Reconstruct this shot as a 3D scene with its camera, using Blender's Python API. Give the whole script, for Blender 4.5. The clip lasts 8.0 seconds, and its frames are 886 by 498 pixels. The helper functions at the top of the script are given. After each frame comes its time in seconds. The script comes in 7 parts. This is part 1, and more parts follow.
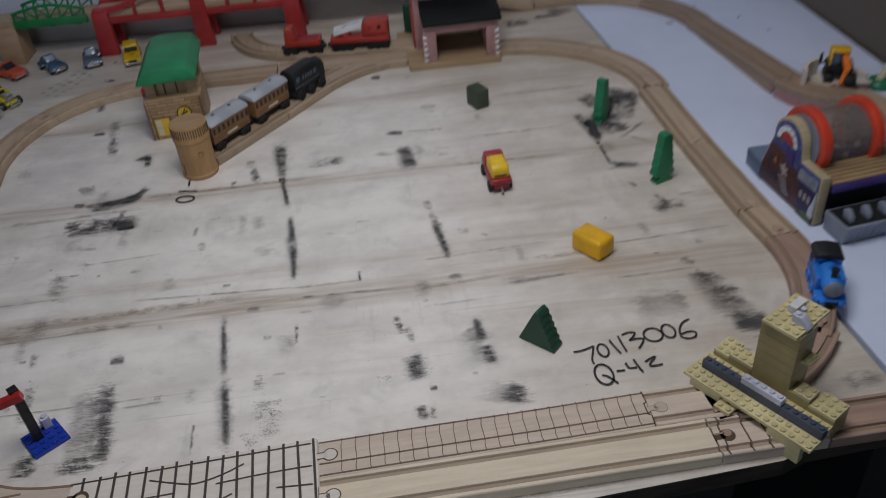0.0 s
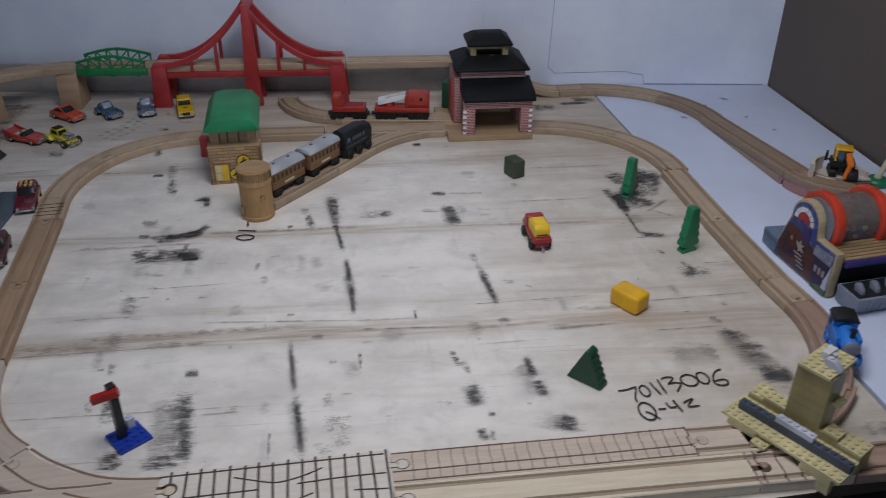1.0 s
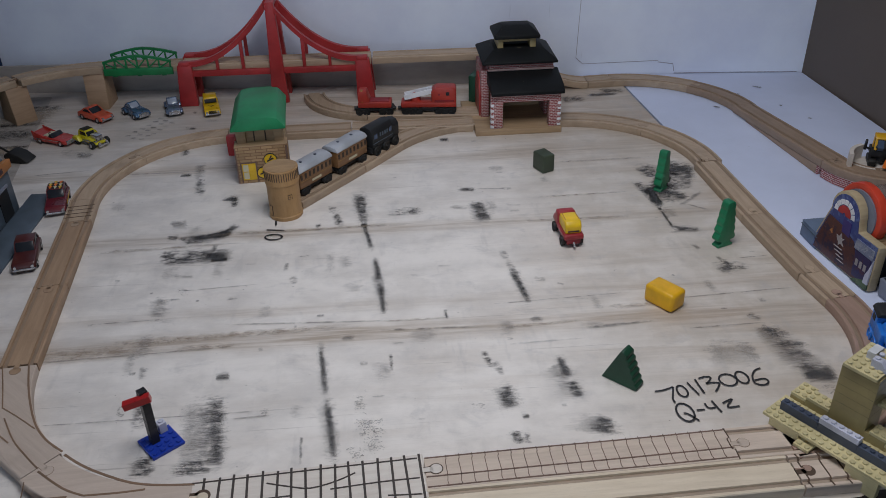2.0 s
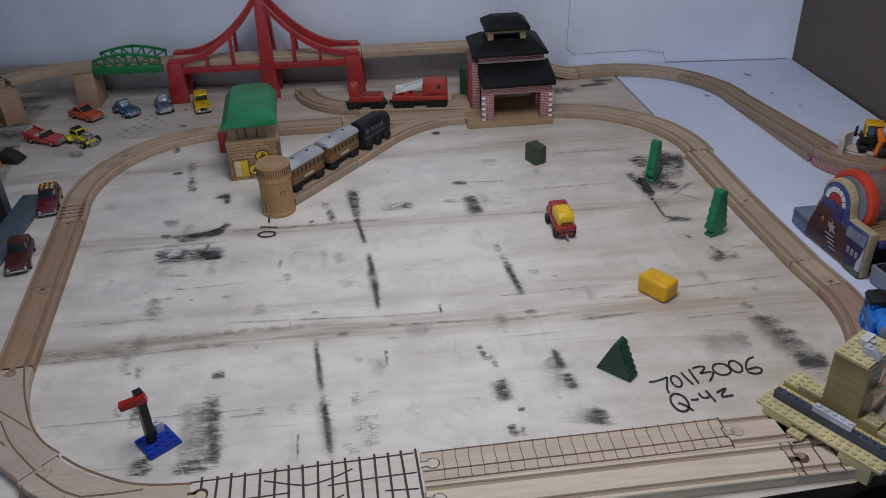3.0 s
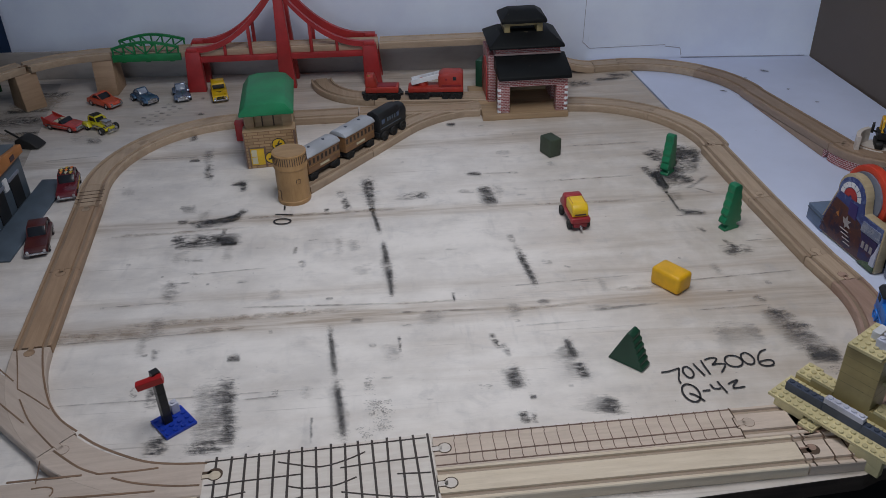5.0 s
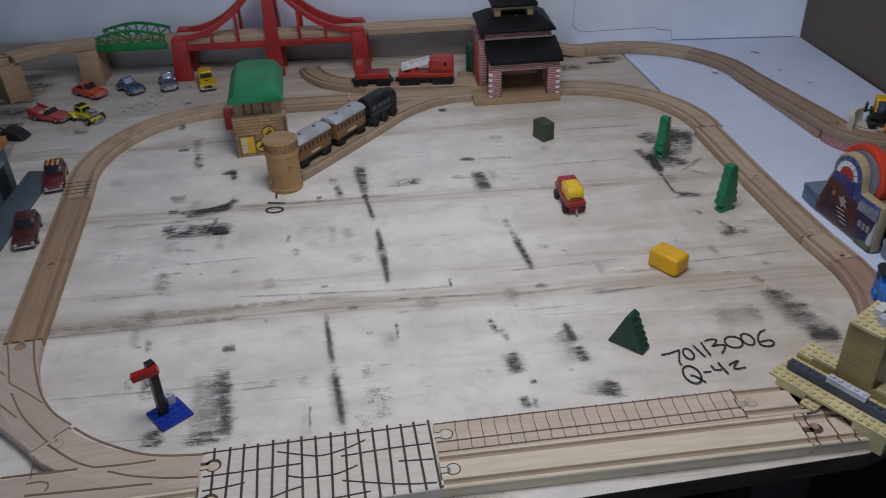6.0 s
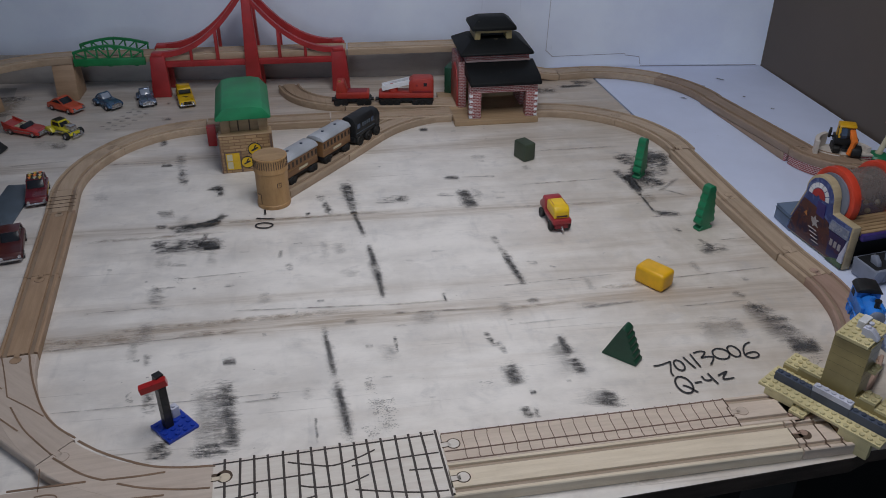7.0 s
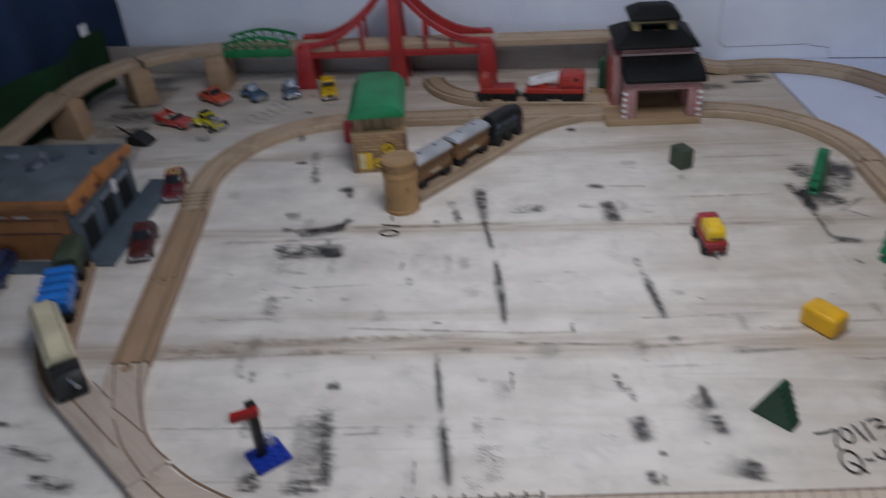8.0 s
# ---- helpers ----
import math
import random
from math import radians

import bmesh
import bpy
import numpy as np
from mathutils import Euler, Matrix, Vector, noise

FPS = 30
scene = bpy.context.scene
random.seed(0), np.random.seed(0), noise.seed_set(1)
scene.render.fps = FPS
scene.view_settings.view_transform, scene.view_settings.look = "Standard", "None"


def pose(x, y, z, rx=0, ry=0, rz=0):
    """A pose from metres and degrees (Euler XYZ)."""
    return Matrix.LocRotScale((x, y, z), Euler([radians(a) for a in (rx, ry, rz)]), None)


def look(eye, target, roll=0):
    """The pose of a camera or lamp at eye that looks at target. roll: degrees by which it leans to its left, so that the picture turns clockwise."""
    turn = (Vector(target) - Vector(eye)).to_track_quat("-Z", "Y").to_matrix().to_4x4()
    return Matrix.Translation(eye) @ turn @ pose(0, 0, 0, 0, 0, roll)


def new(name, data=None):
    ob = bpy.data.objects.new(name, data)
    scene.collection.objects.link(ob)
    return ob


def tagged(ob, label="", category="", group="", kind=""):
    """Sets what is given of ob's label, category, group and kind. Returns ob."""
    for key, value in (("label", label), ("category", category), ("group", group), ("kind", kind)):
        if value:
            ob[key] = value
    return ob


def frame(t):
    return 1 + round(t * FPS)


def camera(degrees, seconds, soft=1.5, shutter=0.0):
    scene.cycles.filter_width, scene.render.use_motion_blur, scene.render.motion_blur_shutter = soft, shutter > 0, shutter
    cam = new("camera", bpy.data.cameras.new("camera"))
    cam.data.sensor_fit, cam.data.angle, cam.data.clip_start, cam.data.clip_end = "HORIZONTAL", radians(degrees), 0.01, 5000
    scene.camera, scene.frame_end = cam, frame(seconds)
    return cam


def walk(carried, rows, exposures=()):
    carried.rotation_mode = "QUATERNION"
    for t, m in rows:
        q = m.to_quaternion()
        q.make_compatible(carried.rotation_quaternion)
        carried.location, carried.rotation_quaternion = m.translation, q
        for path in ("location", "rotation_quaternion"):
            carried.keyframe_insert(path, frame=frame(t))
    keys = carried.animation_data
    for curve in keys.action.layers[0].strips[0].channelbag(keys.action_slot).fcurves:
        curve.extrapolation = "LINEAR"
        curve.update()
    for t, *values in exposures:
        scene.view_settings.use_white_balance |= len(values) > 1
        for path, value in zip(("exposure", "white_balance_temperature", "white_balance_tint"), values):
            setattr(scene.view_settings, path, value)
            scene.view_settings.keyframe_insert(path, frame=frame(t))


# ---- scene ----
cam = camera(56.2, 8.0, soft=0.6, shutter=0.55)
PATH = [
    (-0.1, (0.082, -0.829, 0.566), (-0.062, 0.738, -0.672), -6.9),
    (0, (0.059, -0.851, 0.565), (-0.023, 0.747, -0.635), -5.3),
    (0.2, (0.016, -0.895, 0.564), (0.039, 0.754, -0.566), -1.8),
    (0.4, (-0.019, -0.921, 0.58), (0.046, 0.729, -0.549), -0.3),
    (0.5, (-0.023, -0.926, 0.583), (-0.026, 0.758, -0.497), -1.5),
    (0.6, (-0.03, -0.933, 0.583), (-0.041, 0.759, -0.484), -1.1),
    (0.9, (-0.027, -0.945, 0.585), (-0.068, 0.768, -0.445), -0.4),
    (1, (-0.041, -0.949, 0.571), (-0.037, 0.772, -0.449), 0.4),
    (1.1, (-0.047, -0.943, 0.578), (-0.061, 0.753, -0.482), 0.3),
    (1.5, (-0.047, -0.932, 0.571), (-0.095, 0.778, -0.465), -0.8),
    (3, (-0.044, -0.931, 0.577), (-0.091, 0.765, -0.482), -2.2),
    (3.5, (-0.047, -0.93, 0.574), (-0.062, 0.763, -0.491), -1.5),
    (4, (-0.052, -0.932, 0.574), (-0.08, 0.76, -0.491), -1.2),
    (4.5, (-0.059, -0.937, 0.577), (-0.092, 0.745, -0.504), -1.1),
    (4.7, (-0.047, -0.942, 0.574), (-0.113, 0.749, -0.492), -1.5),
    (5.8, (-0.053, -0.935, 0.571), (-0.124, 0.752, -0.501), -2.3),
    (6, (-0.057, -0.935, 0.563), (-0.103, 0.743, -0.524), -2.2),
    (6.5, (-0.089, -0.946, 0.573), (-0.014, 0.756, -0.474), -0.7),
    (7, (-0.114, -0.956, 0.569), (-0.031, 0.748, -0.476), 0.4),
    (7.5, (-0.111, -0.935, 0.566), (-0.137, 0.752, -0.507), -0.5),
    (7.8, (-0.075, -0.879, 0.555), (-0.234, 0.782, -0.548), -1.6),
    (7.9, (-0.07, -0.863, 0.555), (-0.307, 0.797, -0.535), -2.5),
    (8, (-0.071, -0.852, 0.562), (-0.387, 0.801, -0.518), -4.1),
    (8.1, (-0.072, -0.847, 0.566), (-0.440, 0.803, -0.507), -5.2),
]
walk(cam, [(t, look(eye, target, roll)) for t, eye, target, roll in PATH], exposures=((0, -0.17, 6700, 9.5), (0.5, -0.08, 6600, 10), (1.0, 0.0, 6500, 10), (8, -0.03, 6500, 10)))

# ---------------------------------------------------------------- light
world = bpy.data.worlds.new("room_air")
world.use_nodes = True
world.node_tree.nodes["Background"].inputs[0].default_value = (0.55, 0.62, 0.8, 1)
world.node_tree.nodes["Background"].inputs[1].default_value = 0.05
scene.world = world
scene.view_settings.exposure = 0.0


def area_lamp(name, place, target, sx, sy, power, colour):
    data = bpy.data.lights.new(name, "AREA")
    data.shape, data.size, data.size_y, data.energy, data.color = "RECTANGLE", sx, sy, power, colour
    ob = new(name, data)
    ob.matrix_world = look(place, target)
    return ob


area_lamp("hanging_lamp_light", (0.0, -0.27, 1.0), (0.0, -0.07, 0), 0.42, 0.50, 6.0, (0.95, 0.96, 1.0))

# fill lamp added behind the camera to brighten the back wall
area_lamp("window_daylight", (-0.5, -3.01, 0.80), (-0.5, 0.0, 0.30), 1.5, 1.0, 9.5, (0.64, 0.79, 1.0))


# ---------------------------------------------------------------- materials
class Tree:
    """Short-hand for the nodes of one material."""

    def __init__(self, name):
        self.mat = bpy.data.materials.new(name)
        self.mat.use_nodes = True
        self.nt = self.mat.node_tree
        self.shader = self.nt.nodes["Principled BSDF"]
        self.out = self.nt.nodes["Material Output"]

    def add(self, kind, ins=None, **props):
        n = self.nt.nodes.new(kind)
        for k, v in props.items():
            setattr(n, k, v)
        for k, v in (ins or {}).items():
            self.put(n.inputs[k], v)
        return n

    def put(self, socket, v):
        if isinstance(v, bpy.types.NodeSocket):
            self.nt.links.new(v, socket)
        elif isinstance(v, tuple) and len(v) == 3 and socket.type == "RGBA":
            socket.default_value = (*v, 1)
        else:
            socket.default_value = v

    def m(self, op, a, b=0.0, c=0.0, clamp=False):
        n = self.add("ShaderNodeMath", operation=op, use_clamp=clamp)
        for i, v in enumerate((a, b, c)):
            self.put(n.inputs[i], v)
        return n.outputs[0]

    def coords(self, scale=(1, 1, 1), kind="Object", offset=(0, 0, 0)):
        tc = self.add("ShaderNodeTexCoord")
        mp = self.add("ShaderNodeMapping", {"Vector": tc.outputs[kind], "Scale": scale, "Location": offset})
        return mp.outputs[0]

    def noise(self, vec, scale, detail=5.0, rough=0.55, distort=0.0):
        return self.add("ShaderNodeTexNoise", {"Vector": vec, "Scale": scale, "Detail": detail, "Roughness": rough, "Distortion": distort}).outputs["Fac"]

    def step(self, v, lo, hi):
        return self.add("ShaderNodeMapRange", {"Value": v, "From Min": lo, "From Max": hi}, interpolation_type="SMOOTHSTEP").outputs[0]

    def mix(self, f, a, b):
        n = self.add("ShaderNodeMix", data_type="RGBA")
        self.put(n.inputs[0], f), self.put(n.inputs[6], a), self.put(n.inputs[7], b)
        return n.outputs[2]

    def bump(self, h, strength, dist=0.0005):
        b = self.add("ShaderNodeBump", {"Height": h, "Strength": strength, "Distance": dist})
        self.put(self.shader.inputs["Normal"], b.outputs[0])

    def set(self, **kw):
        for k, v in kw.items():
            self.put(self.shader.inputs[k.replace("_", " ")], v)


def shade(c, f):
    return tuple(min(1.0, v * f) for v in c)


def paint(name, colour, rough=0.45, wear=None, scale=1.0, var=0.18, metal=0.0, coat=0.0):
    """Paint or plastic with blotches, fine dirt and, where wear is given, chips of that colour."""
    t = Tree(name)
    v = t.coords()
    big = t.noise(v, 25 * scale, 4)
    fine = t.noise(v, 400 * scale, 3)
    c = t.mix(t.step(big, 0.3, 0.7), shade(colour, 1 - var), shade(colour, 1 + var))
    c = t.mix(t.m("MULTIPLY", t.step(fine, 0.55, 0.8), 0.35), c, shade(colour, 0.55))
    if wear:
        chips = t.m("MULTIPLY", t.step(t.noise(v, 90 * scale, 8, 0.7), 0.64, 0.68), 0.8)
        c = t.mix(chips, c, wear)
    t.set(Base_Color=c, Roughness=t.m("ADD", rough - 0.1, t.m("MULTIPLY", big, 0.2)), Metallic=metal, Coat_Weight=coat)
    t.bump(fine, 0.15, 0.0004)
    return t.mat


def wood(name, light, dark, rough=0.55, along=(1, 12, 12), scale=14, dirt=0.25, grain=0.24):
    """Bare wood with its grain along the local x axis."""
    t = Tree(name)
    rnd = t.add("ShaderNodeObjectInfo").outputs["Random"]
    shift = t.add("ShaderNodeCombineXYZ", {"X": t.m("MULTIPLY", rnd, 7.0), "Y": t.m("MULTIPLY", rnd, 3.0)}).outputs[0]
    base = t.add("ShaderNodeVectorMath", {0: t.add("ShaderNodeTexCoord").outputs["Object"], 1: shift}, operation="ADD").outputs[0]
    v = t.add("ShaderNodeMapping", {"Vector": base, "Scale": along}).outputs[0]
    g = t.noise(v, scale, 6, 0.6, 0.4)
    f = t.noise(v, scale * 9, 4, 0.6)
    grime_and_falloff = t.noise(base, 22, 5, 0.6)
    c = t.mix(t.step(g, 0.25, 0.8), light, dark)
    c = t.mix(t.m("MULTIPLY", t.step(f, 0.5, 0.78), grain), c, shade(dark, 0.6))
    c = t.mix(t.m("MULTIPLY", t.step(grime_and_falloff, 0.5, 0.75), dirt), c, shade(dark, 0.45))
    tone = t.add("ShaderNodeHueSaturation", {"Color": c, "Value": t.m("ADD", 0.88, t.m("MULTIPLY", rnd, 0.22)), "Saturation": 0.95}).outputs[0]
    t.set(Base_Color=tone, Roughness=rough)
    t.bump(f, 0.25, 0.0004)
    return t.mat


def board_paint():
    """White emulsion rolled thinly over a pine board: soft brown bands where it is thin, thin grain lines, grey smears."""
    t = Tree("brushed_white_board")
    xyz = t.add("ShaderNodeSeparateXYZ", {"Vector": t.coords()})
    along, across = xyz.outputs["X"], xyz.outputs["Y"]
    streak = t.noise(t.coords((1.5, 10, 1)), 2.6, 6, 0.58, 0.6)
    brush = t.noise(t.coords((2.6, 48, 1), offset=(7, 3, 0)), 3.0, 5, 0.6, 0.3)
    fine = t.noise(t.coords((7, 240, 1)), 3.0, 5, 0.65, 0.2)
    hair = t.noise(t.coords((1.4, 95, 1), offset=(3, 1, 0)), 2.4, 4, 0.55, 0.25)
    blot = t.noise(t.coords((4, 6, 1), offset=(5, 2, 0)), 3.2, 7, 0.62)
    cloud = t.noise(t.coords((9, 7, 1), offset=(8, 5, 0)), 2.0, 6, 0.6, 0.3)
    patch = t.noise(t.coords((1.2, 2.2, 1), offset=(2, 8, 0)), 2.4, 3, 0.5)
    wander = t.m("MULTIPLY", t.m("SUBTRACT", t.noise(t.coords((1, 0, 0)), 4.0, 3), 0.5), 0.045)
    place = t.m("ADD", across, wander)

    def band(v0, half, strength):
        d = t.m("ABSOLUTE", t.m("SUBTRACT", place, v0))
        return t.m("MULTIPLY", t.m("SUBTRACT", 1.0, t.step(d, 0.0, half)), strength)

    bands = t.m("ADD", t.m("ADD", band(-0.160, 0.030, 1.0), band(0.079, 0.024, 0.85)), t.m("ADD", band(0.298, 0.030, 0.7), band(-0.104, 0.018, 0.45)))
    bands = t.m("MULTIPLY", bands, t.m("ADD", 0.55, t.m("MULTIPLY", t.m("SUBTRACT", 1.0, t.step(along, -0.35, 0.25)), 0.6)))
    edge_l = t.m("SUBTRACT", 1.0, t.step(t.m("ADD", along, t.m("MULTIPLY", across, 0.15)), -0.80, -0.74))
    # right and back are browner, darkened further to offset the lamp's light
    edge_r = t.m("MULTIPLY", t.step(along, -0.10, 0.26), t.m("ADD", 0.16, t.m("MULTIPLY", t.step(streak, 0.34, 0.70), 0.50)))
    back = t.m("MULTIPLY", t.step(across, 0.27, 0.46), t.m("ADD", 0.30, t.m("MULTIPLY", t.step(streak, 0.25, 0.60), 0.55)))
    thin = t.m("MULTIPLY", t.m("MULTIPLY", t.step(streak, 0.44, 0.76), t.step(patch, 0.34, 0.66)), 0.42)
    thin = t.m("ADD", thin, t.m("MULTIPLY", bands, t.m("ADD", 0.38, t.m("MULTIPLY", t.step(brush, 0.30, 0.72), 0.75))))
    thin = t.m("ADD", thin, t.m("ADD", t.m("ADD", t.m("MULTIPLY", edge_l, 0.55), back), edge_r))
    thin = t.m("MULTIPLY", thin, t.m("ADD", 0.78, t.m("MULTIPLY", t.step(fine, 0.3, 0.7), 0.28)), clamp=True)
    white = t.mix(t.step(blot, 0.34, 0.70), (0.88, 0.832, 0.786), (0.725, 0.68, 0.638))
    white = t.mix(t.m("MULTIPLY", t.step(cloud, 0.48, 0.76), 0.30), white, (0.56, 0.535, 0.52))
    cream = t.m("MULTIPLY", t.step(along, -0.02, 0.26), t.m("ADD", 0.25, t.m("MULTIPLY", t.step(cloud, 0.3, 0.65), 0.5)))
    white = t.mix(t.m("MULTIPLY", cream, 0.90), white, (0.50, 0.44, 0.365))
    white = t.mix(t.m("MULTIPLY", t.step(brush, 0.56, 0.80), 0.14), white, (0.46, 0.43, 0.41))
    pine = t.mix(t.step(brush, 0.30, 0.70), (0.52, 0.43, 0.35), (0.41, 0.335, 0.265))
    c = t.mix(t.m("MULTIPLY", thin, 0.92), white, pine)
    lines = t.m("MULTIPLY", t.step(hair, 0.64, 0.72), t.m("ADD", 0.15, t.m("MULTIPLY", t.step(patch, 0.40, 0.68), 0.7)))
    c = t.mix(t.m("MULTIPLY", lines, 0.48), c, (0.17, 0.135, 0.115))
    wipe = t.noise(t.coords((16, 24, 1), offset=(3, 7, 0)), 1.5, 8, 0.68, 0.5)
    c = t.mix(t.m("MULTIPLY", t.step(wipe, 0.50, 0.74), 0.40), c, (0.45, 0.43, 0.425))
    rolled = t.noise(t.coords((34, 7, 1), offset=(5, 5, 0)), 1.3, 5, 0.6)
    c = t.mix(t.m("MULTIPLY", t.m("MULTIPLY", t.step(rolled, 0.58, 0.66), t.step(cloud, 0.40, 0.60)), 0.16), c, (0.36, 0.345, 0.35))
    speck = t.noise(t.coords((60, 90, 1)), 2.0, 2)
    c = t.mix(t.m("MULTIPLY", t.step(speck, 0.745, 0.785), 0.7), c, (0.09, 0.078, 0.072))
    chip = t.noise(t.coords((42, 330, 1), offset=(6, 2, 0)), 1.5, 4, 0.6)
    c = t.mix(t.m("MULTIPLY", t.step(chip, 0.68, 0.74), t.m("ADD", 0.10, t.m("MULTIPLY", thin, 0.45))), c, (0.17, 0.13, 0.11))
    smear = t.noise(t.coords((30, 6, 1), offset=(4, 9, 0)), 1.6, 7, 0.62)
    c = t.mix(t.m("MULTIPLY", t.m("MULTIPLY", t.step(smear, 0.56, 0.78), t.step(patch, 0.36, 0.6)), 0.30), c, (0.40, 0.39, 0.395))
    haze = t.noise(t.coords((5, 9, 1), offset=(1, 4, 0)), 2.4, 6, 0.62)
    # left side greyed: real smears plus a painted falloff of light
    grime_and_falloff = t.m("MULTIPLY", t.m("SUBTRACT", 1.0, t.step(along, -0.56, -0.16)), t.m("ADD", 0.25, t.step(haze, 0.34, 0.62)))
    c = t.mix(t.m("MULTIPLY", grime_and_falloff, 0.28), c, (0.43, 0.405, 0.40))
    thread = t.noise(t.coords((2.2, 210, 1), offset=(9, 6, 0)), 2.2, 3, 0.5, 0.3)
    c = t.mix(t.m("MULTIPLY", t.step(thread, 0.69, 0.76), t.m("MULTIPLY", t.step(patch, 0.3, 0.6), 0.45)), c, (0.14, 0.115, 0.10))
    t.set(Base_Color=c, Roughness=t.m("ADD", 0.36, t.m("MULTIPLY", brush, 0.3)))
    t.bump(t.m("ADD", fine, t.m("MULTIPLY", hair, 0.8)), 0.22, 0.0005)
    return t.mat


def scuff(name, colour, dense, gain=0.7, streaks=0.9, lumps=0.6, ragged=0.35, soft=0.55, speckle=False):
    """Dry-rubbed ink across the grain: its own outline comes from the patch, hair-fine streaks from the grain below."""
    t = Tree(name)
    uv = t.add("ShaderNodeSeparateXYZ", {"Vector": t.add("ShaderNodeTexCoord").outputs["UV"]})
    rnd = t.add("ShaderNodeObjectInfo").outputs["Random"]
    world_at = t.add("ShaderNodeNewGeometry").outputs["Position"]
    turn = t.add("ShaderNodeVectorRotate", {"Vector": world_at, "Angle": radians(-5.5)}, rotation_type="Z_AXIS").outputs[0]
    at = t.add("ShaderNodeVectorMath", {0: turn, 1: t.add("ShaderNodeCombineXYZ", {"X": rnd, "Z": rnd}).outputs[0]}, operation="ADD").outputs[0]

    def grain(sx, sy, detail, rough):
        return t.m("SUBTRACT", t.noise(t.add("ShaderNodeMapping", {"Vector": at, "Scale": (sx, sy, 1)}).outputs[0], 1.0, detail, rough), 0.5)

    hair = grain(85, 800, 4, 0.6)
    lump = grain(75, 130, 6, 0.66)
    crumb = grain(420, 560, 3, 0.65)
    wave = grain(60, 420, 4, 0.6)

    def rim(s, push, lo):
        d = t.m("ABSOLUTE", t.m("SUBTRACT", t.m("ADD", s, t.m("MULTIPLY", push, ragged)), 0.5))
        return t.m("SUBTRACT", 1.0, t.step(d, 0.5 - lo * 0.5, 0.5))

    edge = t.m("MULTIPLY", rim(uv.outputs["X"], t.m("ADD", wave, lump), soft), rim(uv.outputs["Y"], t.m("ADD", lump, t.m("MULTIPLY", wave, 0.7)), 0.5))
    if speckle:
        body = t.m("ADD", t.m("MULTIPLY", edge, 0.55), t.m("ADD", t.m("MULTIPLY", crumb, 3.4), t.m("MULTIPLY", lump, 2.4)))
        cover = t.step(body, 0.62, 0.90)
    else:
        body = t.m("ADD", gain, t.m("ADD", t.m("MULTIPLY", hair, streaks), t.m("MULTIPLY", lump, lumps)))
        cover = t.m("MULTIPLY", t.m("ADD", body, t.m("MULTIPLY", crumb, streaks * 0.6), clamp=True), edge)
    cover = t.m("MULTIPLY", cover, t.step(edge, 0.0, 0.25))
    clear = t.add("ShaderNodeBsdfTransparent")
    t.set(Base_Color=colour, Roughness=0.7)
    both = t.add("ShaderNodeMixShader", {0: t.m("MULTIPLY", cover, dense), 1: clear.outputs[0], 2: t.shader.outputs[0]})
    t.nt.links.new(both.outputs[0], t.out.inputs["Surface"])
    return t.mat


def brick_print(name, brick, joint, rows=0.0036, length=0.0075):
    """Paper or paint printed with small bricks."""
    t = Tree(name)
    tc = t.add("ShaderNodeTexCoord").outputs["Object"]
    s = t.add("ShaderNodeSeparateXYZ", {"Vector": tc})
    v = t.add("ShaderNodeCombineXYZ", {"X": t.m("ADD", s.outputs["X"], s.outputs["Y"]), "Y": s.outputs["Z"]}).outputs[0]
    b = t.add("ShaderNodeTexBrick", {"Vector": v, "Color1": brick, "Color2": shade(brick, 0.62), "Mortar": joint, "Scale": 1.0,
                                     "Mortar Size": rows * 0.13, "Brick Width": length, "Row Height": rows})
    c = t.mix(t.m("MULTIPLY", t.step(t.noise(tc, 120, 5), 0.55, 0.75), 0.4), b.outputs["Color"], shade(joint, 0.9))
    t.set(Base_Color=c, Roughness=0.5)
    return t.mat


def wall_paint(name, colour, scale=6):
    t = Tree(name)
    v = t.coords()
    n, f = t.noise(v, scale, 6, 0.6), t.noise(v, 120, 4)
    c = t.mix(t.step(n, 0.3, 0.7), shade(colour, 0.93), shade(colour, 1.05))
    scr = t.noise(t.coords((30, 30, 3)), 3, 4)
    c = t.mix(t.m("MULTIPLY", t.step(scr, 0.7, 0.76), 0.35), c, shade(colour, 0.6))
    t.set(Base_Color=c, Roughness=0.6)
    t.bump(f, 0.1, 0.001)
    return t.mat


def window_glass():
    t = Tree("window_glass")
    t.set(Base_Color=(0.95, 0.97, 1.0), Roughness=0.02, Transmission_Weight=1.0, IOR=1.45)
    return t.mat


PANE = window_glass()
BOARD = board_paint()
INK = scuff("black_scuff", (0.060, 0.059, 0.062), 0.80, 0.74, 2.0, 3.2, 0.45, 0.85)
INK_LINE = scuff("narrow_black_scuff", (0.055, 0.054, 0.057), 0.82, 0.82, 1.6, 2.2, 0.40, 1.0)
INK_DRY = scuff("dry_black_scuff", (0.070, 0.068, 0.072), 0.82, 0.48, 2.6, 4.0, 0.60, 0.9)
INK_MID = scuff("worn_grey_scuff", (0.12, 0.117, 0.122), 0.56, 0.55, 1.8, 3.4, 0.6, 1.0)
INK_SOFT = scuff("grey_smudge", (0.17, 0.166, 0.17), 0.34, 0.60, 0.8, 2.6, 0.7, 1.0)
INK_BROWN = scuff("brownish_worn_scuff", (0.14, 0.118, 0.108), 0.62, 0.72, 1.2, 2.6, 0.5, 0.9)
INK_SPECK = scuff("speckled_ink", (0.09, 0.09, 0.09), 0.38, speckle=True)
GRAIN_LINE = scuff("dark_grain_line", (0.15, 0.118, 0.098), 0.60, 0.55, 0.6, 4.0, 0.3, 1.0)
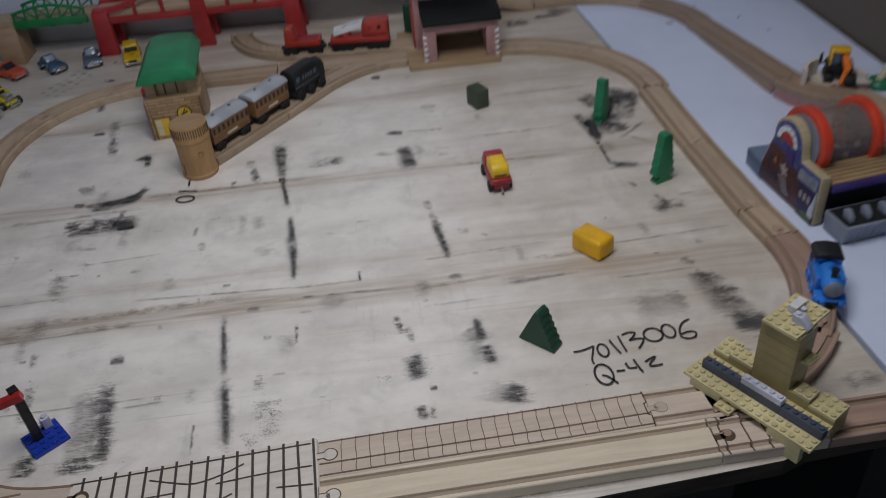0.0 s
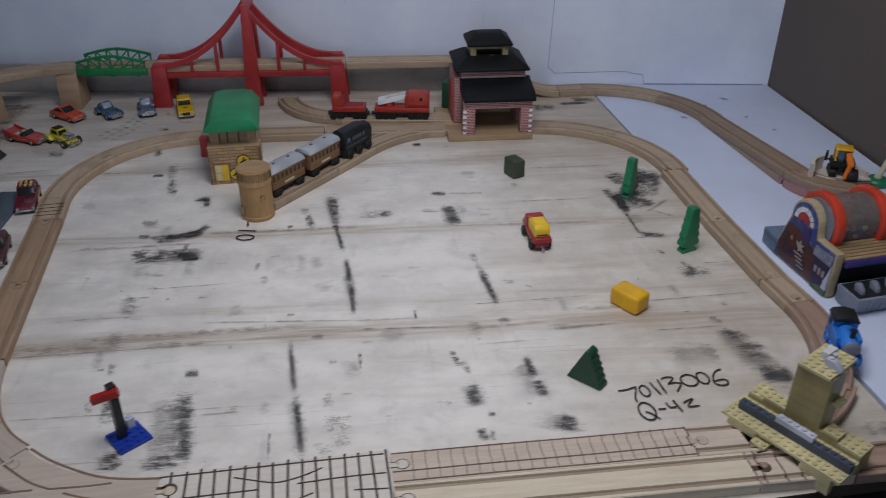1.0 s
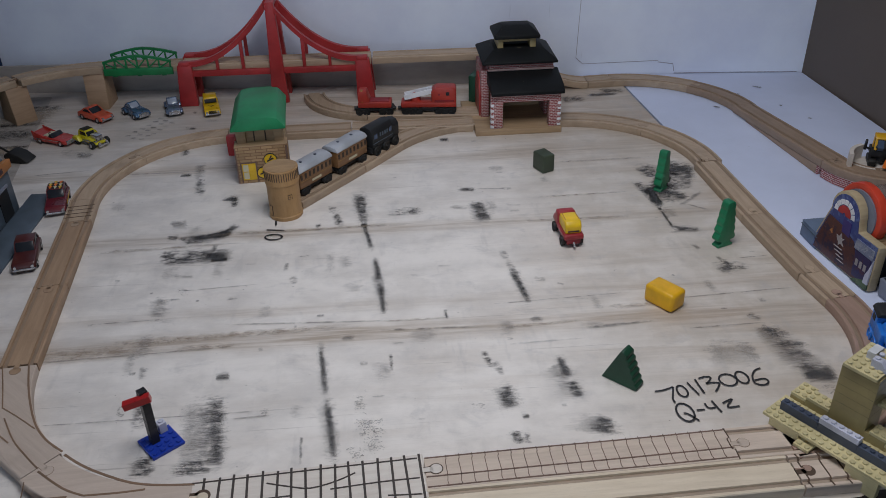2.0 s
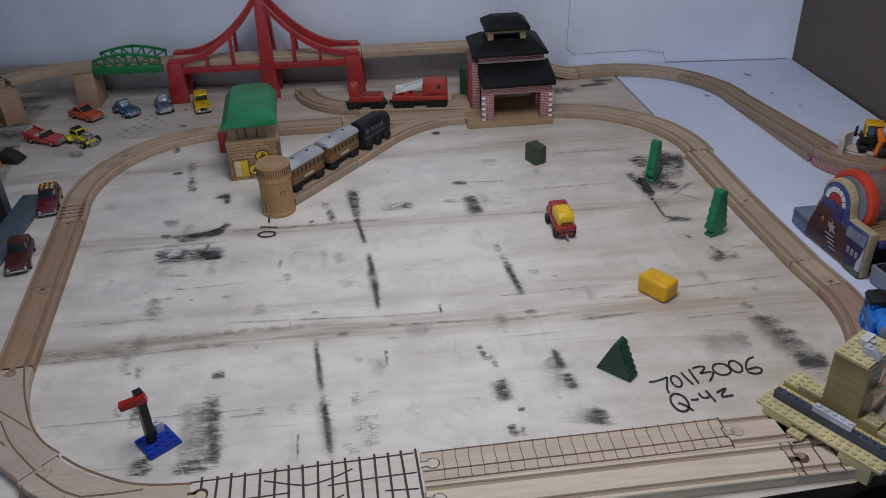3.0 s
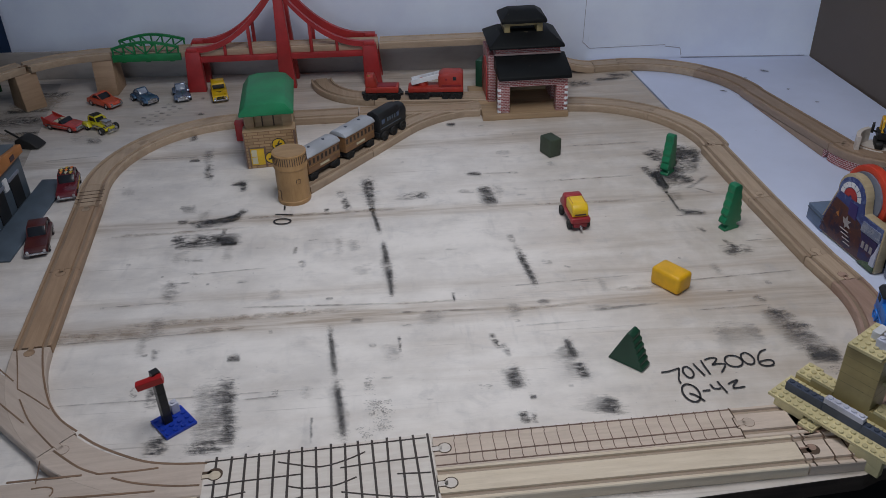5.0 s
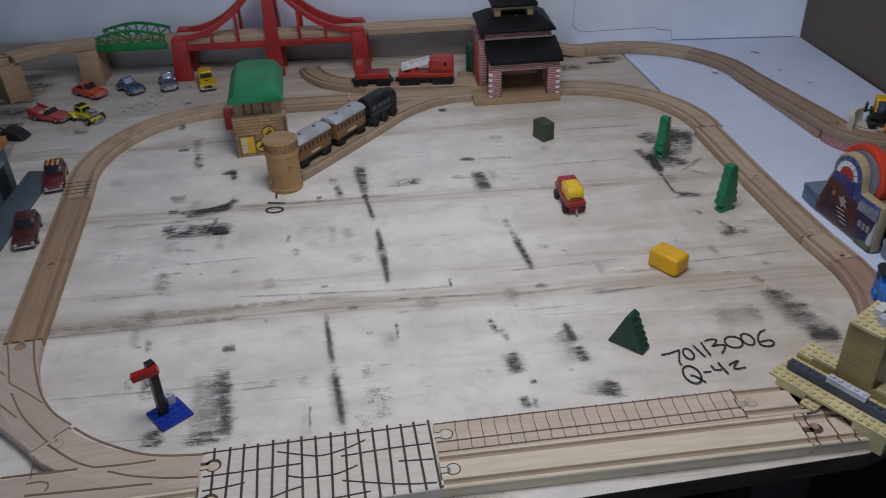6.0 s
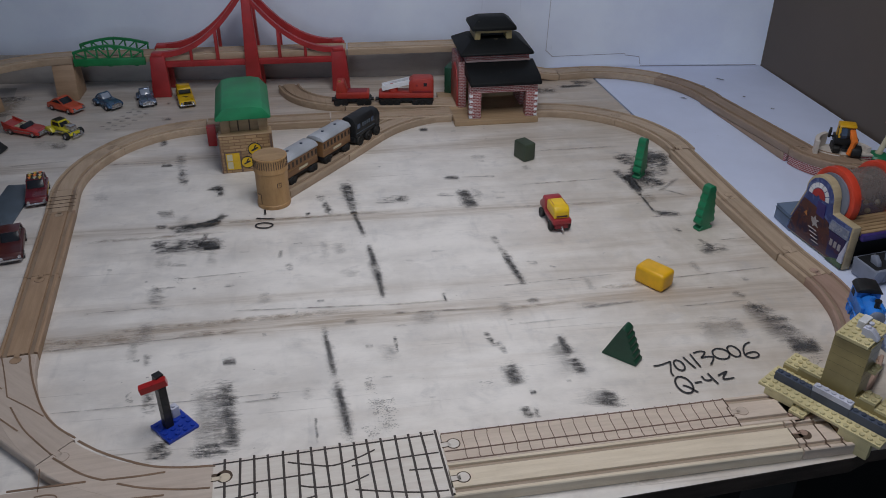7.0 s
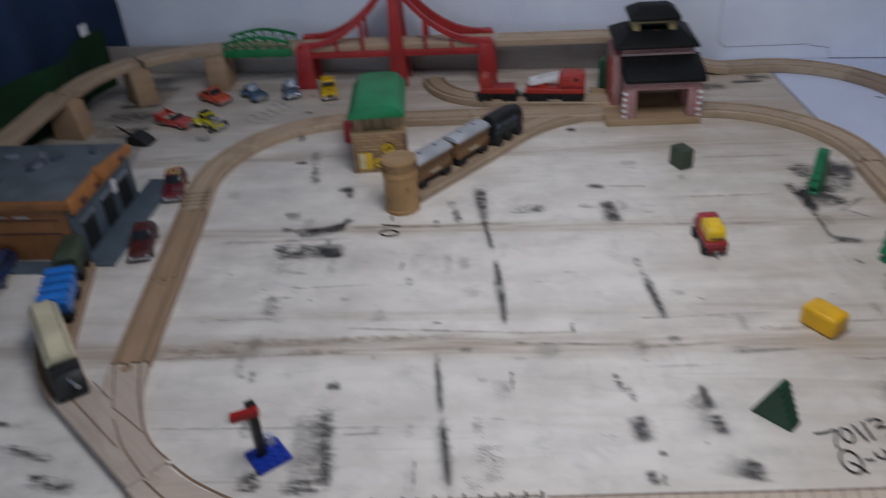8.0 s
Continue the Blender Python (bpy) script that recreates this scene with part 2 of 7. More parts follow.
BROWN_RUB = scuff("bare_brown_rub", (0.38, 0.30, 0.23), 0.60, 0.55, 1.8, 3.0, 0.5, 1.0)
BARE_WOOD = scuff("bare_dirty_wood", (0.42, 0.345, 0.275), 0.66, 0.75, 1.6, 2.4, 0.5, 0.8)
BEECH = wood("beech_track", (0.51, 0.38, 0.265), (0.40, 0.285, 0.19), dirt=0.36, grain=0.30)
BEECH_DARK = wood("worn_beech", (0.44, 0.29, 0.178), (0.34, 0.215, 0.128), dirt=0.34, grain=0.30)
BEECH_WORN = wood("grubby_beech", (0.37, 0.255, 0.175), (0.28, 0.19, 0.125))
RED_BIRCH = wood("reddish_birch", (0.45, 0.295, 0.225), (0.34, 0.215, 0.16))
BEECH_PALE = wood("pale_maple", (0.70, 0.595, 0.455), (0.59, 0.485, 0.355), dirt=0.10)
BEECH_PINK = wood("pinkish_birch", (0.63, 0.515, 0.42), (0.51, 0.405, 0.325), dirt=0.15)
BIRCH_DULL = wood("dull_pinkish_birch", (0.56, 0.46, 0.385), (0.46, 0.365, 0.30), dirt=0.2)
MAPLE_GREY = wood("greyed_maple", (0.74, 0.68, 0.615), (0.64, 0.565, 0.50), dirt=0.1)
GROOVE_WOOD = wood("shaded_groove", (0.33, 0.235, 0.16), (0.24, 0.165, 0.11))
GROOVE_PALE = wood("shaded_pale_groove", (0.42, 0.325, 0.245), (0.32, 0.24, 0.175))
GROOVE = paint("dark_burnt_line", (0.09, 0.055, 0.035), 0.7)
BURNT = paint("soft_burnt_line", (0.20, 0.125, 0.08), 0.7)
TIE_BROWN = paint("thin_brown_print", (0.17, 0.105, 0.08), 0.6)
CRACK = paint("grey_seam", (0.32, 0.31, 0.37), 0.7)
TIE_INK = paint("faded_brown_ink", (0.05, 0.038, 0.034), 0.6)
MARKER = paint("black_marker", (0.022, 0.021, 0.024), 0.6)
RED = paint("red_plastic", (0.39, 0.028, 0.03), 0.4)
RED_ENGINE = paint("red_train_paint", (0.43, 0.038, 0.025), 0.4)
GREEN_ROOF = paint("green_roof_paint", (0.012, 0.22, 0.085), 0.45)
GREEN_PLASTIC = paint("green_plastic", (0.01, 0.20, 0.06), 0.4)
GREEN_TREE = paint("green_tree_paint", (0.011, 0.19, 0.082), 0.4)
GREEN_DARK = paint("dark_green_paint", (0.008, 0.058, 0.030), 0.5)
OLIVE = paint("dull_olive_paint", (0.045, 0.062, 0.038), 0.55)
BLACK = paint("black_paint", (0.011, 0.012, 0.014), 0.55)
BLACK_ROOF = paint("worn_black_roof", (0.006, 0.007, 0.008), 0.62, wear=(0.10, 0.085, 0.06), scale=0.6)
BLACK_ROOF.node_tree.nodes["Principled BSDF"].inputs["Specular IOR Level"].default_value = 0.22
GREY_ROOF = paint("grey_roof_paint", (0.40, 0.42, 0.46), 0.4)
YELLOW = paint("yellow_plastic", (0.78, 0.42, 0.012), 0.38)
YELLOW_CAR = paint("yellow_car_paint", (0.72, 0.45, 0.01), 0.3, coat=0.5)
TRUCK_RED = paint("crimson_plastic", (0.34, 0.026, 0.034), 0.38)
YELLOW_LOAD = paint("bright_yellow_plastic", (0.84, 0.54, 0.018), 0.38)
MAROON = paint("dark_red_plastic", (0.24, 0.012, 0.02), 0.4)
BRICK_RED = brick_print("red_brick_print", (0.33, 0.07, 0.07), (0.58, 0.48, 0.47), 0.0029, 0.0062)
BRICK_TAN = brick_print("tan_brick_print", (0.45, 0.285, 0.145), (0.22, 0.12, 0.058), 0.0050, 0.017)
WALL_WHITE = wall_paint("cool_white_wall", (0.77, 0.83, 1.0))
SHEET_WHITE = wall_paint("white_sheet", (0.66, 0.72, 0.91), 4)
BROWN_PANEL = wall_paint("brown_panel", (0.115, 0.09, 0.072), 3)
DARK_FLOOR = wall_paint("dark_floor", (0.02, 0.019, 0.018), 3)
STRIP_WOOD = wood("grey_brown_board", (0.40, 0.365, 0.345), (0.30, 0.27, 0.255), along=(1, 4, 4), scale=6)
RAW_PLANK = wood("raw_grey_plank", (0.43, 0.39, 0.355), (0.28, 0.25, 0.225), 0.7, (2, 9, 9), 9, 0.5)
EDGE_WOOD = wood("dark_board_edge", (0.075, 0.055, 0.042), (0.03, 0.022, 0.018))
CEILING = wall_paint("ceiling_white", (0.7, 0.7, 0.7), 3)


# ---------------------------------------------------------------- building tools
def merge(bm, other, m=None):
    me = bpy.data.meshes.new("joined")
    other.to_mesh(me)
    other.free()
    if m is not None:
        me.transform(m)
    bm.from_mesh(me)
    bpy.data.meshes.remove(me)
    return bm


def soften(bm, width, seg=2):
    if width > 0:
        sharp = [e for e in bm.edges if len(e.link_faces) == 2 and e.calc_face_angle(0) > 0.6]
        bmesh.ops.bevel(bm, geom=sharp, offset=width, segments=seg, profile=0.5, affect="EDGES", clamp_overlap=True)
    return bm


def box(x0, x1, y0, y1, z0, z1, bevel=0.0, seg=2):
    bm = bmesh.new()
    bmesh.ops.create_cube(bm, size=1)
    bm.transform(Matrix.Translation(((x0 + x1) / 2, (y0 + y1) / 2, (z0 + z1) / 2)) @ Matrix.Diagonal((x1 - x0, y1 - y0, z1 - z0, 1)))
    return soften(bm, bevel, seg)


def prism(points, lo, hi, axis="y", bevel=0.0, seg=2):
    """A flat outline drawn out along one axis. axis y: points are (x, z); z: (x, y); x: (y, z)."""
    put = {"y": lambda a, b, d: (a, d, b), "z": lambda a, b, d: (a, b, d), "x": lambda a, b, d: (d, a, b)}[axis]
    bm = bmesh.new()
    rings = [[bm.verts.new(put(a, b, d)) for a, b in points] for d in (lo, hi)]
    n = len(points)
    bm.faces.new(rings[0]), bm.faces.new(rings[1][::-1])
    for i in range(n):
        bm.faces.new((rings[0][i], rings[1][i], rings[1][(i + 1) % n], rings[0][(i + 1) % n]))
    bmesh.ops.recalc_face_normals(bm, faces=bm.faces)
    return soften(bm, bevel, seg)


def lathe(profile, seg=24):
    """(radius, z) pairs from bottom to top, turned about z."""
    bm = bmesh.new()
    rings = [[bm.verts.new((r * math.cos(2 * math.pi * i / seg), r * math.sin(2 * math.pi * i / seg), z)) for i in range(seg)] for r, z in profile]
    for a, b in zip(rings, rings[1:]):
        for i in range(seg):
            bm.faces.new((a[i], a[(i + 1) % seg], b[(i + 1) % seg], b[i]))
    bm.faces.new(rings[0][::-1]), bm.faces.new(rings[-1])
    bmesh.ops.recalc_face_normals(bm, faces=bm.faces)
    return bm


def rod(a, b, r, seg=12, r2=None):
    a, b = Vector(a), Vector(b)
    bm = lathe([(r, 0), (r if r2 is None else r2, (b - a).length)], seg)
    bm.transform(Matrix.Translation(a) @ (b - a).to_track_quat("Z", "Y").to_matrix().to_4x4())
    return bm


def bar(a, b, w, h, bevel=0.0):
    """A square bar from a to b; w across, h in height."""
    a, b = Vector(a), Vector(b)
    bm = box(0, (b - a).length, -w / 2, w / 2, -h / 2, h / 2, bevel, 1)
    bm.transform(Matrix.Translation(a) @ (b - a).to_track_quat("X", "Z").to_matrix().to_4x4())
    return bm


def sweep(section, stations):
    """A closed (across, up) section drawn through stations (x, y, z, heading)."""
    bm = bmesh.new()
    rings = []
    for x, y, z, h in stations:
        n = Vector((-math.sin(h), math.cos(h), 0))
        rings.append([bm.verts.new(Vector((x, y, z)) + n * a + Vector((0, 0, b))) for a, b in section])
    k = len(section)
    for p, q in zip(rings, rings[1:]):
        for i in range(k):
            bm.faces.new((p[i], p[(i + 1) % k], q[(i + 1) % k], q[i]))
    bm.faces.new(rings[0][::-1]), bm.faces.new(rings[-1])
    bmesh.ops.recalc_face_normals(bm, faces=bm.faces)
    return bm


def wheel(r, w, seg=16):
    """A disc with a rounded tread and a sunk hub, its axle along y."""
    bm = lathe([(r * 0.25, -w * 0.5), (r * 0.3, -w * 0.35), (r * 0.7, -w * 0.35), (r * 0.78, -w * 0.5), (r * 0.95, -w * 0.5), (r, -w * 0.35),
                (r, w * 0.35), (r * 0.95, w * 0.5), (r * 0.78, w * 0.5), (r * 0.7, w * 0.35), (r * 0.3, w * 0.35), (r * 0.25, w * 0.5)], seg)
    bm.transform(Matrix.Rotation(math.pi / 2, 4, "X"))
    return bm


def finish(name, bm, material, smooth=True):
    me = bpy.data.meshes.new(name)
    bm.to_mesh(me)
    bm.free()
    me.materials.append(material)
    ob = new(name, me)
    if smooth:
        for p in me.polygons:
            p.use_smooth = True
        me.set_sharp_from_angle(angle=radians(35))
    return ob


def part(name, bm, material, parent, label="", m=None, smooth=True):
    ob = finish(name, bm, material, smooth)
    ob.parent = parent
    if m is not None:
        ob.matrix_basis = m
    return tagged(ob, label)


def thing(name, label, category, m=None, group="", kind=""):
    ob = new(name)
    ob.empty_display_size = 0.02
    if m is not None:
        ob.matrix_basis = m
    return tagged(ob, label, category, group, kind)


def again(ob, parent, m):
    """The same mesh once more, as another part."""
    o = ob.copy()
    scene.collection.objects.link(o)
    o.parent = parent
    o.matrix_basis = m
    return o


def studs(cols, rows, pitch=0.008, r=0.0025, h=0.0017):
    """Stud tops for a toy-brick plate whose corner is at the origin."""
    bm = bmesh.new()
    for i in range(cols):
        for j in range(rows):
            merge(bm, lathe([(r, 0), (r, h * 0.8), (r * 0.9, h)], 10), Matrix.Translation(((i + 0.5) * pitch, (j + 0.5) * pitch, 0)))
    return bm


# ---------------------------------------------------------------- the room
def slab(name, bm, material, label, category):
    return tagged(finish(name, bm, material, False), label, category, kind="structure")


slab("wall_back", box(-2.2, 0.70, 0.680, 0.78, -0.75, 1.7), WALL_WHITE, "cool white painted wall behind the train table", "wall")
tagged(finish("wall_right", box(0, 0.05, -0.6, 0.02, -0.75, 1.7), BROWN_PANEL, False), "plain brown panel wall beside the white sheet", "wall", kind="structure").matrix_basis = pose(0.622, 0.684, 0, 0, 0, 8.6)
slab("wall_right_rest", box(0.715, 2.2, -0.02, 0.10, -0.75, 1.7), BROWN_PANEL, "plain brown wall", "wall")
slab("wall_far_right", box(2.2, 2.3, -3.0, 0.10, -0.75, 1.7), BROWN_PANEL, "plain brown wall", "wall")
slab("wall_left", box(-2.3, -2.2, -3.0, 0.78, -0.75, 1.7), WALL_WHITE, "plain pale wall", "wall")
# unseen front wall, left open for the added window
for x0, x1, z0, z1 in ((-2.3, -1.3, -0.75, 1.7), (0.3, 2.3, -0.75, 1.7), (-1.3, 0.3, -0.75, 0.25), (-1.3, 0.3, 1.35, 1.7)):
    slab("wall_front", box(x0, x1, -3.1, -3.0, z0, z1), CEILING, "plain unseen wall round the added window", "wall")
slab("floor", box(-2.3, 2.3, -3.1, 0.78, -0.85, -0.75), DARK_FLOOR, "dark floor under the train table", "floor")
slab("ceiling", box(-2.3, 2.3, -3.1, 0.78, 1.7, 1.8), CEILING, "plain white ceiling", "ceiling")
# darker strip added behind the raised track, placed to fit the camera's view
strip = thing("trim", "darker grey-brown strip added along the foot of the wall", "trim", kind="structure")
part("strip", box(-1.0, 0.60, 0.0012, 0.008, -0.12, 0.054, 0.001), STRIP_WOOD, strip, m=pose(-0.565, 0.6215, 0, 0, 0, 1.68))
lamp = thing("hanging_lamp", "long white lamp hanging over the table", "lamp", pose(0.0, -0.2755, 1.0275, 11.3, 0, 0))
part("housing", box(-0.25, 0.25, -0.29, 0.29, 0.0, 0.07, 0.01), CEILING, lamp)
for ly in (-0.25, 0.25):
    drop = 0.6136 - 0.196 * ly
    part("chain", rod((0, ly, 0.06), (0, ly + 0.196 * drop, 0.06 + 0.981 * drop), 0.004, 8), CEILING, lamp)

# added window behind the camera, unseen, holding the lamp that fills the back wall
window = thing("window_1", "unseen white window added to hold the fill lamp", "window", kind="structure")
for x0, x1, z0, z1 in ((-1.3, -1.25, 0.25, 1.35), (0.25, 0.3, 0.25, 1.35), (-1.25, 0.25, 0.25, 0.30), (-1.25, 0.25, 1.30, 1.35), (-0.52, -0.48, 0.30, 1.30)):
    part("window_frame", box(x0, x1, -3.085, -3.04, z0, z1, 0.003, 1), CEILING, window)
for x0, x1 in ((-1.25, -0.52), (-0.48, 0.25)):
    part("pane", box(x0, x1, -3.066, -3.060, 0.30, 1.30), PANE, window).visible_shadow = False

# ---------------------------------------------------------------- the table
GRAIN = 5.5


def table():
    tb = thing("train_table", "whitewashed wooden board worn to brown streaks", "table", kind="structure")
    # the right edge leans away from the front one; the front corner is cut to fit the camera's view
    bm = prism([(-1.55, -0.729), (0.299, -0.4145), (0.322, -0.403), (0.428, -0.385), (0.252, 0.645), (-1.55, 0.592)], -0.02, 0.0, "z", 0.0012)
    r = Matrix.Rotation(radians(-GRAIN), 4, "Z")
    bm.transform(r)
    top = part("board", bm, BOARD, tb, m=r.inverted(), smooth=False)
    # every face but the top takes the near-black brown wood
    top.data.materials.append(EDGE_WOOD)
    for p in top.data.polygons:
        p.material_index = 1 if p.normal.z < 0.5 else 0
    raw = prism([(-1.54, 0.585), (-0.853, 0.586), (-0.757, 0.212), (-1.54, 0.09)], -0.010, 0.00016, "z")
    part("raw_plank", raw, RAW_PLANK, tb, "unpainted grey-brown plank", smooth=False)
    # legs coloured near-black to paint in the deep shade below the board
    for x, y in ((-1.4, -0.5), (0.26, -0.33), (0.2, 0.55), (-1.4, 0.5)):
        part("leg", box(x - 0.03, x + 0.03, y - 0.03, y + 0.03, -0.75, -0.02, 0.004), DARK_FLOOR, tb)
    return tb


table_ob = table()


def white_table():
    ob = thing("side_table", "low side table under a smooth white sheet", "table", kind="structure")
    part("sheet", prism([(0.435, -0.385), (0.70, -0.34), (0.70, 0.1), (0.622, 0.6785), (0.18, 0.6785), (0.18, 0.66), (0.256, 0.644)], -0.016, -0.0008, "z", 0.001), SHEET_WHITE, ob, "smooth white sheet", smooth=False)
    # coloured near-black as well, shade put into the paint
    part("underframe", box(0.45, 0.60, -0.3, 0.6, -0.75, -0.017), DARK_FLOOR, ob)
    return ob


white_table()

# ---------------------------------------------------------------- wooden track
HALF, DEEP = 0.02, 0.012
SECTION = [(-0.0195, 0), (0.0195, 0), (0.02, 0.0008), (0.02, 0.0111), (0.0191, 0.012), (0.0163, 0.012), (0.0158, 0.0092), (0.0108, 0.0092), (0.0103, 0.012),
           (-0.0103, 0.012), (-0.0108, 0.0092), (-0.0158, 0.0092), (-0.0163, 0.012), (-0.0191, 0.012), (-0.02, 0.0111), (-0.02, 0.0008)]
FLAT = [(-0.0195, 0), (0.0195, 0), (0.02, 0.0008), (0.02, 0.0111), (0.0191, 0.012), (-0.0191, 0.012), (-0.02, 0.0111), (-0.02, 0.0008)]


def along(length=0.0, turn=0.0, radius=0.2, rise=0.0, ease=False):
    """Stations of a piece that starts at the origin along +x."""
    if turn:
        n = max(6, int(abs(turn) / 4))
        s = math.copysign(1, turn)
        return [(radius * math.sin(radians(abs(turn)) * i / n), s * radius * (1 - math.cos(radians(abs(turn)) * i / n)), rise * i / n, s * radians(abs(turn)) * i / n) for i in range(n + 1)]
    n = 10 if rise else 1
    def up(f):
        return rise * (f * f * (3 - 2 * f) if ease else f)
    return [(length * i / n, 0, up(i / n), 0) for i in range(n + 1)]


def shorten(st, gap=0.0005):
    a, b = list(st[0]), list(st[-1])
    a[0] += gap * math.cos(a[3]); a[1] += gap * math.sin(a[3])
    b[0] -= gap * math.cos(b[3]); b[1] -= gap * math.sin(b[3])
    return [tuple(a), *st[1:-1], tuple(b)]


def peg_shape(grow=0.0, top=0.0123, low=0.008):
    bm = lathe([(0.0056 + grow, low), (0.0056 + grow, top)], 18)
    bm.transform(Matrix.Translation((0.0105, 0, 0)))
    return merge(bm, box(-0.0008, 0.008, -0.0026 - grow, 0.0026 + grow, low, top))


def peg_at(ob, material, m):
    part("socket", peg_shape(0.0004, 0.01212), BURNT, ob, m=m)
    part("peg", peg_shape(), material, ob, m=m)


def track(label, x, y, heading, length=0.0, turn=0.0, radius=0.2, z=0.0, rise=0.0, ease=False, material=None, peg="end", section=SECTION, name="track_piece"):
    """One wooden piece; peg says at which end its round tongue sits."""
    material = material or BEECH
    ob = thing(name, label, "toy track", pose(x, y, z, 0, 0, heading), "wooden train track")
    st = shorten(along(length, turn, radius, rise, ease))
    part("track_bed", sweep(section, st), material, ob)
    if section is SECTION:
        # darker strips paint the shade of the recess into the groove floors
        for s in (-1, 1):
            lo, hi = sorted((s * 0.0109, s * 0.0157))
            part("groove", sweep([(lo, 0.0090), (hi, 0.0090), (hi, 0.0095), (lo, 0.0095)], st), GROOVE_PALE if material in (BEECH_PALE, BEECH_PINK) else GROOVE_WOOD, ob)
    if peg == "end":
        ex, ey, ez, eh = st[-1]
        peg_at(ob, material, pose(ex, ey, ez, 0, 0, math.degrees(eh)))
    elif peg == "start":
        peg_at(ob, material, pose(st[0][0], 0, 0, 0, 0, 180))
    return ob


def line_strip(points, width, z0=0.0118, z1=0.01235):
    """A thin raised ribbon along points, mitred at the bends."""
    bm = bmesh.new()
    pts = [Vector((a, b, 0)) for a, b in points]
    rings = []
    for i, p in enumerate(pts):
        d = (pts[min(i + 1, len(pts) - 1)] - pts[max(i - 1, 0)]).normalized()
        n = Vector((-d.y, d.x, 0)) * width / 2
        rings.append([bm.verts.new(p + n * k + Vector((0, 0, z))) for k, z in ((-1, z0), (1, z0), (1, z1), (-1, z1))])
    for a, b in zip(rings, rings[1:]):
        for k in range(4):
            bm.faces.new((a[k], a[(k + 1) % 4], b[(k + 1) % 4], b[k]))
    bm.faces.new(rings[0][::-1]), bm.faces.new(rings[-1])
    bmesh.ops.recalc_face_normals(bm, faces=bm.faces)
    return bm


def smooth_line(points, n=5):
    """Points of a soft curve through the given ones."""
    out = []
    for i in range(len(points) - 1):
        p0, p1, p2, p3 = points[max(i - 1, 0)], points[i], points[i + 1], points[min(i + 2, len(points) - 1)]
        for k in range(n):
            f = k / n
            out.append(tuple(0.5 * (2 * p1[j] + (p2[j] - p0[j]) * f + (2 * p0[j] - 5 * p1[j] + 4 * p2[j] - p3[j]) * f * f + (3 * p1[j] - p0[j] - 3 * p2[j] + p3[j]) * f ** 3) for j in (0, 1)))
    return out + [points[-1]]


LOOP = "straight grooved beech track piece of the oval"
CURVE = "curved grooved beech track piece of the oval"
track(LOOP, -0.530, -0.246, 101.4, 0.157, material=BEECH_DARK, peg="start")
track(LOOP, -0.561, -0.092, 101.5, 0.165, material=BEECH_DARK, peg="start")
adapter = track("short beech track piece cut with cross ties", -0.594, 0.070, 103, 0.067, peg="start")
for i in range(4):
    part("cut_line", box(0.012 + i * 0.011, 0.0132 + i * 0.011, -0.0185, 0.0185, 0.0119, 0.0124), GROOVE, adapter)
track(CURVE, -0.609, 0.135, 100, turn=-40.4, radius=0.226, peg="")
track(CURVE, -0.5815, 0.2885, 59.3, turn=-49, radius=0.188, peg="start")
track(LOOP, -0.4531, 0.3782, 5.8, 0.2085, peg="")
track(LOOP, -0.2443, 0.4002, 4.4, 0.209, peg="")
track(CURVE, 0.112, 0.431, 5, turn=-45, radius=0.202, peg="")
track(CURVE, 0.2593, 0.3852, -40, turn=-45, radius=0.202, peg="start")
track(LOOP, 0.326, 0.2445, -81.5, 0.17, peg="start")
track(LOOP, 0.351, 0.0765, -80, 0.15, peg="start")
track(LOOP, 0.377, -0.0712, -76, 0.055, peg="start")
track(CURVE, 0.3903, -0.1246, -77, turn=-45, radius=0.2, material=RED_BIRCH, peg="start")
track(CURVE, 0.3752, -0.2707, -122, turn=-45, radius=0.2, material=RED_BIRCH, peg="start")
track("short pinkish birch end piece with a round socket", 0.262, -0.3535, 187, 0.064, material=BEECH_PINK, peg="")

# front double line
tied = track("pale birch track piece printed with thin cross ties", 0.199, -0.3622, 187.5, 0.287, material=BEECH_PINK, section=FLAT, peg="start")
for k in (-0.0185, 0.0045, 0.0165):
    part("rail_line", line_strip([(0.001, k), (0.10, k + 0.0004), (0.19, k - 0.0003), (0.286, k)], 0.0014), TIE_BROWN, tied)
for i in range(22):
    w = 0.0012 * math.sin(i * 2.1)
    x = 0.0115 + i * 0.01214
    part("tie_line", line_strip(smooth_line([(x, -0.0202), (x - 0.0002, -0.0152), (x + 0.0007, -0.012), (x + 0.0004 + w * 0.3, 0.004), (x + 0.0011, 0.0118), (x + 0.0004, 0.0158)], 3), 0.0007), TIE_BROWN, tied)
part("joint_line", line_strip([(0.0012, -0.0205), (0.0004, -0.008), (0.003, -0.0065), (0.003, 0.006), (0.0004, 0.0075), (0.0012, 0.0195)], 0.0011), GROOVE, tied)
track("plain pale maple track piece with two grooves", 0.245, -0.396, 187.2, 0.329, material=BEECH_PALE, peg="")
cut_piece = track("pinkish birch track piece with cross cuts and a socket", 0.335, -0.385, 187.0, 0.09, material=BEECH_PINK, peg="")
part("socket", peg_shape(0.0008, 0.0124), GROOVE, cut_piece, m=pose(0.0895, 0.0006, 0, 0, 0, 180))
part("socket_floor", peg_shape(-0.0018, 0.0126), RED_BIRCH, cut_piece, m=pose(0.0892, -0.0018, 0, 0, 0, 180))
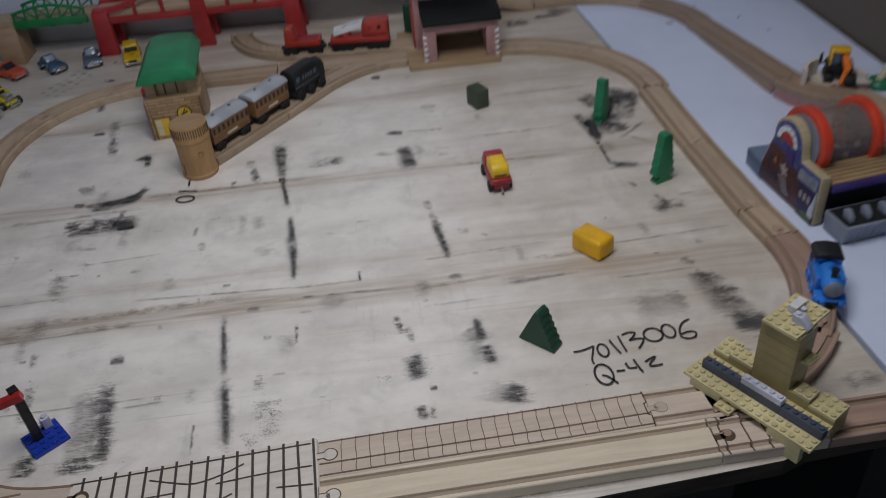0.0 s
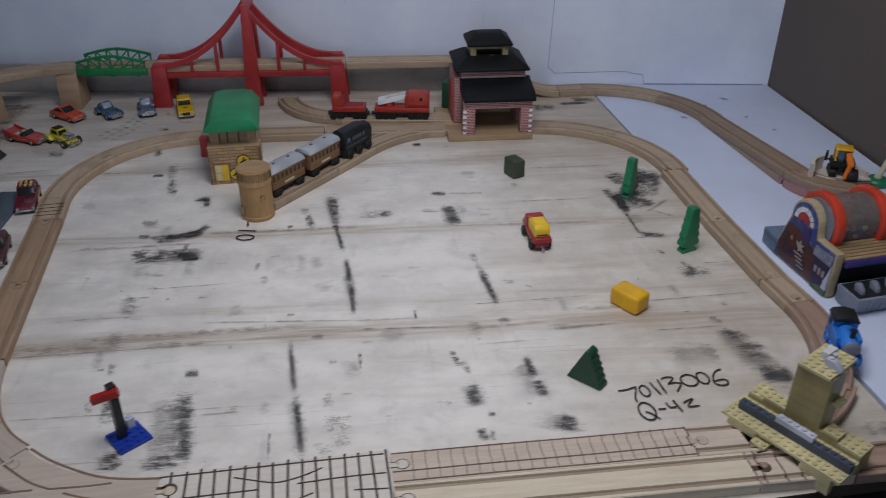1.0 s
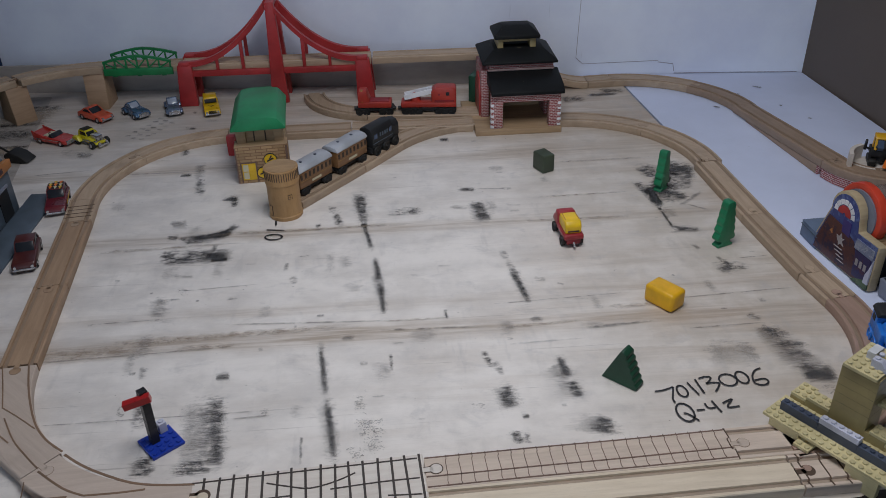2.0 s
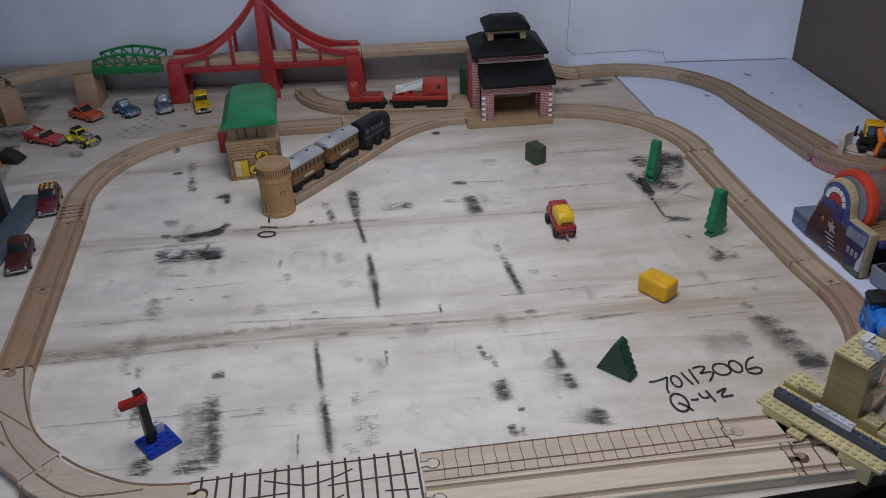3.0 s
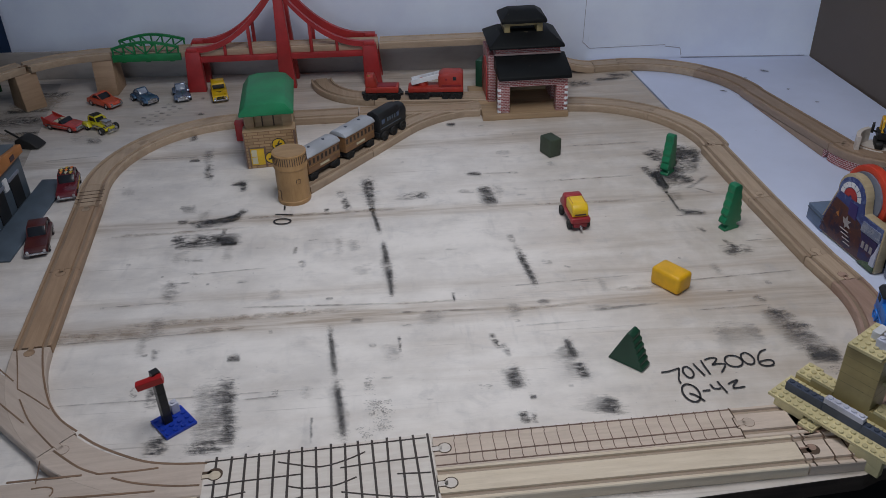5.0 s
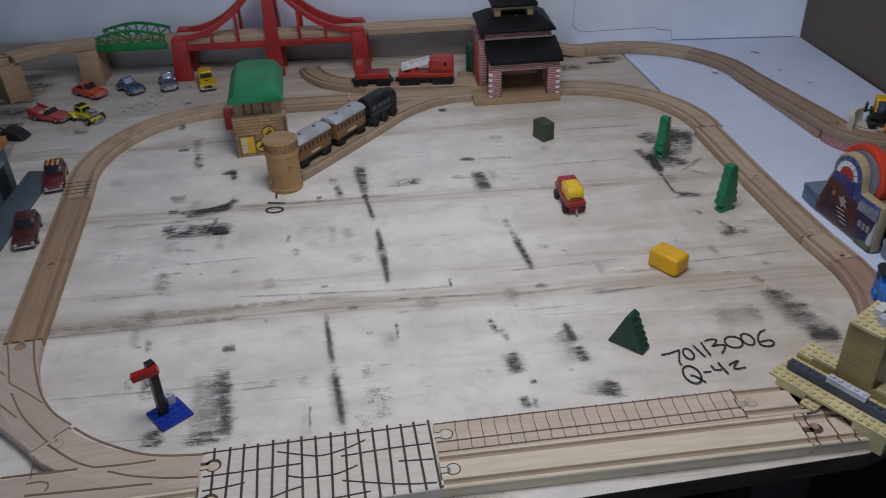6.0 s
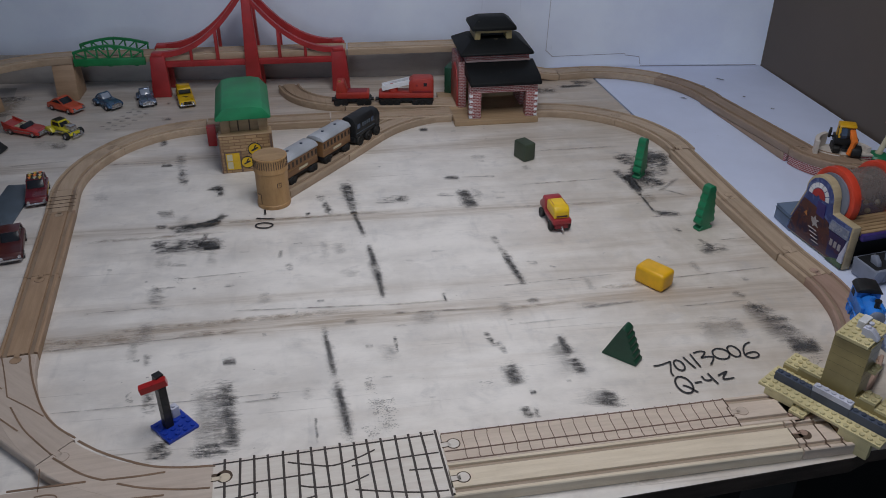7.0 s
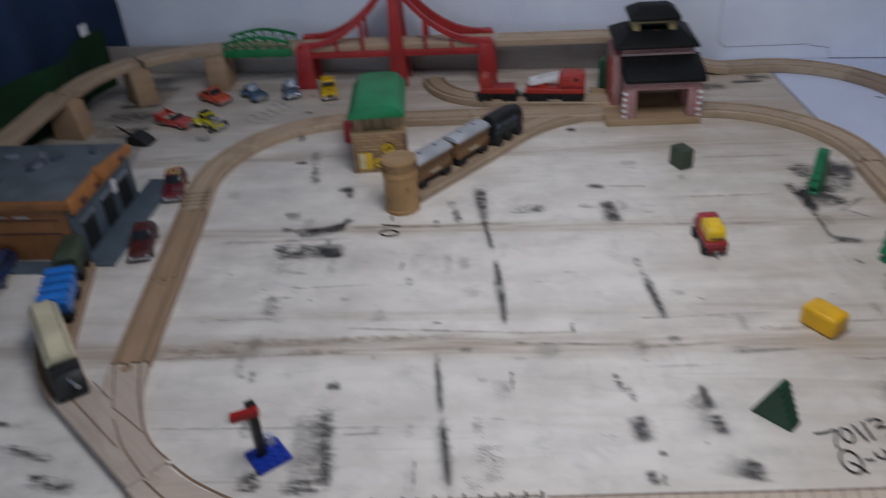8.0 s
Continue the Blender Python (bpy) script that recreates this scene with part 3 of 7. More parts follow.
for i, x in enumerate((0.082, 0.062, 0.046, 0.030)):
    part("cut_line", line_strip(smooth_line([(x, -0.0198), (x - 0.001, -0.013), (x + 0.0015, -0.010), (x + 0.001, 0.010), (x + 0.003, 0.013), (x + 0.002, 0.0198)], 3), 0.0013), GROOVE, cut_piece)
track("reddish birch track piece at the corner of the board", 0.4245, -0.3742, 187.0, 0.0888, material=RED_BIRCH, peg="")


def crossing():
    ob = thing("crossing_track", "wide pale maple crossing with dark inked ties and rails", "toy track", pose(-0.087, -0.4165, 0, 0, 0, 189.2), "wooden train track")
    part("track_bed", box(-0.0045, 0.2035, -0.0412, 0.041, 0, 0.012, 0.0008, 1), MAPLE_GREY, ob)
    first = part("tie_line", box(-0.0011, 0.0011, -0.0412, 0.0405, 0.0119, 0.0124), TIE_INK, ob, m=pose(-0.001, 0, 0, 0, 0, 0))
    for i in range(1, 16):
        again(first, ob, pose(-0.001 + i * 0.0129, 0.0010 * math.sin(i * 3.3), 0, 0, 0, 1.0 * math.sin(i * 1.7)))
    for pts in (((0.203, -0.037), (0.078, -0.0365), (0.001, -0.036)), ((0.201, -0.009), (0.114, -0.009)),
                ((0.137, -0.027), (0.116, -0.0195), (0.098, -0.015), (0.076, -0.0195), (0.058, -0.027)), ((0.081, -0.011), (0.040, -0.0125), (0.001, -0.012)),
                ((0.128, 0.003), (0.113, 0.008), (0.095, 0.009), (0.083, 0.008), (0.067, 0.002)), ((0.200, 0.007), (0.182, 0.0062), (0.164, 0.004)),
                ((0.142, 0.025), (0.128, 0.020), (0.114, 0.017)), ((0.081, 0.017), (0.056, 0.024), (0.027, 0.031), (0.001, 0.034)), ((0.031, 0.004), (0.012, 0.006), (0.001, 0.007)),
                ((0.130, 0.036), (0.090, 0.035), (0.058, 0.033)), ((0.201, 0.034), (0.165, 0.034))):
        part("rail_line", line_strip(smooth_line(list(pts), 3), 0.0013, 0.0118, 0.01255), TIE_INK, ob)
    for y in (-0.020, 0.0195):
        part("socket", peg_shape(0.0016, 0.01262), GROOVE, ob, m=pose(0.2032, y - 0.001, 0, 0, 0, 180))
        part("peg", peg_shape(-0.0004, 0.0128), BEECH_PALE, ob, "pale peg of the next piece", m=pose(0.2030, y + 0.0006, 0, 0, 0, 180))
    for y in (-0.0205, 0.0215):
        m = pose(-0.0042, y, 0, 0, 0, 180)
        part("socket", peg_shape(0.0011, 0.01215), GROOVE, ob, m=m)
        part("peg", peg_shape(), MAPLE_GREY, ob, m=m)
    return ob


crossing()


def switch(label, x, y, heading, legs, material, lines, start_peg=False, end_pegs=True):
    """A points piece: two legs cut into one bed, with burnt guide lines given in the board's own plan."""
    m = pose(x, y, 0, 0, 0, heading)
    ob = thing("switch_track", label, "toy track", m, "wooden train track")
    for i, leg in enumerate(legs):
        st = shorten(leg)
        body = sweep(FLAT, [(a, b, c - 0.0002 * i, h) for a, b, c, h in st])
        part("track_leg", body, material, ob)
        if end_pegs:
            ex, ey, ez, eh = st[-1]
            peg_at(ob, material, pose(ex, ey, 0, 0, 0, math.degrees(eh)))
    if start_peg:
        peg_at(ob, material, pose(0, 0, 0, 0, 0, 180))
    back = m.inverted()
    for width, pts in lines:
        flat = [back @ Vector((a, b, 0)) for a, b in pts]
        part("guide_line", line_strip(smooth_line([(p.x, p.y) for p in flat], 4), width), BURNT, ob)
    return ob


switch("dull birch points piece where the front line joins the oval", -0.2895, -0.4305, 189, [along(turn=-46, radius=0.2), along(0.212)], BIRCH_DULL,
       [(0.0024, ((-0.424, -0.377), (-0.403, -0.390), (-0.379, -0.401), (-0.350, -0.411), (-0.323, -0.414), (-0.291, -0.413))),
        (0.0020, ((-0.440, -0.398), (-0.409, -0.418), (-0.387, -0.4265))), (0.0020, ((-0.387, -0.4265), (-0.356, -0.423), (-0.334, -0.419))),
        (0.0020, ((-0.373, -0.431), (-0.349, -0.437), (-0.316, -0.440), (-0.291, -0.439))), (0.0022, ((-0.466, -0.437), (-0.438, -0.433), (-0.401, -0.428))),
        (0.0020, ((-0.436, -0.457), (-0.386, -0.452), (-0.329, -0.446))), (0.0009, ((-0.447, -0.411), (-0.443, -0.424), (-0.439, -0.438))),
        (0.0012, ((-0.440, -0.444), (-0.430, -0.4418), (-0.422, -0.443), (-0.4195, -0.448), (-0.4205, -0.452)))], end_pegs=False)
switch("pinkish birch points piece of two lines", -0.440, -0.391, 143, [along(turn=-42, radius=0.235), along(0.165)], BIRCH_DULL,
       [(0.0020, ((-0.517, -0.247), (-0.498, -0.289), (-0.473, -0.332), (-0.452, -0.356), (-0.428, -0.373))),
        (0.0013, ((-0.546, -0.247), (-0.531, -0.277), (-0.514, -0.313))), (0.0013, ((-0.514, -0.313), (-0.491, -0.327), (-0.468, -0.3425))),
        (0.0015, ((-0.505, -0.328), (-0.482, -0.358), (-0.461, -0.378), (-0.442, -0.3945))), (0.0013, ((-0.552, -0.279), (-0.538, -0.290), (-0.524, -0.301))),
        (0.0015, ((-0.562, -0.305), (-0.520, -0.336), (-0.485, -0.362)))], start_peg=True, end_pegs=False)
track("straight pale maple track piece along the front line", -0.2864, -0.4708, 188.6, 0.2, material=BEECH_PALE, peg="")
track("curved beech track piece leading off to the loading yard", -0.572, -0.292, 143, turn=-33, radius=0.2, material=BEECH_DARK)
track("straight beech track piece leading off to the loading yard", -0.6395, -0.201, 110, 0.138, material=BEECH_DARK, peg="")
track("straight beech track piece along the front edge", -0.4995, -0.4625, 188, 0.22, material=BEECH_PALE)

# siding, inner line and small loop at the back
track("straight beech track piece of the siding", -0.300, 0.131, 56.5, 0.143)
track("straight beech track piece of the siding", -0.2205, 0.2502, 57.5, 0.10)
track("curved beech track piece joining the siding", -0.1668, 0.3345, 57, turn=-47, radius=0.2, z=-0.0006, peg="")
track("small curved beech track piece at the back", -0.335, 0.561, -78, turn=78, radius=0.115, peg="")
track("straight beech track piece under the red train", -0.222, 0.464, 0, 0.202, peg="")

# line to the side table
track("sloping beech track piece descending behind the station", 0.02, 0.600, 6, 0.166, z=0.045, rise=-0.045, ease=True, peg="")
track(CURVE.replace("of the oval", "by the wall"), 0.185, 0.6185, 9, 0.05)
track(CURVE.replace("of the oval", "by the wall"), 0.2344, 0.6265, 7, turn=-45, radius=0.2)
track(CURVE.replace("of the oval", "on the white sheet"), 0.3804, 0.5855, -38, turn=-39, radius=0.197, material=BEECH_WORN)
track("straight beech track piece rising over the white sheet", 0.4485, 0.476, -77.3, 0.2645, rise=0.015, material=BEECH_WORN)
track("curved beech track piece at the excavator platform", 0.5065, 0.2176, -76, turn=76, radius=0.072, z=0.015, peg="", material=BEECH_WORN)
track("curved beech track piece leaving the excavator platform", 0.5595, 0.163, 0, turn=-98, radius=0.052, z=0.015, rise=-0.015, peg="")
by_wall = track("straight beech track piece with short cut ties on the white sheet", 0.611, 0.1035, -98, 0.215, peg="")
tie_cut = part("cut_line", box(0.0, 0.0012, -0.009, 0.009, 0.0119, 0.0124), GROOVE, by_wall, m=pose(0.03, 0, 0))
for i in range(1, 9):
    again(tie_cut, by_wall, pose(0.03 + i * 0.02, 0, 0))

# raised line at the back
track("straight beech track piece on the raised line", -0.222, 0.5835, 4.3, 0.24, z=0.066, peg="")
track("straight beech track piece through the red bridge", -0.575, 0.5568, 4.3, 0.352, z=0.066, peg="")
track("straight beech track piece through the green bridge", -0.715, 0.5465, 4.3, 0.139, z=0.066, peg="")
track("curved beech track piece on the raised line", -0.715, 0.5465, 184.3, turn=45, radius=0.2, z=0.066)
track("curved beech track piece on the raised line", -0.8604, 0.4774, 229.3, turn=45, radius=0.2, z=0.066)
track("straight beech track piece on the raised line", -0.9196, 0.3277, 274.3, 0.3, z=0.066)


def pylon(x, y, turn, material=BEECH, label="tapered wooden pylon under the raised line"):
    ob = thing("track_pylon", label, "pylon", pose(x, y, 0, 0, 0, turn), "track pylons")
    part("block", prism([(-0.028, 0), (0.028, 0), (0.019, 0.0655), (-0.019, 0.0655)], -0.019, 0.019, "x", 0.001), material, ob)
    return ob


for px, py, pt in ((-0.735, 0.545, 184), (-0.862, 0.474, 229), (-0.915, 0.325, 270), (-0.895, 0.06, 270)):
    pylon(px, py, pt, BEECH_DARK)

# ---------------------------------------------------------------- more materials
CORNICE = paint("pale_brick_cornice", (0.42, 0.30, 0.29), 0.5)
COACH_LINE = paint("faded_gold_line", (0.30, 0.17, 0.05), 0.5)
COACH_WINDOW = paint("dark_printed_window", (0.03, 0.018, 0.012), 0.5)
CHROME = paint("scratched_chrome", (0.55, 0.55, 0.57), 0.25, metal=0.9)
GLASS_DARK = paint("dark_window_glass", (0.02, 0.023, 0.03), 0.22)
GLASS_DARK.node_tree.nodes["Principled BSDF"].inputs["Specular IOR Level"].default_value = 0.25
TAN_WOOD = wood("tan_painted_wood", (0.46, 0.37, 0.22), (0.36, 0.28, 0.16))
TYRE = paint("black_tyre", (0.012, 0.012, 0.012), 0.6)
# pale base colour paints in the bright reflections on the windscreens
GLASS_REFLECTION = paint("glass_with_painted_reflection", (0.30, 0.34, 0.42), 0.18, coat=0.6)
CAR_LIME = paint("lime_yellow_car_paint", (0.60, 0.52, 0.02), 0.28, coat=0.5)
CAR_RED = paint("red_car_paint", (0.48, 0.035, 0.025), 0.28, coat=0.5)
CAR_ORANGE = paint("orange_red_car_paint", (0.58, 0.075, 0.03), 0.3, coat=0.4)
CAR_BLUE = paint("slate_blue_car_paint", (0.07, 0.14, 0.24), 0.25, metal=0.4, coat=0.5)
CAR_SILVER = paint("silver_blue_car_paint", (0.16, 0.20, 0.29), 0.25, metal=0.5, coat=0.5)
CAR_NAVY = paint("navy_car_paint", (0.02, 0.04, 0.12), 0.3, coat=0.5)
CAR_MAROON = paint("maroon_car_paint", (0.075, 0.016, 0.016), 0.35, coat=0.3)
CAR_WINE = paint("wine_car_paint", (0.13, 0.013, 0.02), 0.28, coat=0.5)
CREAM = paint("cream_paint", (0.62, 0.57, 0.40), 0.45)
BLUE_TOY = paint("bright_blue_paint", (0.02, 0.19, 0.66), 0.35)
BLUE_BRICK = paint("blue_plastic_brick", (0.012, 0.045, 0.38), 0.3)
RED_BRICK = paint("red_plastic_brick", (0.40, 0.02, 0.02), 0.3)
TAN_BRICK = paint("tan_plastic_brick", (0.60, 0.52, 0.29), 0.35)
CUPOLA_TAN = paint("tan_cupola_paint", (0.34, 0.27, 0.13), 0.45)
DARK_TAN = paint("dark_tan_plastic_brick", (0.35, 0.28, 0.125), 0.4)
NAVY_BRICK = paint("dark_bluish_grey_brick", (0.065, 0.08, 0.12), 0.35)
PALE_BRICK = paint("pale_grey_plastic_brick", (0.55, 0.56, 0.66), 0.3)
BLACK_BRICK = paint("black_plastic_brick", (0.016, 0.015, 0.016), 0.35)
COACH_BROWN = wood("varnished_coach_sides", (0.25, 0.12, 0.042), (0.16, 0.075, 0.027), 0.4)
CYL_WOOD = wood("turned_wood", (0.46, 0.265, 0.100), (0.36, 0.195, 0.070), along=(10, 10, 1), grain=0.4)
CYL_TOP = wood("wood_end", (0.47, 0.30, 0.145), (0.33, 0.195, 0.09), along=(1, 9, 1), grain=0.45)
OAK = wood("oiled_wood_base", (0.46, 0.31, 0.17), (0.34, 0.22, 0.12))
ORANGE = paint("orange_plastic", (0.60, 0.055, 0.026), 0.35)
ORANGE_DULL = paint("dull_orange_paint", (0.42, 0.17, 0.05), 0.5)
ORANGE_BRIGHT = paint("bright_orange_plastic", (0.82, 0.20, 0.03), 0.35)
GLASS_BLUE = paint("smoky_blue_glass", (0.06, 0.09, 0.15), 0.25)
SLATE = paint("slate_grey_plastic", (0.085, 0.115, 0.15), 0.5)
ROOF_GREY = paint("flat_grey_roof", (0.095, 0.118, 0.14), 0.65)
GARAGE_BROWN = paint("orange_brown_wall_paint", (0.25, 0.10, 0.032), 0.55)
PURPLE = paint("dark_purple_plastic", (0.045, 0.03, 0.17), 0.4)
GREY_BIN = paint("grey_plastic_bin", (0.20, 0.22, 0.28), 0.45)
BLUE_BOX = paint("faded_blue_box", (0.13, 0.18, 0.27), 0.5)
CARDBOARD = wood("printed_bark", (0.42, 0.28, 0.14), (0.20, 0.12, 0.06), along=(1, 14, 14))
WHITE = paint("white_paint", (0.72, 0.73, 0.76), 0.45)
PALE_PRINT = paint("faded_pale_print", (0.36, 0.33, 0.33), 0.5)


def litho(name, main, second, third, size=70):
    """A busy painted picture printed on the wood: patches of three colours with fine streaks."""
    t = Tree(name)
    v = t.coords()
    a, b, f = t.noise(v, size, 5, 0.6, 0.8), t.noise(t.coords((1, 1, 1), offset=(4, 2, 7)), size * 1.6, 5, 0.65, 1.0), t.noise(t.coords((1, 5, 1)), size * 5, 3)
    c = t.mix(t.step(a, 0.48, 0.60), main, second)
    c = t.mix(t.m("MULTIPLY", t.step(b, 0.57, 0.66), 0.85), c, third)
    c = t.mix(t.m("MULTIPLY", t.step(f, 0.5, 0.7), 0.4), c, shade(main, 0.4))
    t.set(Base_Color=c, Roughness=0.38)
    return t.mat


PRINT_BROWN = litho("printed_brown", (0.085, 0.030, 0.026), (0.030, 0.018, 0.040), (0.17, 0.055, 0.03))
PRINT_BLUE = litho("printed_blue", (0.035, 0.055, 0.20), (0.10, 0.14, 0.30), (0.02, 0.02, 0.09))
PRINT_DUSK = litho("printed_dusk_blue", (0.030, 0.022, 0.085), (0.075, 0.025, 0.045), (0.02, 0.03, 0.14))
PRINT_SKY = litho("printed_pale_blue", (0.16, 0.19, 0.28), (0.28, 0.30, 0.36), (0.06, 0.09, 0.16))
PRINT_GREEN = litho("printed_green", (0.07, 0.12, 0.05), (0.03, 0.06, 0.03), (0.16, 0.18, 0.09))
BRICK_DOOR = paint("dark_red_doors", (0.36, 0.035, 0.03), 0.4)
NAVY_CLOTH = paint("navy_fabric", (0.03, 0.065, 0.15), 0.9, scale=0.3)
GREEN_CLOTH = paint("dark_green_fabric", (0.018, 0.075, 0.03), 0.9, scale=0.3)


def clear_plastic():
    t = Tree("clear_plastic")
    v = t.coords()
    haze = t.noise(v, 60, 5)
    t.set(Base_Color=(0.23, 0.19, 0.175), Roughness=0.14, Transmission_Weight=0.0, Alpha=t.m("ADD", 0.42, t.m("MULTIPLY", haze, 0.45)))
    return t.mat


CLEAR = clear_plastic()


def ring(cx, cz, r_in, r_out, lo, hi, axis="y", seg=28, a0=0.0, a1=360.0):
    """A flat ring, or a piece of one, with depth."""
    n = max(3, int(seg * abs(a1 - a0) / 360))
    bm = bmesh.new()
    full = abs(a1 - a0) >= 360
    rows = []
    for i in range(n + (0 if full else 1)):
        a = radians(a0 + (a1 - a0) * i / n)
        q = []
        for r, d in ((r_in, lo), (r_out, lo), (r_out, hi), (r_in, hi)):
            p, s = cx + r * math.cos(a), cz + r * math.sin(a)
            q.append(bm.verts.new((p, d, s) if axis == "y" else (d, p, s) if axis == "x" else (p, s, d)))
        rows.append(q)
    count = len(rows)
    for i in range(count if full else count - 1):
        a, b = rows[i], rows[(i + 1) % count]
        for k in range(4):
            bm.faces.new((a[k], a[(k + 1) % 4], b[(k + 1) % 4], b[k]))
    if not full:
        bm.faces.new(rows[0]), bm.faces.new(rows[-1][::-1])
    bmesh.ops.recalc_face_normals(bm, faces=bm.faces)
    return bm


# ---------------------------------------------------------------- red suspension bridge
def red_bridge():
    ob = thing("suspension_bridge", "red plastic toy suspension bridge with a tall middle tower", "toy bridge", pose(-0.401, 0.548, 0, 0, 0, 4.3))
    W = 0.166
    for side, y in (("near", 0.0), ("far", 0.050)):
        s = -1 if side == "near" else 1
        for cx in (-W, W):
            o = math.copysign(1, cx)
            part("end_pier", prism([(cx - 0.017, 0), (cx + 0.017, 0), (cx + 0.013 - 0.003 * o, 0.079), (cx - 0.013 - 0.003 * o, 0.079)], y - 0.007, y + 0.007, "y", 0.0012), RED, ob)
            part("pier_cap", box(cx - 0.010 - 0.003 * o, cx + 0.010 - 0.003 * o, y - 0.008, y + 0.008, 0.077, 0.084, 0.0012), RED, ob)
        part("tower_leg", prism([(-0.011, 0), (0.021, 0), (0.0155, 0.11), (0.0125, 0.188), (-0.0025, 0.188), (-0.0055, 0.11)], y - 0.007 - s * 0.0, y + 0.007, "y", 0.0012), RED, ob)
        part("deck_beam", box(-W + 0.01, W - 0.01, y - 0.004, y + 0.004, 0.056, 0.067, 0.001), RED, ob)

        def cable(o):
            st, n = [], 14
            for i in range(n + 1):
                f = i / n
                x = 0.006 + (W - 0.014) * f
                z = 0.079 + 0.103 * (1 - f) ** 2.1
                st.append((o * x, z))
            return st

        for o in (-1, 1):
            pts = cable(o)
            up = [(x, z + 0.0055) for x, z in pts]
            dn = [(x, z - 0.0045) for x, z in pts][::-1]
            if side == "far":
                dn = [(x, z - 0.013) for x, z in pts][::-1]
            part("cable", prism(up + dn, y - 0.0045, y + 0.0045, "y", 0.0), RED, ob)
            for f, w in ((0.33, 0.0030), (0.64, 0.0026)):
                x = o * (0.006 + (W - 0.014) * f)
                z = 0.079 + 0.103 * (1 - f) ** 2.1
                part("hanger", box(x - w, x + w, y - 0.003, y + 0.003, 0.064, z, 0.0008), RED, ob)
    part("tower_top", box(-0.0025, 0.0125, -0.002, 0.052, 0.180, 0.1875, 0.001), RED, ob)
    for cx in (-W, W):
        part("cross_brace", box(cx - 0.008, cx + 0.008, 0.004, 0.046, 0.052, 0.0645), RED, ob)
    return ob


red_bridge()


def green_bridge():
    ob = thing("truss_bridge", "small green plastic toy truss bridge on the raised line", "toy bridge", pose(-0.648, 0.528, 0.002, 0, 0, 3))
    L = 0.062
    for y in (0.0, 0.046):
        def arch(x, lift=0.0):
            return 0.0855 + lift + 0.0115 * (1 - abs(x / L) ** 1.6)
        xs = [-L + 2 * L * i / 12 for i in range(13)]
        part("top_chord", prism([(x, arch(x, 0.0022)) for x in xs] + [(x, arch(x, -0.0022)) for x in xs[::-1]], y - 0.0022, y + 0.0022, "y"), GREEN_PLASTIC, ob)
        part("bottom_chord", box(-L - 0.001, L + 0.001, y - 0.003, y + 0.003, 0.061, 0.0745, 0.0008), GREEN_PLASTIC, ob)
        for i in range(7):
            x = -L + 0.002 + (2 * L - 0.004) * i / 6
            part("upright", box(x - 0.0013, x + 0.0013, y - 0.0016, y + 0.0016, 0.073, arch(x)), GREEN_PLASTIC, ob)
            if i < 6:
                x2 = x + (2 * L - 0.004) / 6
                a, b = ((x, 0.0745), (x2, arch(x2))) if i >= 3 else ((x, arch(x)), (x2, 0.0745))
                part("brace", bar((a[0], y, a[1]), (b[0], y, b[1]), 0.0024, 0.0022), GREEN_PLASTIC, ob)
    for x in (-0.045, 0, 0.045):
        part("floor_beam", box(x - 0.004, x + 0.004, 0.002, 0.048, 0.058, 0.0645), GREEN_PLASTIC, ob)
    return ob


green_bridge()


# ---------------------------------------------------------------- brick station
def roof_hip(x0, x1, y0, y1, z0, lip, z1, ix, iy):
    """A low hipped roof with an upright lip."""
    bm = bmesh.new()
    low = [bm.verts.new((x, y, z0)) for x, y in ((x0, y0), (x1, y0), (x1, y1), (x0, y1))]
    mid = [bm.verts.new((x, y, z0 + lip)) for x, y in ((x0, y0), (x1, y0), (x1, y1), (x0, y1))]
    top = [bm.verts.new((x, y, z1)) for x, y in ((x0 + ix, y0 + iy), (x1 - ix, y0 + iy), (x1 - ix, y1 - iy), (x0 + ix, y1 - iy))]
    bm.faces.new(low[::-1]), bm.faces.new(top)
    for a, b in ((low, mid), (mid, top)):
        for i in range(4):
            bm.faces.new((a[i], a[(i + 1) % 4], b[(i + 1) % 4], b[i]))
    bmesh.ops.recalc_face_normals(bm, faces=bm.faces)
    return soften(bm, 0.0012)


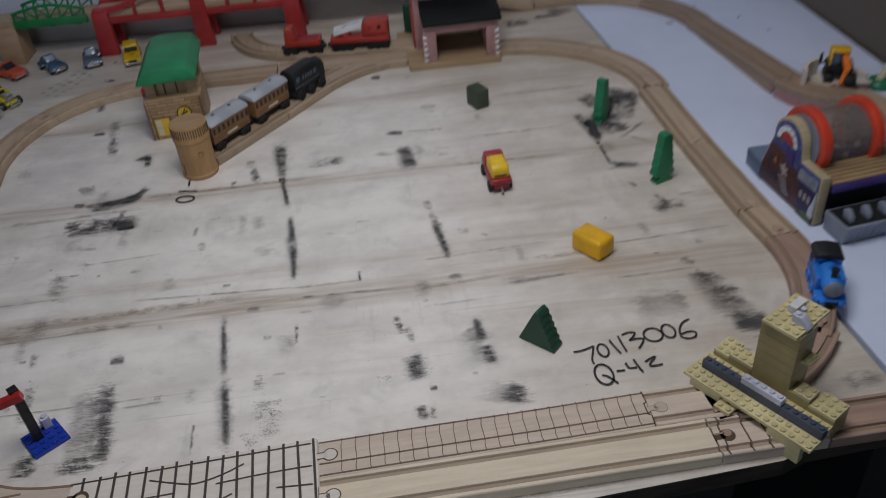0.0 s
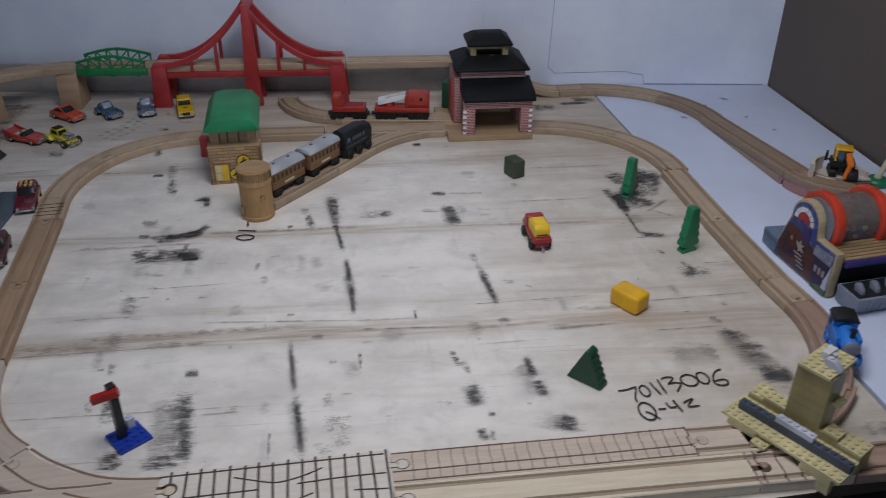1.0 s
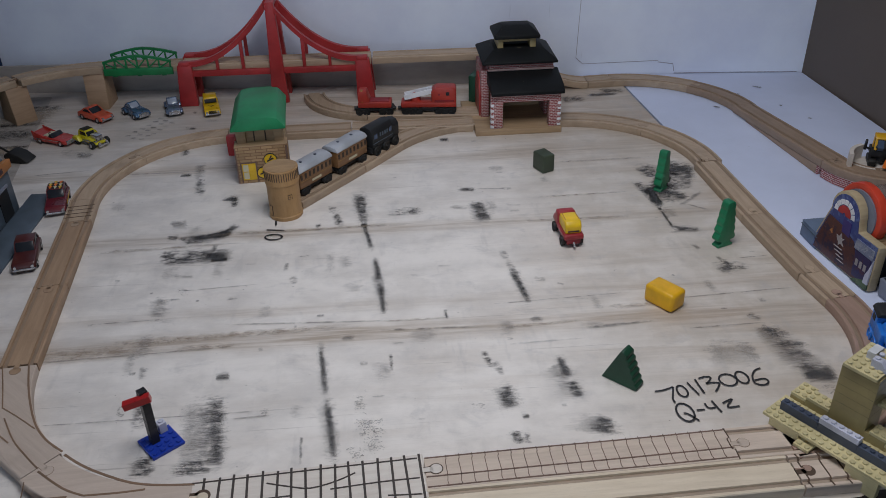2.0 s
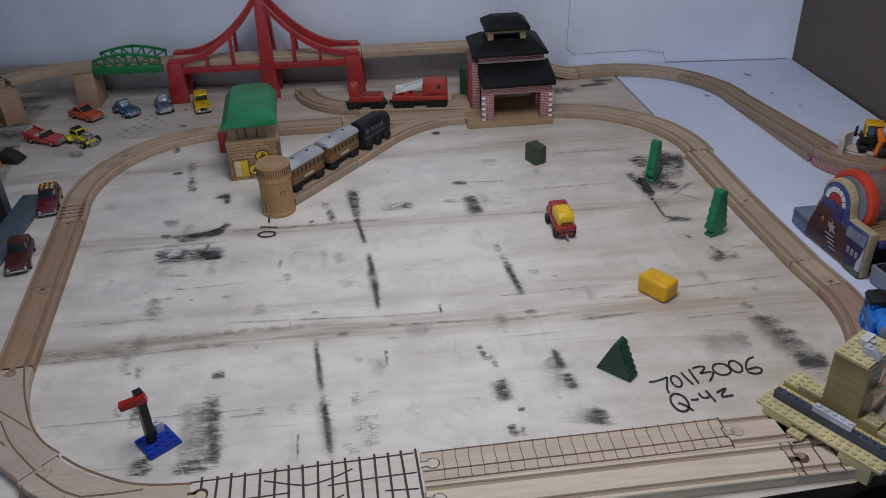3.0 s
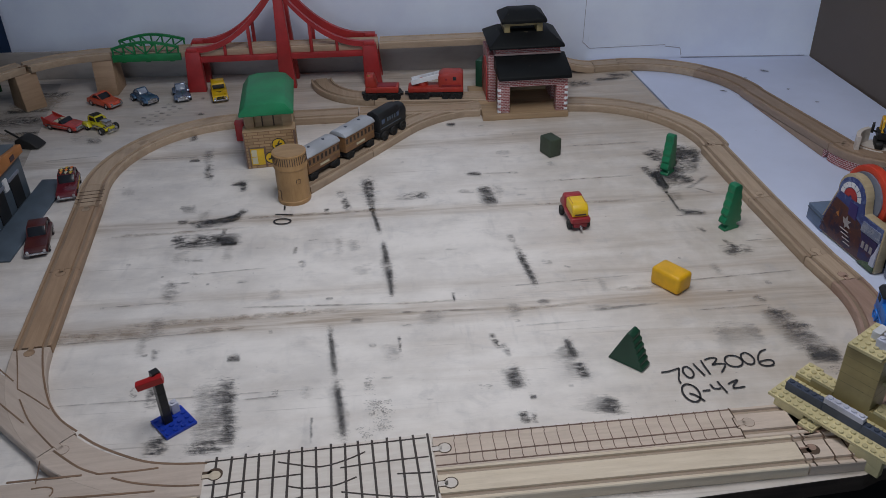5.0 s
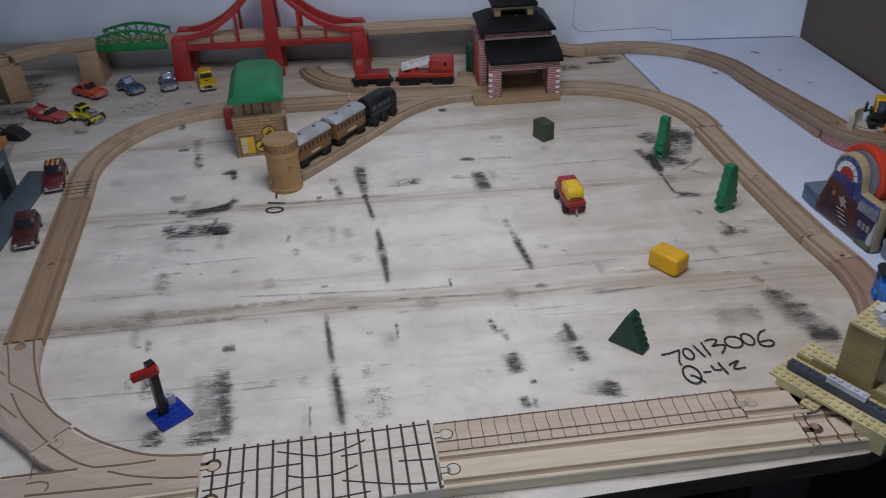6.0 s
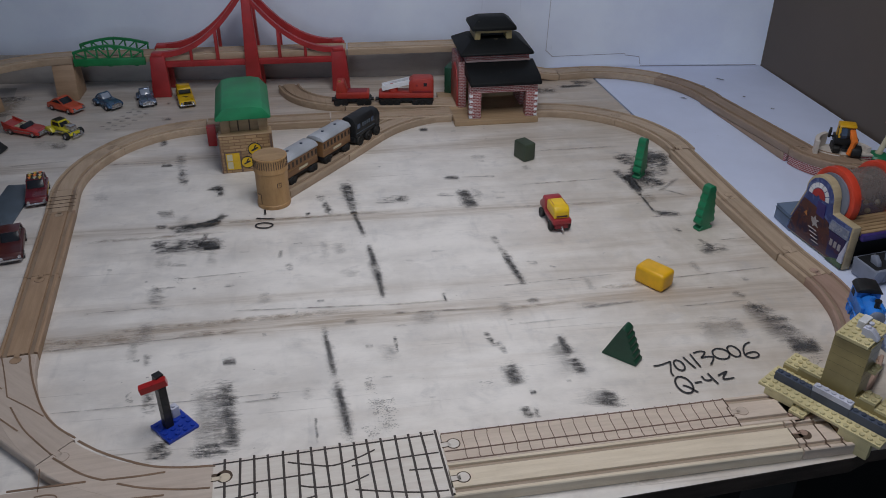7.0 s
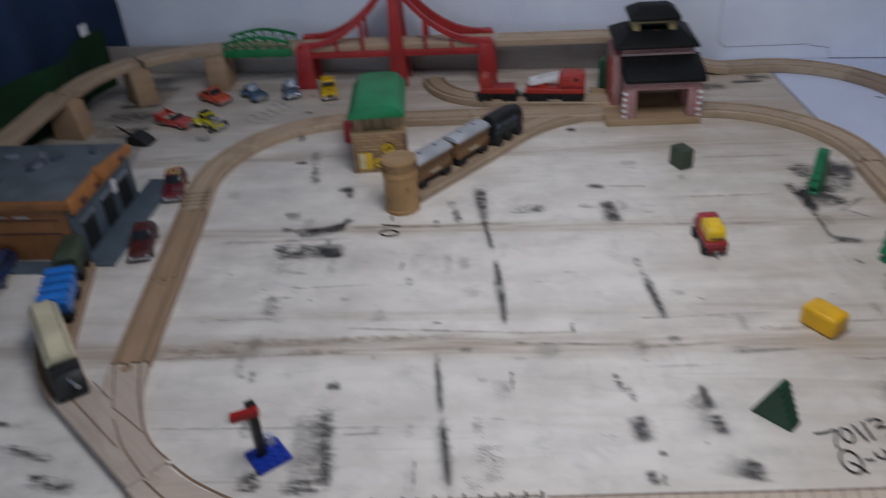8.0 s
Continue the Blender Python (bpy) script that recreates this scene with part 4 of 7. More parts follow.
def station():
    ob = thing("toy_station", "toy brick station with tiered worn black roofs over the track", "toy building", pose(-0.030, 0.376, 0, 0, 0, 6))
    part("base_slab", box(0.0, 0.147, -0.001, 0.052, 0, 0.0105, 0.0012), OAK, ob)
    part("base_slab", box(-0.012, 0.140, 0.0525, 0.145, 0, 0.0092, 0.001), OAK, ob)
    for x0, x1 in ((0.026, 0.046), (0.125, 0.1445)):
        part("pillar", box(x0, x1, 0.004, 0.022, 0.0105, 0.060, 0.0008), BRICK_RED, ob)
        for k in range(5):
            e = x0 - 0.0008 if x0 < 0.1 else x1 - 0.0052
            part("quoin", box(e, e + 0.006, 0.0034, 0.010, 0.0115 + k * 0.0096, 0.0157 + k * 0.0096, 0.0004, 1), WHITE, ob)
    part("lintel", box(0.0262, 0.1443, 0.0045, 0.0215, 0.0565, 0.0705, 0.0006), BRICK_RED, ob)
    for x0, x1 in ((0.016, 0.030), (0.128, 0.142)):
        part("side_wall", box(x0, x1, 0.062, 0.140, 0.009, 0.094, 0.0008), BRICK_RED, ob)
    part("back_wall", box(0.030, 0.128, 0.112, 0.138, 0.009, 0.094), BRICK_RED, ob)
    part("inner_wall", box(0.031, 0.127, 0.1085, 0.1115, 0.0095, 0.07), OAK, ob)
    part("door", prism([(0.066, 0.01), (0.128, 0.01), (0.128, 0.052), (0.118, 0.072), (0.098, 0.082), (0.078, 0.074), (0.066, 0.054)], 0.0135, 0.0158, "x", 0.0006), BRICK_DOOR, ob, "dark red arched door")
    # lower roof, leaning up to the wall behind
    bm = prism([(-0.004, 0.0705), (-0.004, 0.0765), (0.010, 0.0835), (0.066, 0.0935), (0.066, 0.0705)], 0.026, 0.1490, "x", 0.0012)
    part("lower_roof", bm, BLACK_ROOF, ob, "worn black painted roof")
    part("brick_band", box(0.029, 0.140, 0.058, 0.135, 0.0925, 0.1085, 0.0006), BRICK_RED, ob)
    part("cornice", box(0.0275, 0.1415, 0.0565, 0.137, 0.0935, 0.0968, 0.0006), CORNICE, ob)
    part("upper_roof", roof_hip(0.017, 0.146, 0.048, 0.158, 0.1065, 0.0042, 0.1265, 0.022, 0.028), BLACK_ROOF, ob, "worn black painted hipped roof")
    for x0, x1 in ((0.046, 0.056), (0.102, 0.112)):
        part("cupola_post", box(x0, x1, 0.078, 0.128, 0.1240, 0.1395, 0.0008), CUPOLA_TAN, ob, "tan wooden post")
    part("cupola_beam", box(0.0462, 0.1118, 0.0785, 0.1275, 0.137, 0.1435, 0.0008), CUPOLA_TAN, ob)
    # black board added to paint the shade between the cupola posts
    part("cupola_shadow_board", box(0.0565, 0.1015, 0.1, 0.12, 0.1245, 0.1375), BLACK, ob)
    part("top_roof", roof_hip(0.040, 0.118, 0.070, 0.136, 0.1430, 0.006, 0.1610, 0.015, 0.02), BLACK_ROOF, ob, "worn black painted hipped roof")
    return ob


station()
tagged(part("green_block", box(-0.0665, -0.0335, -0.008, 0.008, 0, 0.058, 0.001), GREEN_DARK, None, m=pose(-0.012, 0.575, 0, 0, 0, 70)), "dark green block standing behind the brick station", "block")


# ---------------------------------------------------------------- green-roofed wooden station
def wood_station():
    ob = thing("toy_depot", "small wooden toy depot with a green roof and printed stone front", "toy building", pose(-0.357, 0.211, 0, 0, 0, 10))
    part("front_block", box(-0.040, 0.040, 0, 0.026, 0, 0.060, 0.001), BRICK_TAN, ob, "block printed with tan stone courses")
    part("top_ledge", box(-0.0398, 0.0398, 0.0005, 0.0258, 0.0600, 0.0615, 0.0005, 1), OAK, ob)
    for a, b in ((-0.035, -0.021), (0.021, 0.035)):
        part("post", box(a, b, 0.012, 0.030, 0.0612, 0.0885, 0.0008), OAK, ob)
        part("post", box(a, b, 0.080, 0.098, 0.0, 0.0885, 0.0008), OAK, ob)
    part("back_board", box(-0.0208, 0.0208, 0.018, 0.022, 0.0615, 0.0885), OAK, ob)
    part("floor_block", box(-0.036, 0.036, 0.0265, 0.0985, 0, 0.058, 0.001), OAK, ob)
    for x in (-0.009, 0.008):
        part("mullion", box(x - 0.001, x + 0.001, 0.0168, 0.0181, 0.0616, 0.088), GROOVE, ob)
    part("roof", prism([(-0.0405, 0.0875), (0.0405, 0.0875), (0.0410, 0.0905), (0.0295, 0.1045), (0.016, 0.1075), (-0.016, 0.1075), (-0.0295, 0.1045), (-0.0410, 0.0905)], -0.006, 0.128, "y", 0.0012), GREEN_ROOF, ob, "green painted wooden roof")
    win = part("window", box(-0.032, -0.0115, -0.0008, 0.001, 0.006, 0.033), YELLOW_CAR, ob, "yellow printed window")
    for i in range(2):
        for j in range(2):
            part("pane", box(-0.0305 + i * 0.0098, -0.0225 + i * 0.0098, -0.0013, 0.0002, 0.008 + j * 0.0125, 0.019 + j * 0.0125), CREAM if i == 0 else YELLOW_CAR, win)
    for x, w in ((-0.0100, 0.0011), (-0.0335, 0.0010), (0.0375, 0.0016), (-0.0388, 0.0010)):
        part("printed_post", box(x - w, x + w, -0.0007, 0.0005, 0.001, 0.059 if abs(x) > 0.036 else 0.036), TIE_BROWN, ob)
    part("printed_sill", box(-0.0335, -0.0090, -0.0009, 0.0005, 0.0335, 0.0352), TIE_BROWN, ob)
    for cx, cz, r in ((0.012, 0.0375, 0.0105), (-0.001, 0.0165, 0.0100)):
        sign = part("round_sign", prism([(cx + r * math.cos(a * math.pi / 12), cz + r * math.sin(a * math.pi / 12)) for a in range(24)], -0.0008, 0.001, "y"), YELLOW_CAR, ob, "round yellow printed sign")
        part("rim", ring(cx, cz, r * 0.88, r, -0.0013, 0.0005, "y"), MARKER, sign)
        part("bar", bar((cx - r * 0.5, -0.0011, cz - r * 0.25), (cx + r * 0.45, -0.0011, cz + r * 0.2), 0.0006, 0.0022), MARKER, sign)
        part("bar", bar((cx - r * 0.1, -0.0011, cz + r * 0.1), (cx + r * 0.2, -0.0011, cz + r * 0.6), 0.0006, 0.0018), MARKER, sign)
    return ob


wood_station()
post = thing("red_block", "small red wooden block beside the depot", "block", pose(-0.4315, 0.313, 0, 0, 0, 6))
part("block", box(-0.007, 0.007, -0.006, 0.006, 0, 0.034, 0.0012), RED, post)


# ---------------------------------------------------------------- wooden water tower
def tower():
    ob = thing("water_tower", "turned wooden cylinder with a ring of fine slots", "toy tower", pose(-0.3055, 0.108, 0, 0, 0, 12))
    part("drum", lathe([(0.0232, 0), (0.0238, 0.0015), (0.0238, 0.0055), (0.0228, 0.0065), (0.0228, 0.053), (0.0240, 0.0545), (0.0240, 0.0585), (0.0236, 0.0595), (0.0236, 0.0738), (0.0241, 0.0744), (0.0241, 0.0756), (0.0225, 0.0762)], 40), CYL_WOOD, ob)
    part("top", lathe([(0.0222, 0.0760), (0.0222, 0.0768), (0.016, 0.0775), (0.004, 0.0778)], 40), CYL_TOP, ob)
    slot = part("slot", box(-0.00055, 0.00055, -0.02405, -0.0232, 0.0620, 0.0735), GROOVE, ob, m=pose(0, 0, 0))
    for i in range(1, 44):
        again(slot, ob, pose(0, 0, 0, 0, 0, i * 360 / 44))
    part("door_line", box(-0.0036, 0.0036, -0.02355, -0.0225, 0.008, 0.0225), GROOVE, ob, m=pose(0, 0, 0, 0, 0, -58))
    part("door", box(-0.003, 0.003, -0.02375, -0.0225, 0.0082, 0.0220), CYL_WOOD, ob, m=pose(0, 0, 0, 0, 0, -58))
    part("window_line", box(-0.0032, 0.0032, -0.02345, -0.0222, 0.034, 0.0405), GROOVE, ob, m=pose(0, 0, 0, 0, 0, 22))
    for i in range(2):
        for j in range(2):
            part("pane", box(-0.0026 + i * 0.0028, -0.0002 + i * 0.0028, -0.02365, -0.0222, 0.0346 + j * 0.0028, 0.0370 + j * 0.0028), CYL_WOOD, ob, m=pose(0, 0, 0, 0, 0, 22))
    return ob


tower()


# ---------------------------------------------------------------- trains
RAIL = 0.0095


def wheels(ob, xs, r=0.0075, half=0.0125, material=None):
    first = None
    for x in xs:
        for s in (-1, 1):
            m = pose(x, s * half, RAIL + r)
            if first is None:
                first = part("wheel", wheel(r, 0.005), material or TYRE, ob, m=m)
            else:
                again(first, ob, m)
        part("axle", rod((x, -half, RAIL + r), (x, half, RAIL + r), 0.0012, 8), CHROME, ob)


def coupling(ob, x):
    s = math.copysign(1, x)
    part("coupling", rod((x - s * 0.004, 0, 0.0185), (x + s * 0.0035, 0, 0.0185), 0.0034, 12), BLACK, ob)


def coach(x, y, heading):
    ob = thing("toy_coach", "brown wooden toy coach with a grey roof on the siding", "toy train", pose(x, y, 0, 0, 0, heading), "train on the siding")
    part("underframe", box(-0.034, 0.034, -0.010, 0.010, 0.0165, 0.0245, 0.0008), BLACK, ob)
    for s in (-1, 1):
        part("bogie", box(s * 0.024 - 0.010, s * 0.024 + 0.010, -0.0148, 0.0148, 0.0150, 0.0225, 0.002), BLACK, ob)
    body = part("body", box(-0.0355, 0.0355, -0.0142, 0.0142, 0.0242, 0.0500, 0.0012), COACH_BROWN, ob)
    part("roof", prism([(-0.0158, 0.0498), (0.0158, 0.0498), (0.0158, 0.0520), (0.0115, 0.0562), (0, 0.0580), (-0.0115, 0.0562), (-0.0158, 0.0520)], -0.0365, 0.0365, "x", 0.0008), GREY_ROOF, ob, "grey painted roof")
    for k in (-0.016, 0.016):
        part("roof_vent", lathe([(0.0024, 0.0572), (0.0024, 0.0586), (0.0016, 0.0590)], 12), NAVY_BRICK, ob, m=pose(k, 0, 0))
    for s in (-1, 1):
        for i in range(8):
            w = -0.0315 + i * 0.009
            part("window", box(w - 0.0019, w + 0.0019, s * 0.0142 - 0.0005, s * 0.0142 + 0.0005, 0.0385, 0.0462), COACH_WINDOW, body)
        part("lining", box(-0.034, 0.034, s * 0.0142 - 0.0004, s * 0.0142 + 0.0004, 0.0350, 0.0356), COACH_LINE, body)
        part("name_bar", box(-0.010, 0.010, s * 0.0142 - 0.0005, s * 0.0142 + 0.0005, 0.0284, 0.0318), CREAM, body)
    wheels(ob, (-0.025, 0.025))
    coupling(ob, 0.038), coupling(ob, -0.038)
    return ob


coach(-0.2795, 0.172, 57.5)
coach(-0.2340, 0.2425, 57.5)


def black_loco():
    ob = thing("toy_locomotive", "black wooden toy diesel locomotive on the siding", "toy train", pose(-0.1885, 0.3105, 0, 0, 0, 57.5), "train on the siding")
    part("underframe", box(-0.036, 0.036, -0.0125, 0.0125, 0.0160, 0.0255, 0.001), BLACK, ob)
    prof = [(-0.0145, 0.0250), (0.0145, 0.0250), (0.0148, 0.0475), (0.0095, 0.0560), (0, 0.0588), (-0.0095, 0.0560), (-0.0148, 0.0475)]
    body = part("body", prism(prof, -0.034, 0.020, "x", 0.0014), BLACK, ob)
    part("nose", prism([(a * 0.93, 0.0250 + (b - 0.0250) * 0.86) for a, b in prof], 0.0195, 0.037, "x", 0.0022), BLACK, ob)
    for s in (-1, 1):
        for w, d in ((-0.026, 0.0038), (0.012, 0.0030)):
            part("cab_window", box(w - d, w + d, s * 0.0147 - 0.0006, s * 0.0147 + 0.0006, 0.0395, 0.0470), GLASS_BLUE, body)
        for i in range(4):
            part("grille_bar", box(-0.016 + i * 0.006, -0.0125 + i * 0.006, s * 0.0147 - 0.0005, s * 0.0147 + 0.0005, 0.040, 0.0462), SLATE, body)
        part("waist_line", box(-0.033, 0.019, s * 0.0146 - 0.0005, s * 0.0146 + 0.0005, 0.0318, 0.0328), SLATE, body)
    wheels(ob, (-0.024, 0.0, 0.024), 0.0085, 0.0138)
    coupling(ob, 0.040)
    return ob


black_loco()


def red_wagon():
    ob = thing("toy_wagon", "red wooden toy wagon carrying a small orange peg", "toy train", pose(-0.209, 0.465, 0), "red train")
    part("underframe", box(-0.031, 0.031, -0.011, 0.011, 0.0160, 0.0235, 0.001), BLACK, ob)
    part("body", box(-0.029, 0.030, -0.0135, 0.0135, 0.0232, 0.0340, 0.0018), RED_ENGINE, ob)
    part("cab", prism([(-0.029, 0.0338), (-0.008, 0.0338), (-0.014, 0.0540), (-0.027, 0.0540)], -0.0130, 0.0130, "y", 0.0018), RED_ENGINE, ob)
    part("seat_well", box(-0.009, 0.026, -0.010, 0.010, 0.0338, 0.0350, 0.0005), MAROON, ob)
    part("peg", lathe([(0.0038, 0.034), (0.0036, 0.047), (0.0026, 0.0485), (0.0034, 0.0510), (0.0034, 0.0535), (0.0022, 0.0560)], 14), ORANGE_DULL, ob, "orange turned peg", m=pose(-0.0215, -0.009, 0))
    for x in (-0.0205, 0.0205):
        part("bogie", box(x - 0.0115, x + 0.0115, -0.0142, 0.0142, 0.0128, 0.0222, 0.0012), BLACK, ob)
    wheels(ob, (-0.027, -0.014, 0.014, 0.027), 0.0068)
    coupling(ob, 0.034), coupling(ob, -0.034)
    return ob


def red_engine():
    ob = thing("toy_fire_engine", "red wooden toy engine with a white ladder on top", "toy train", pose(-0.112, 0.465, 0), "red train")
    part("underframe", box(-0.050, 0.048, -0.011, 0.011, 0.0160, 0.0235, 0.001), BLACK, ob)
    part("deck", box(-0.050, 0.048, -0.0135, 0.0135, 0.0232, 0.0330, 0.0018), RED_ENGINE, ob)
    cab = part("cab", prism([(0.004, 0.0325), (0.048, 0.0325), (0.048, 0.0560), (0.043, 0.0590), (0.012, 0.0590), (0.004, 0.0530)], -0.0138, 0.0138, "y", 0.0022), RED_ENGINE, ob)
    for s in (-1, 1):
        part("window", box(0.030, 0.036, s * 0.0138 - 0.0006, s * 0.0138 + 0.0006, 0.0455, 0.0515), GLASS_DARK, cab)
        part("window", box(0.016, 0.020, s * 0.0138 - 0.0006, s * 0.0138 + 0.0006, 0.0455, 0.0490), MAROON, cab)
        part("step", box(0.010, 0.044, s * 0.0138 - 0.0008, s * 0.0138 + 0.0008, 0.0345, 0.0375), MAROON, cab)
    ladder = part("ladder", box(-0.004, 0.004, -0.001, 0.001, -0.001, 0.001), WHITE, ob, "white plastic ladder", m=pose(-0.020, 0, 0.046))
    for s in (-1, 1):
        part("stringer", bar((-0.024, s * 0.0085, -0.006), (0.026, s * 0.0085, 0.006), 0.0026, 0.0085, 0.0004), WHITE, ladder)
    part("ladder_bed", bar((-0.024, 0, -0.0085), (0.026, 0, 0.0035), 0.0150, 0.0022, 0.0004), PALE_BRICK, ladder)
    for i in range(8):
        f = i / 7
        part("rung", bar((-0.022 + 0.046 * f, -0.0085, -0.0055 + 0.011 * f), (-0.022 + 0.046 * f, 0.0085, -0.0055 + 0.011 * f), 0.0024, 0.0024), WHITE, ladder)
    part("ladder_base", lathe([(0.009, 0.0328), (0.009, 0.0380), (0.006, 0.0450)], 18), RED_ENGINE, ob, m=pose(-0.024, 0, 0))
    for x in (-0.030, 0.028):
        part("bogie", box(x - 0.0185, x + 0.0185, -0.0142, 0.0142, 0.0128, 0.0222, 0.0012), BLACK, ob)
    wheels(ob, (-0.042, -0.030, -0.018, 0.016, 0.028, 0.040), 0.0068)
    coupling(ob, -0.053)
    return ob


red_wagon()
red_engine()


def blue_engine():
    ob = thing("toy_tank_engine", "bright blue toy tank engine with a plain grey front", "toy train", pose(0.3985, -0.222, 0.0009, 0, 0, -101) @ Matrix.Scale(0.93, 4))
    part("underframe", box(-0.030, 0.028, -0.012, 0.012, 0.0150, 0.0220, 0.001), BLACK, ob)
    part("footplate", box(-0.032, 0.031, -0.0145, 0.0145, 0.0215, 0.0250, 0.001), BLUE_TOY, ob)
    bm = lathe([(0.0102, -0.006), (0.0105, -0.005), (0.0105, 0.026), (0.0098, 0.0275)], 24)
    bm.transform(Matrix.Translation((0, 0, 0.0365)) @ Matrix.Rotation(math.pi / 2, 4, "Y"))
    part("boiler", bm, BLUE_TOY, ob)
    for s in (-1, 1):
        part("side_tank", box(-0.010, 0.015, s * 0.0115 - 0.003, s * 0.0115 + 0.003, 0.0248, 0.0410, 0.0014), BLUE_TOY, ob)
        part("buffer", rod((0.030, s * 0.009, 0.0225), (0.035, s * 0.009, 0.0225), 0.0026, 12), BLUE_TOY, ob)
    cab = part("cab", box(-0.031, -0.0095, -0.0142, 0.0142, 0.0248, 0.0480, 0.0016), BLUE_TOY, ob)
    for s in (-1, 1):
        part("cab_window", box(-0.025, -0.016, s * 0.0142 - 0.0006, s * 0.0142 + 0.0006, 0.0380, 0.0450), BLACK, cab)
    part("cab_roof", prism([(-0.0155, 0.0478), (0.0155, 0.0478), (0.0120, 0.0530), (0, 0.0550), (-0.0120, 0.0530)], -0.033, -0.0075, "x", 0.001), BLACK, ob, "black cab roof")
    part("chimney", lathe([(0.0034, 0.0455), (0.0030, 0.0480), (0.0030, 0.0530), (0.0040, 0.0545), (0.0040, 0.0565)], 16), BLACK, ob, m=pose(0.019, 0, 0))
    part("dome", lathe([(0.0036, 0.0455), (0.0034, 0.0490), (0.0020, 0.0515)], 16), BLUE_TOY, ob, m=pose(0.004, 0, 0))
    bm = lathe([(0.0096, 0.0), (0.0096, 0.0016), (0.0080, 0.0030), (0.0030, 0.0036)], 24)
    bm.transform(Matrix.Translation((0.0275, 0, 0.0365)) @ Matrix.Rotation(math.pi / 2, 4, "Y"))
    part("smokebox_front", bm, GREY_BIN, ob, "plain grey round front")
    wheels(ob, (-0.020, 0.0, 0.020), 0.0078, 0.0128, BLUE_TOY)
    return ob


blue_engine()


def goods(name, label, x, y, heading, body_mat, build, half=0.033):
    ob = thing(name, label, "toy train", pose(x, y, 0, 0, 0, heading), "train on the yard line")
    part("underframe", box(-half, half, -0.011, 0.011, 0.0160, 0.0240, 0.001), BLACK, ob)
    build(ob, body_mat)
    wheels(ob, (0.010 - half, half - 0.010))
    coupling(ob, half + 0.004), coupling(ob, -half - 0.004)
    return ob


def cream_van(x, y, heading):
    """Long van with a cream roof and a black plough nose."""
    ob = thing("toy_van", "long toy van with a cream roof and black plough nose", "toy train", pose(x, y, 0, 0, 0, heading), "train on the yard line")
    part("underframe", box(-0.052, 0.058, -0.011, 0.011, 0.0160, 0.0240, 0.001), BLACK, ob)
    part("body", box(-0.056, 0.052, -0.0135, 0.0135, 0.0236, 0.0400, 0.0014), BLACK, ob)
    part("roof", prism([(-0.0155, 0.0398), (0.0155, 0.0398), (0.0152, 0.0440), (0.0085, 0.0505), (-0.0085, 0.0505), (-0.0152, 0.0440)], -0.058, 0.053, "x", 0.0012), CREAM, ob, "cream painted roof")
    for k in (-0.0105, 0.0105):
        part("roof_seam", bar((-0.057, k, 0.0489), (0.052, k, 0.0489), 0.0008, 0.0008), GROOVE, ob)
    part("nose", box(0.0525, 0.066, -0.0140, 0.0140, 0.0236, 0.0430, 0.003), BLACK, ob, "black rounded nose")
    part("plough", prism([(0.060, 0.0180), (0.080, 0.0135), (0.076, 0.0270), (0.064, 0.0380)], -0.0150, 0.0150, "y", 0.002), BLACK, ob)
    part("hook", rod((0.071, 0.0, 0.031), (0.084, 0.006, 0.028), 0.0022, 10), CHROME, ob, "bare metal hook")
    wheels(ob, (-0.040, -0.020, 0.022, 0.044))
    coupling(ob, -0.059)
    return ob


def hopper_body(ob, m):
    part("body", prism([(-0.036, 0.0440), (-0.030, 0.0238), (0.030, 0.0238), (0.036, 0.0440)], -0.0145, 0.0145, "y", 0.0012), m, ob)
    for i in range(4):
        x = -0.027 + i * 0.018
        part("rib", box(x - 0.0060, x + 0.0060, -0.0165, 0.0165, 0.0405, 0.0500, 0.0014), m, ob)
    for i in range(3):
        x = -0.018 + i * 0.018
        part("load", box(x - 0.0029, x + 0.0029, -0.0125, 0.0125, 0.0380, 0.0460), NAVY_BRICK, ob)


def box_body(ob, m):
    part("body", box(-0.027, 0.027, -0.0140, 0.0140, 0.0236, 0.0440, 0.002), m, ob)
    part("roof", prism([(-0.0150, 0.0438), (0.0150, 0.0438), (0.0090, 0.0500), (-0.0090, 0.0500)], -0.0285, 0.0285, "x", 0.001), m, ob)


cream_van(-0.6095, -0.244, -49.5)
goods("toy_hopper", "bright blue ribbed toy hopper wagon", -0.652, -0.161, -68, BLUE_TOY, hopper_body)
goods("toy_wagon", "dark olive toy goods wagon in front of the garage", -0.680, -0.087, -72, OLIVE, box_body, 0.026)


